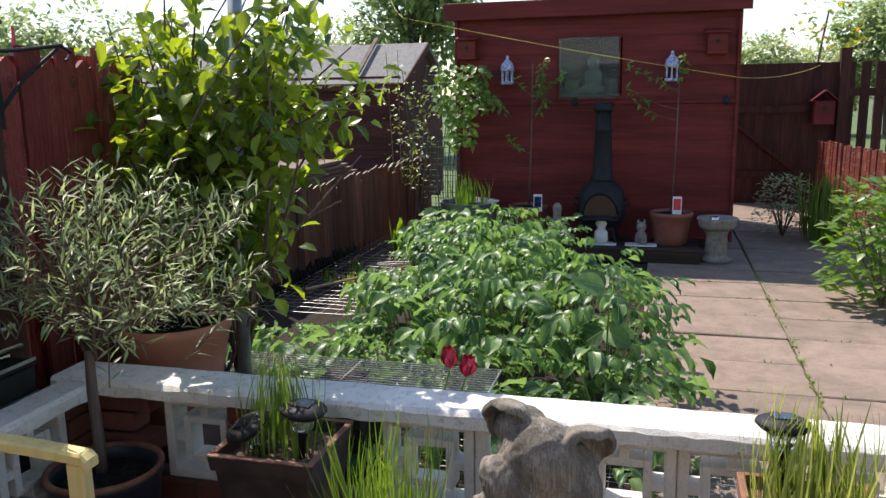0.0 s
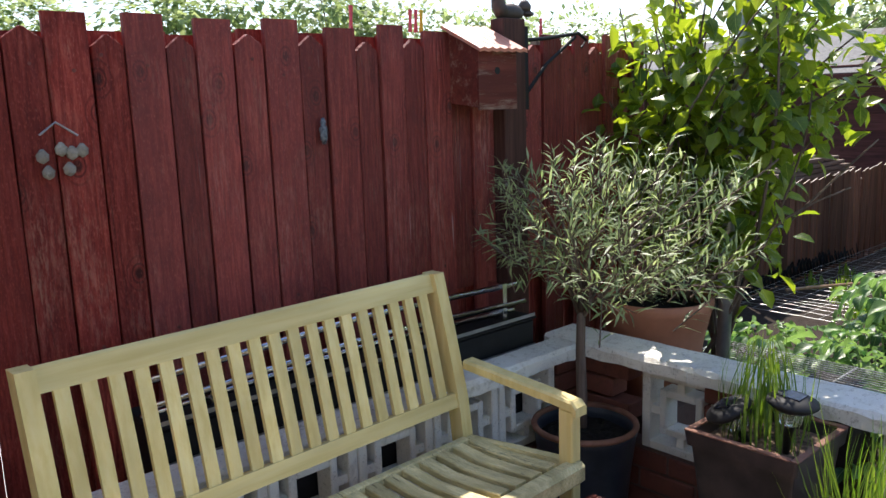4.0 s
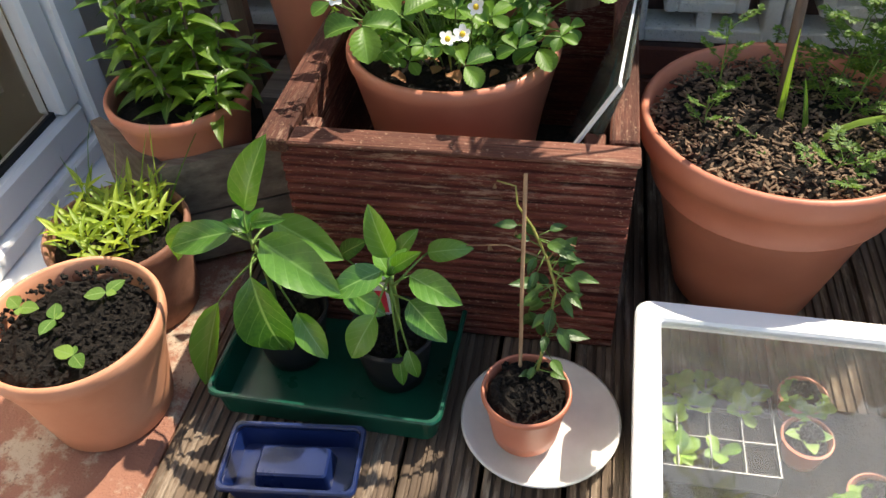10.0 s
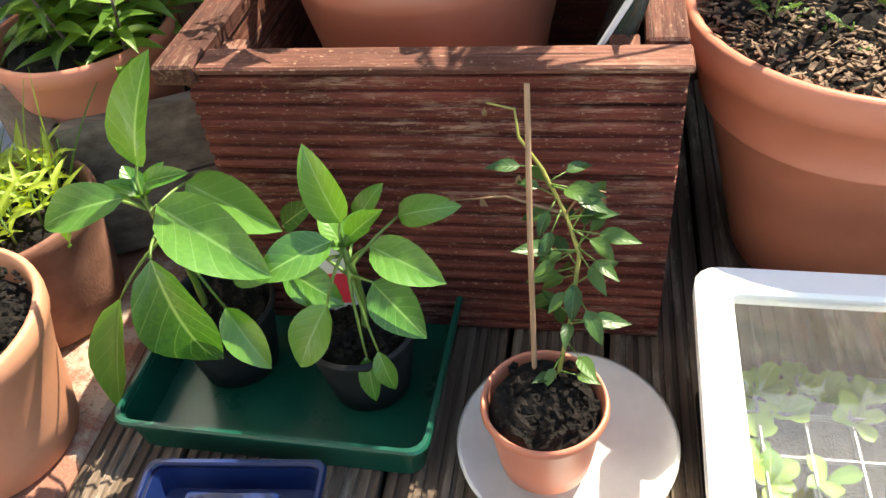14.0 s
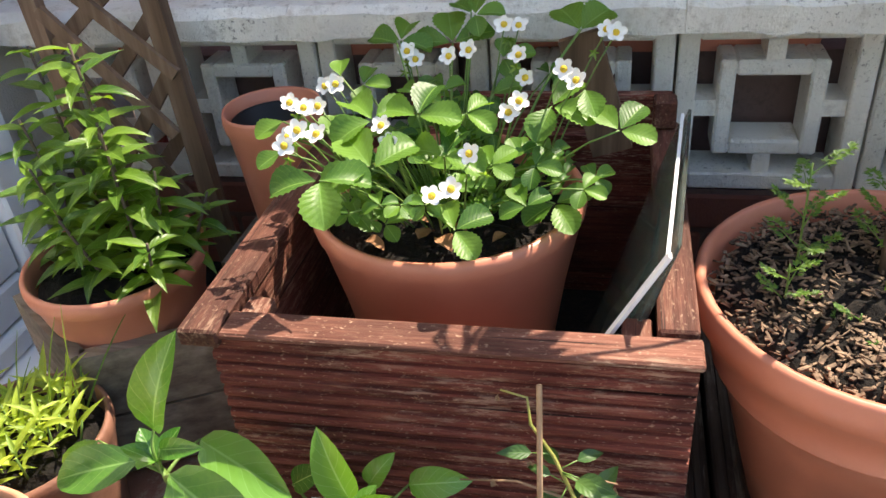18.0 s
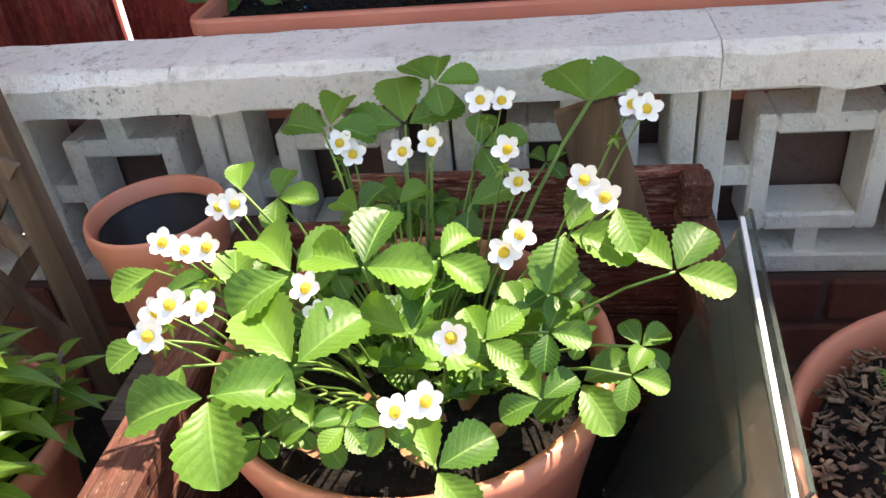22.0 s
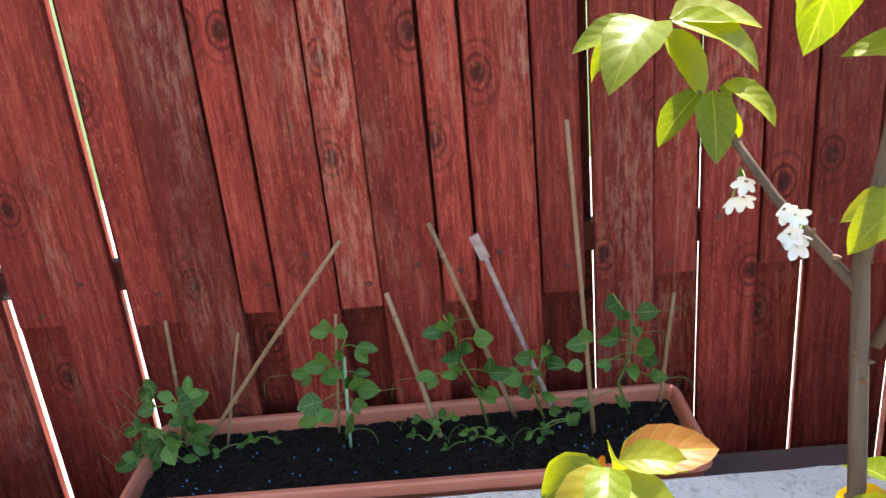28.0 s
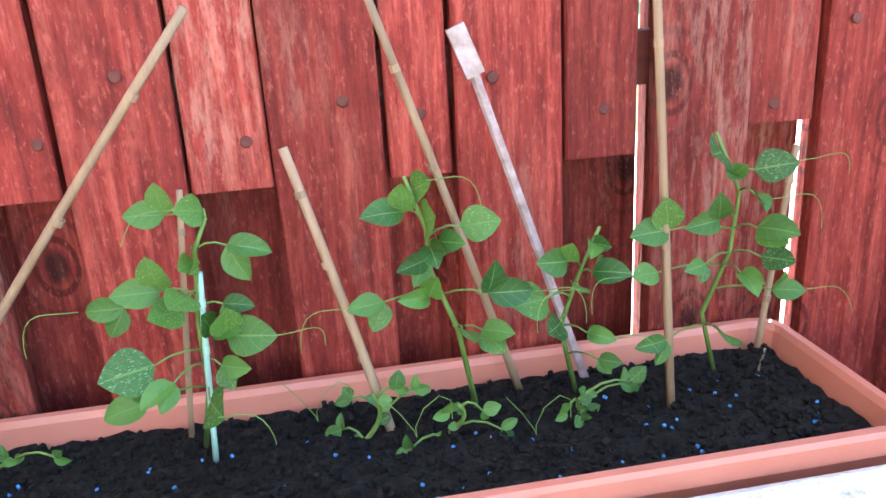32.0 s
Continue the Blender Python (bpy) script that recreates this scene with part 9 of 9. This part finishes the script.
t = thing("clothes_line", "thin yellow clothes line strung across the garden", "clothes line")
pts = bend((20.5, 7.35, 4.1), (7.35, 2.8, 2.19), (0, 0, -0.1), 6) + bend((7.35, 2.8, 2.19), (8.06, -0.14, 1.615), (0.0, 0.0, -0.02), 10)[1:] + bend((8.06, -0.14, 1.615), (11.58, -1.38, 1.79), (0, 0, -0.05), 8)[1:]
part("line", tubem(pts, 0.0026, 0.0026, 5), plain("yellow_cord", (0.6, 0.45, 0.08), (0.66, 0.5, 0.12), 60.0, 0.6), t)

# gate and slatted fence at the far side
gf = thing("fence_far", "dark red-brown boarded gate and slatted fence at the garden end", "fence", kind="structure")
bm = boxm((-0.011, -0.0565, 0), (0.011, 0.0565, 1.88), 0.003)
far_mesh = bpy.data.meshes.new("fence_board")
bm.to_mesh(far_mesh)
bm.free()
DARKRED = wood("dark_red_board", (0.05, 0.018, 0.014), (0.09, 0.03, 0.023), (0.13, 0.045, 0.035), 2, 0.75, False)
far_mesh.materials.append(DARKRED)
for i in range(34):
    y = -0.26 - i * 0.1115 if i < 13 else -0.26 - 12 * 0.1115 - (i - 12) * 0.175
    ob = part("fence_board", None, None, gf, data=far_mesh)
    ob.matrix_basis = pose(11.7 + (0.004 if i % 2 else 0.0), y, -0.05, rnd(-0.12, 0.12), 0, 0)
part("gate_post", boxm((11.6, -1.75, -0.1), (11.72, -1.63, 2.0)), DARKRED, gf)
for z in (0.35, 1.2):
    part("fence_rail", boxm((11.655, -1.7, z), (11.685, -0.25, z + 0.09)), DARKRED, gf)
    part("fence_rail", boxm((11.655, -6.0, z + 0.2), (11.685, -1.75, z + 0.3)), DARKRED, gf)
part("gate_brace", beamm((11.67, -0.3, 1.15), (11.67, -1.15, 0.45), 0.03, 0.09, (1, 0, 0)), DARKRED, gf)
pr = thing("picket_fence_right", "low bright red picket fence beside the flower border", "fence", kind="structure")
bm = boxm((-0.036, -0.009, 0), (0.036, 0.009, 0.86), 0.003)
rp = bpy.data.meshes.new("picket")
bm.to_mesh(rp)
bm.free()
rp.materials.append(REDX)
for i in range(50):
    ob = part("picket", None, None, pr, data=rp)
    ob.matrix_basis = pose(11.4 - i * 0.083, -1.4 - 0.0108 * i, rnd(-0.02, 0.02), rnd(-1, 1), rnd(-1.5, 1.5), 7.4)
part("rail", beamm((11.4, -1.43, 0.6), (7.3, -1.964, 0.6), 0.03, 0.07), REDX, pr)
t = thing("nest_box", "red nest box with a pitched roof on the far fence", "bird box", "nest boxes", at=(11.55, -1.45, 1.25))
part("box", boxm((-0.09, -0.12, -0.2), (0.09, 0.12, 0.1), 0.006), BARN, t)
part("roof", sheet(((-0.12, -0.16, 0.09), (0.1, -0.16, 0.09), (0.1, 0.0, 0.22), (-0.12, 0.0, 0.22)), 0.015), BARN, t)
part("roof", sheet(((-0.12, 0.0, 0.22), (0.1, 0.0, 0.22), (0.1, 0.16, 0.09), (-0.12, 0.16, 0.09)), 0.015), BARN, t)
part("entrance_hole", tubem([(-0.092, 0, 0.0), (-0.0905, 0, 0.0)], 0.03, 0.03, 14), BLACKPL, t)


def shrub(label, x, y, r, h, n, mat, size):
    t = thing("shrub", label, "shrub", at=(x, y, 0.0))
    bm = bmesh.new()
    for i in range(10):
        a = i * 2.4
        part("stem", tubem(bend((0, 0, -0.02), (r * 0.7 * math.cos(a), r * 0.7 * math.sin(a), h * rnd(0.6, 0.95))), 0.008, 0.003, 5), BARK, t)
    for i in range(n):
        a, q, z = rnd(0, 6.28), r * math.sqrt(random.random()), rnd(0.08, 1.0)
        k = math.sqrt(max(0.05, 1 - (z - 0.35) ** 2 * 1.6))
        quickleaf(bm, (q * k * math.cos(a), q * k * math.sin(a), h * z), (math.cos(a) + rnd(-0.8, 0.8), math.sin(a) + rnd(-0.8, 0.8), rnd(-0.4, 0.8)), (rnd(-0.5, 0.2), 0, 1), rnd(0.7, 1.2) * size, rnd(0.4, 0.65) * size)
    part("foliage", bm, mat, t)


shrub("bright leafy shrub leaning over the paving", 6.4, -1.0, 0.42, 0.86, 760, LILYLEAF, 0.11)
shrub("small-leaved variegated shrub by the far path", 9.2, -0.72, 0.3, 0.62, 600, OLIVELEAF, 0.055)
shrub("rounded green shrub in the flower border", 7.3, -1.35, 0.35, 0.5, 400, POTATOLEAF, 0.09)
grass_tuft("sword_leaf_clump", "clump of upright bright sword leaves in the border", 8.9, -1.05, 0.0, 0.2, 150, 0.45, 0.75, 0.5, 0.028, LILYLEAF)
t = thing("red_leaf_tree", "young tree with reddish leaves beyond the far fence", "tree", at=(12.2, -1.5, 0.0))
bm, st = bmesh.new(), bmesh.new()
tube(st, bend((0, 0, 0), (0.0, -0.05, 2.5), (0, 0.1, 0)), 0.03, 0.012, 7)
for i in range(150):
    p = Vector((rnd(-0.35, 0.35), rnd(-0.5, 0.4), 2.0 + 0.75 * random.random()))
    quickleaf(bm, p, (rnd(-1, 1), rnd(-1, 1), rnd(-0.6, 0.5)), (-0.5, 0, 1), rnd(0.08, 0.13), rnd(0.05, 0.08))
part("trunk", st, BARK, t)
part("crown", bm, CHERRYLEAF, t)


# ---- trees, lamp posts and hedges far beyond ----
def far_tree(label, x, y, h, r, n, seed):
    random.seed(seed)
    t = thing("tree", label, "tree", "trees beyond the gardens", at=(x, y, -0.2))
    st, bm = bmesh.new(), bmesh.new()
    tube(st, [(0, 0, 0), (0.1, 0.1, h * 0.4), (0, 0, h * 0.8)], h * 0.025, h * 0.008, 8)
    lobes = []
    for i in range(11):
        a = i * 2.4
        c = Vector((r * 0.62 * math.cos(a) * rnd(0.4, 1), r * 0.62 * math.sin(a) * rnd(0.4, 1), h * rnd(0.45, 0.88)))
        lobes.append((c, r * rnd(0.3, 0.48)))
        tube(st, bend((0, 0, h * 0.35), c, (0, 0, h * 0.04)), h * 0.009, h * 0.003, 5)
    for i in range(n):
        c, q = random.choice(lobes)
        d = Vector((random.gauss(0, 1), random.gauss(0, 1), random.gauss(0, 0.8))).normalized()
        p = c + d * q * rnd(0.55, 1.08)
        quickleaf(bm, p, d + Vector((rnd(-0.8, 0.8), rnd(-0.8, 0.8), rnd(-0.8, 0.3))), (0, 0, 1), r * rnd(0.07, 0.13), r * rnd(0.05, 0.09))
    part("trunk", st, BARK, t)
    part("crown", bm, FARLEAF, t)
    return t


far_tree("large leafy tree behind the sheds", 22.0, 7.2, 6.6, 2.2, 5600, 11)
far_tree("tall green tree beyond the far fence", 31.0, -7.0, 5.6, 2.3, 4600, 12)
far = far_tree("hazy green tree beyond the boundary fence", 20.5, 22.0, 5.0, 2.6, 3600, 13)
for x, y, s, rz in ((15.6, 22.5, 1.12, 60), (25.0, 22.0, 0.98, 140), (11.0, 23.0, 1.1, 200), (30.0, 21.0, 0.95, 20), (6, 24, 1.0, 310), (31, 13.2, 0.8, 90), (31, 11.0, 0.76, 130), (31, -0.6, 0.66, 190), (30.5, -2.4, 0.7, 250), (32, -4.0, 0.64, 300), (31, -5.4, 0.6, 30), (33, -9.6, 0.9, 70), (35, 16.5, 0.95, 110)):
    c = copy_thing(far, pose(x, y, -0.2, 0, 0, rz))
    c.scale = (s, s, s)
for x, y, z in ((40, 16.3, 5.4), (40, -8.6, 3.6)):
    t = thing("street_lamp", "slim grey street lamp far beyond the gardens", "street lamp", "street lamps", at=(x, y, 0))
    part("pole", tubem([(0, 0, -0.2), (0, 0, z)], 0.07, 0.05, 8), ZINC, t)
    part("lamp_arm", tubem([(0, 0, z), (0, -0.5, z + 0.08)], 0.04, 0.04, 6), ZINC, t)
    part("lamp_head", boxm((-0.1, -0.9, z + 0.05), (0.1, -0.45, z + 0.13), 0.02), ZINC, t)
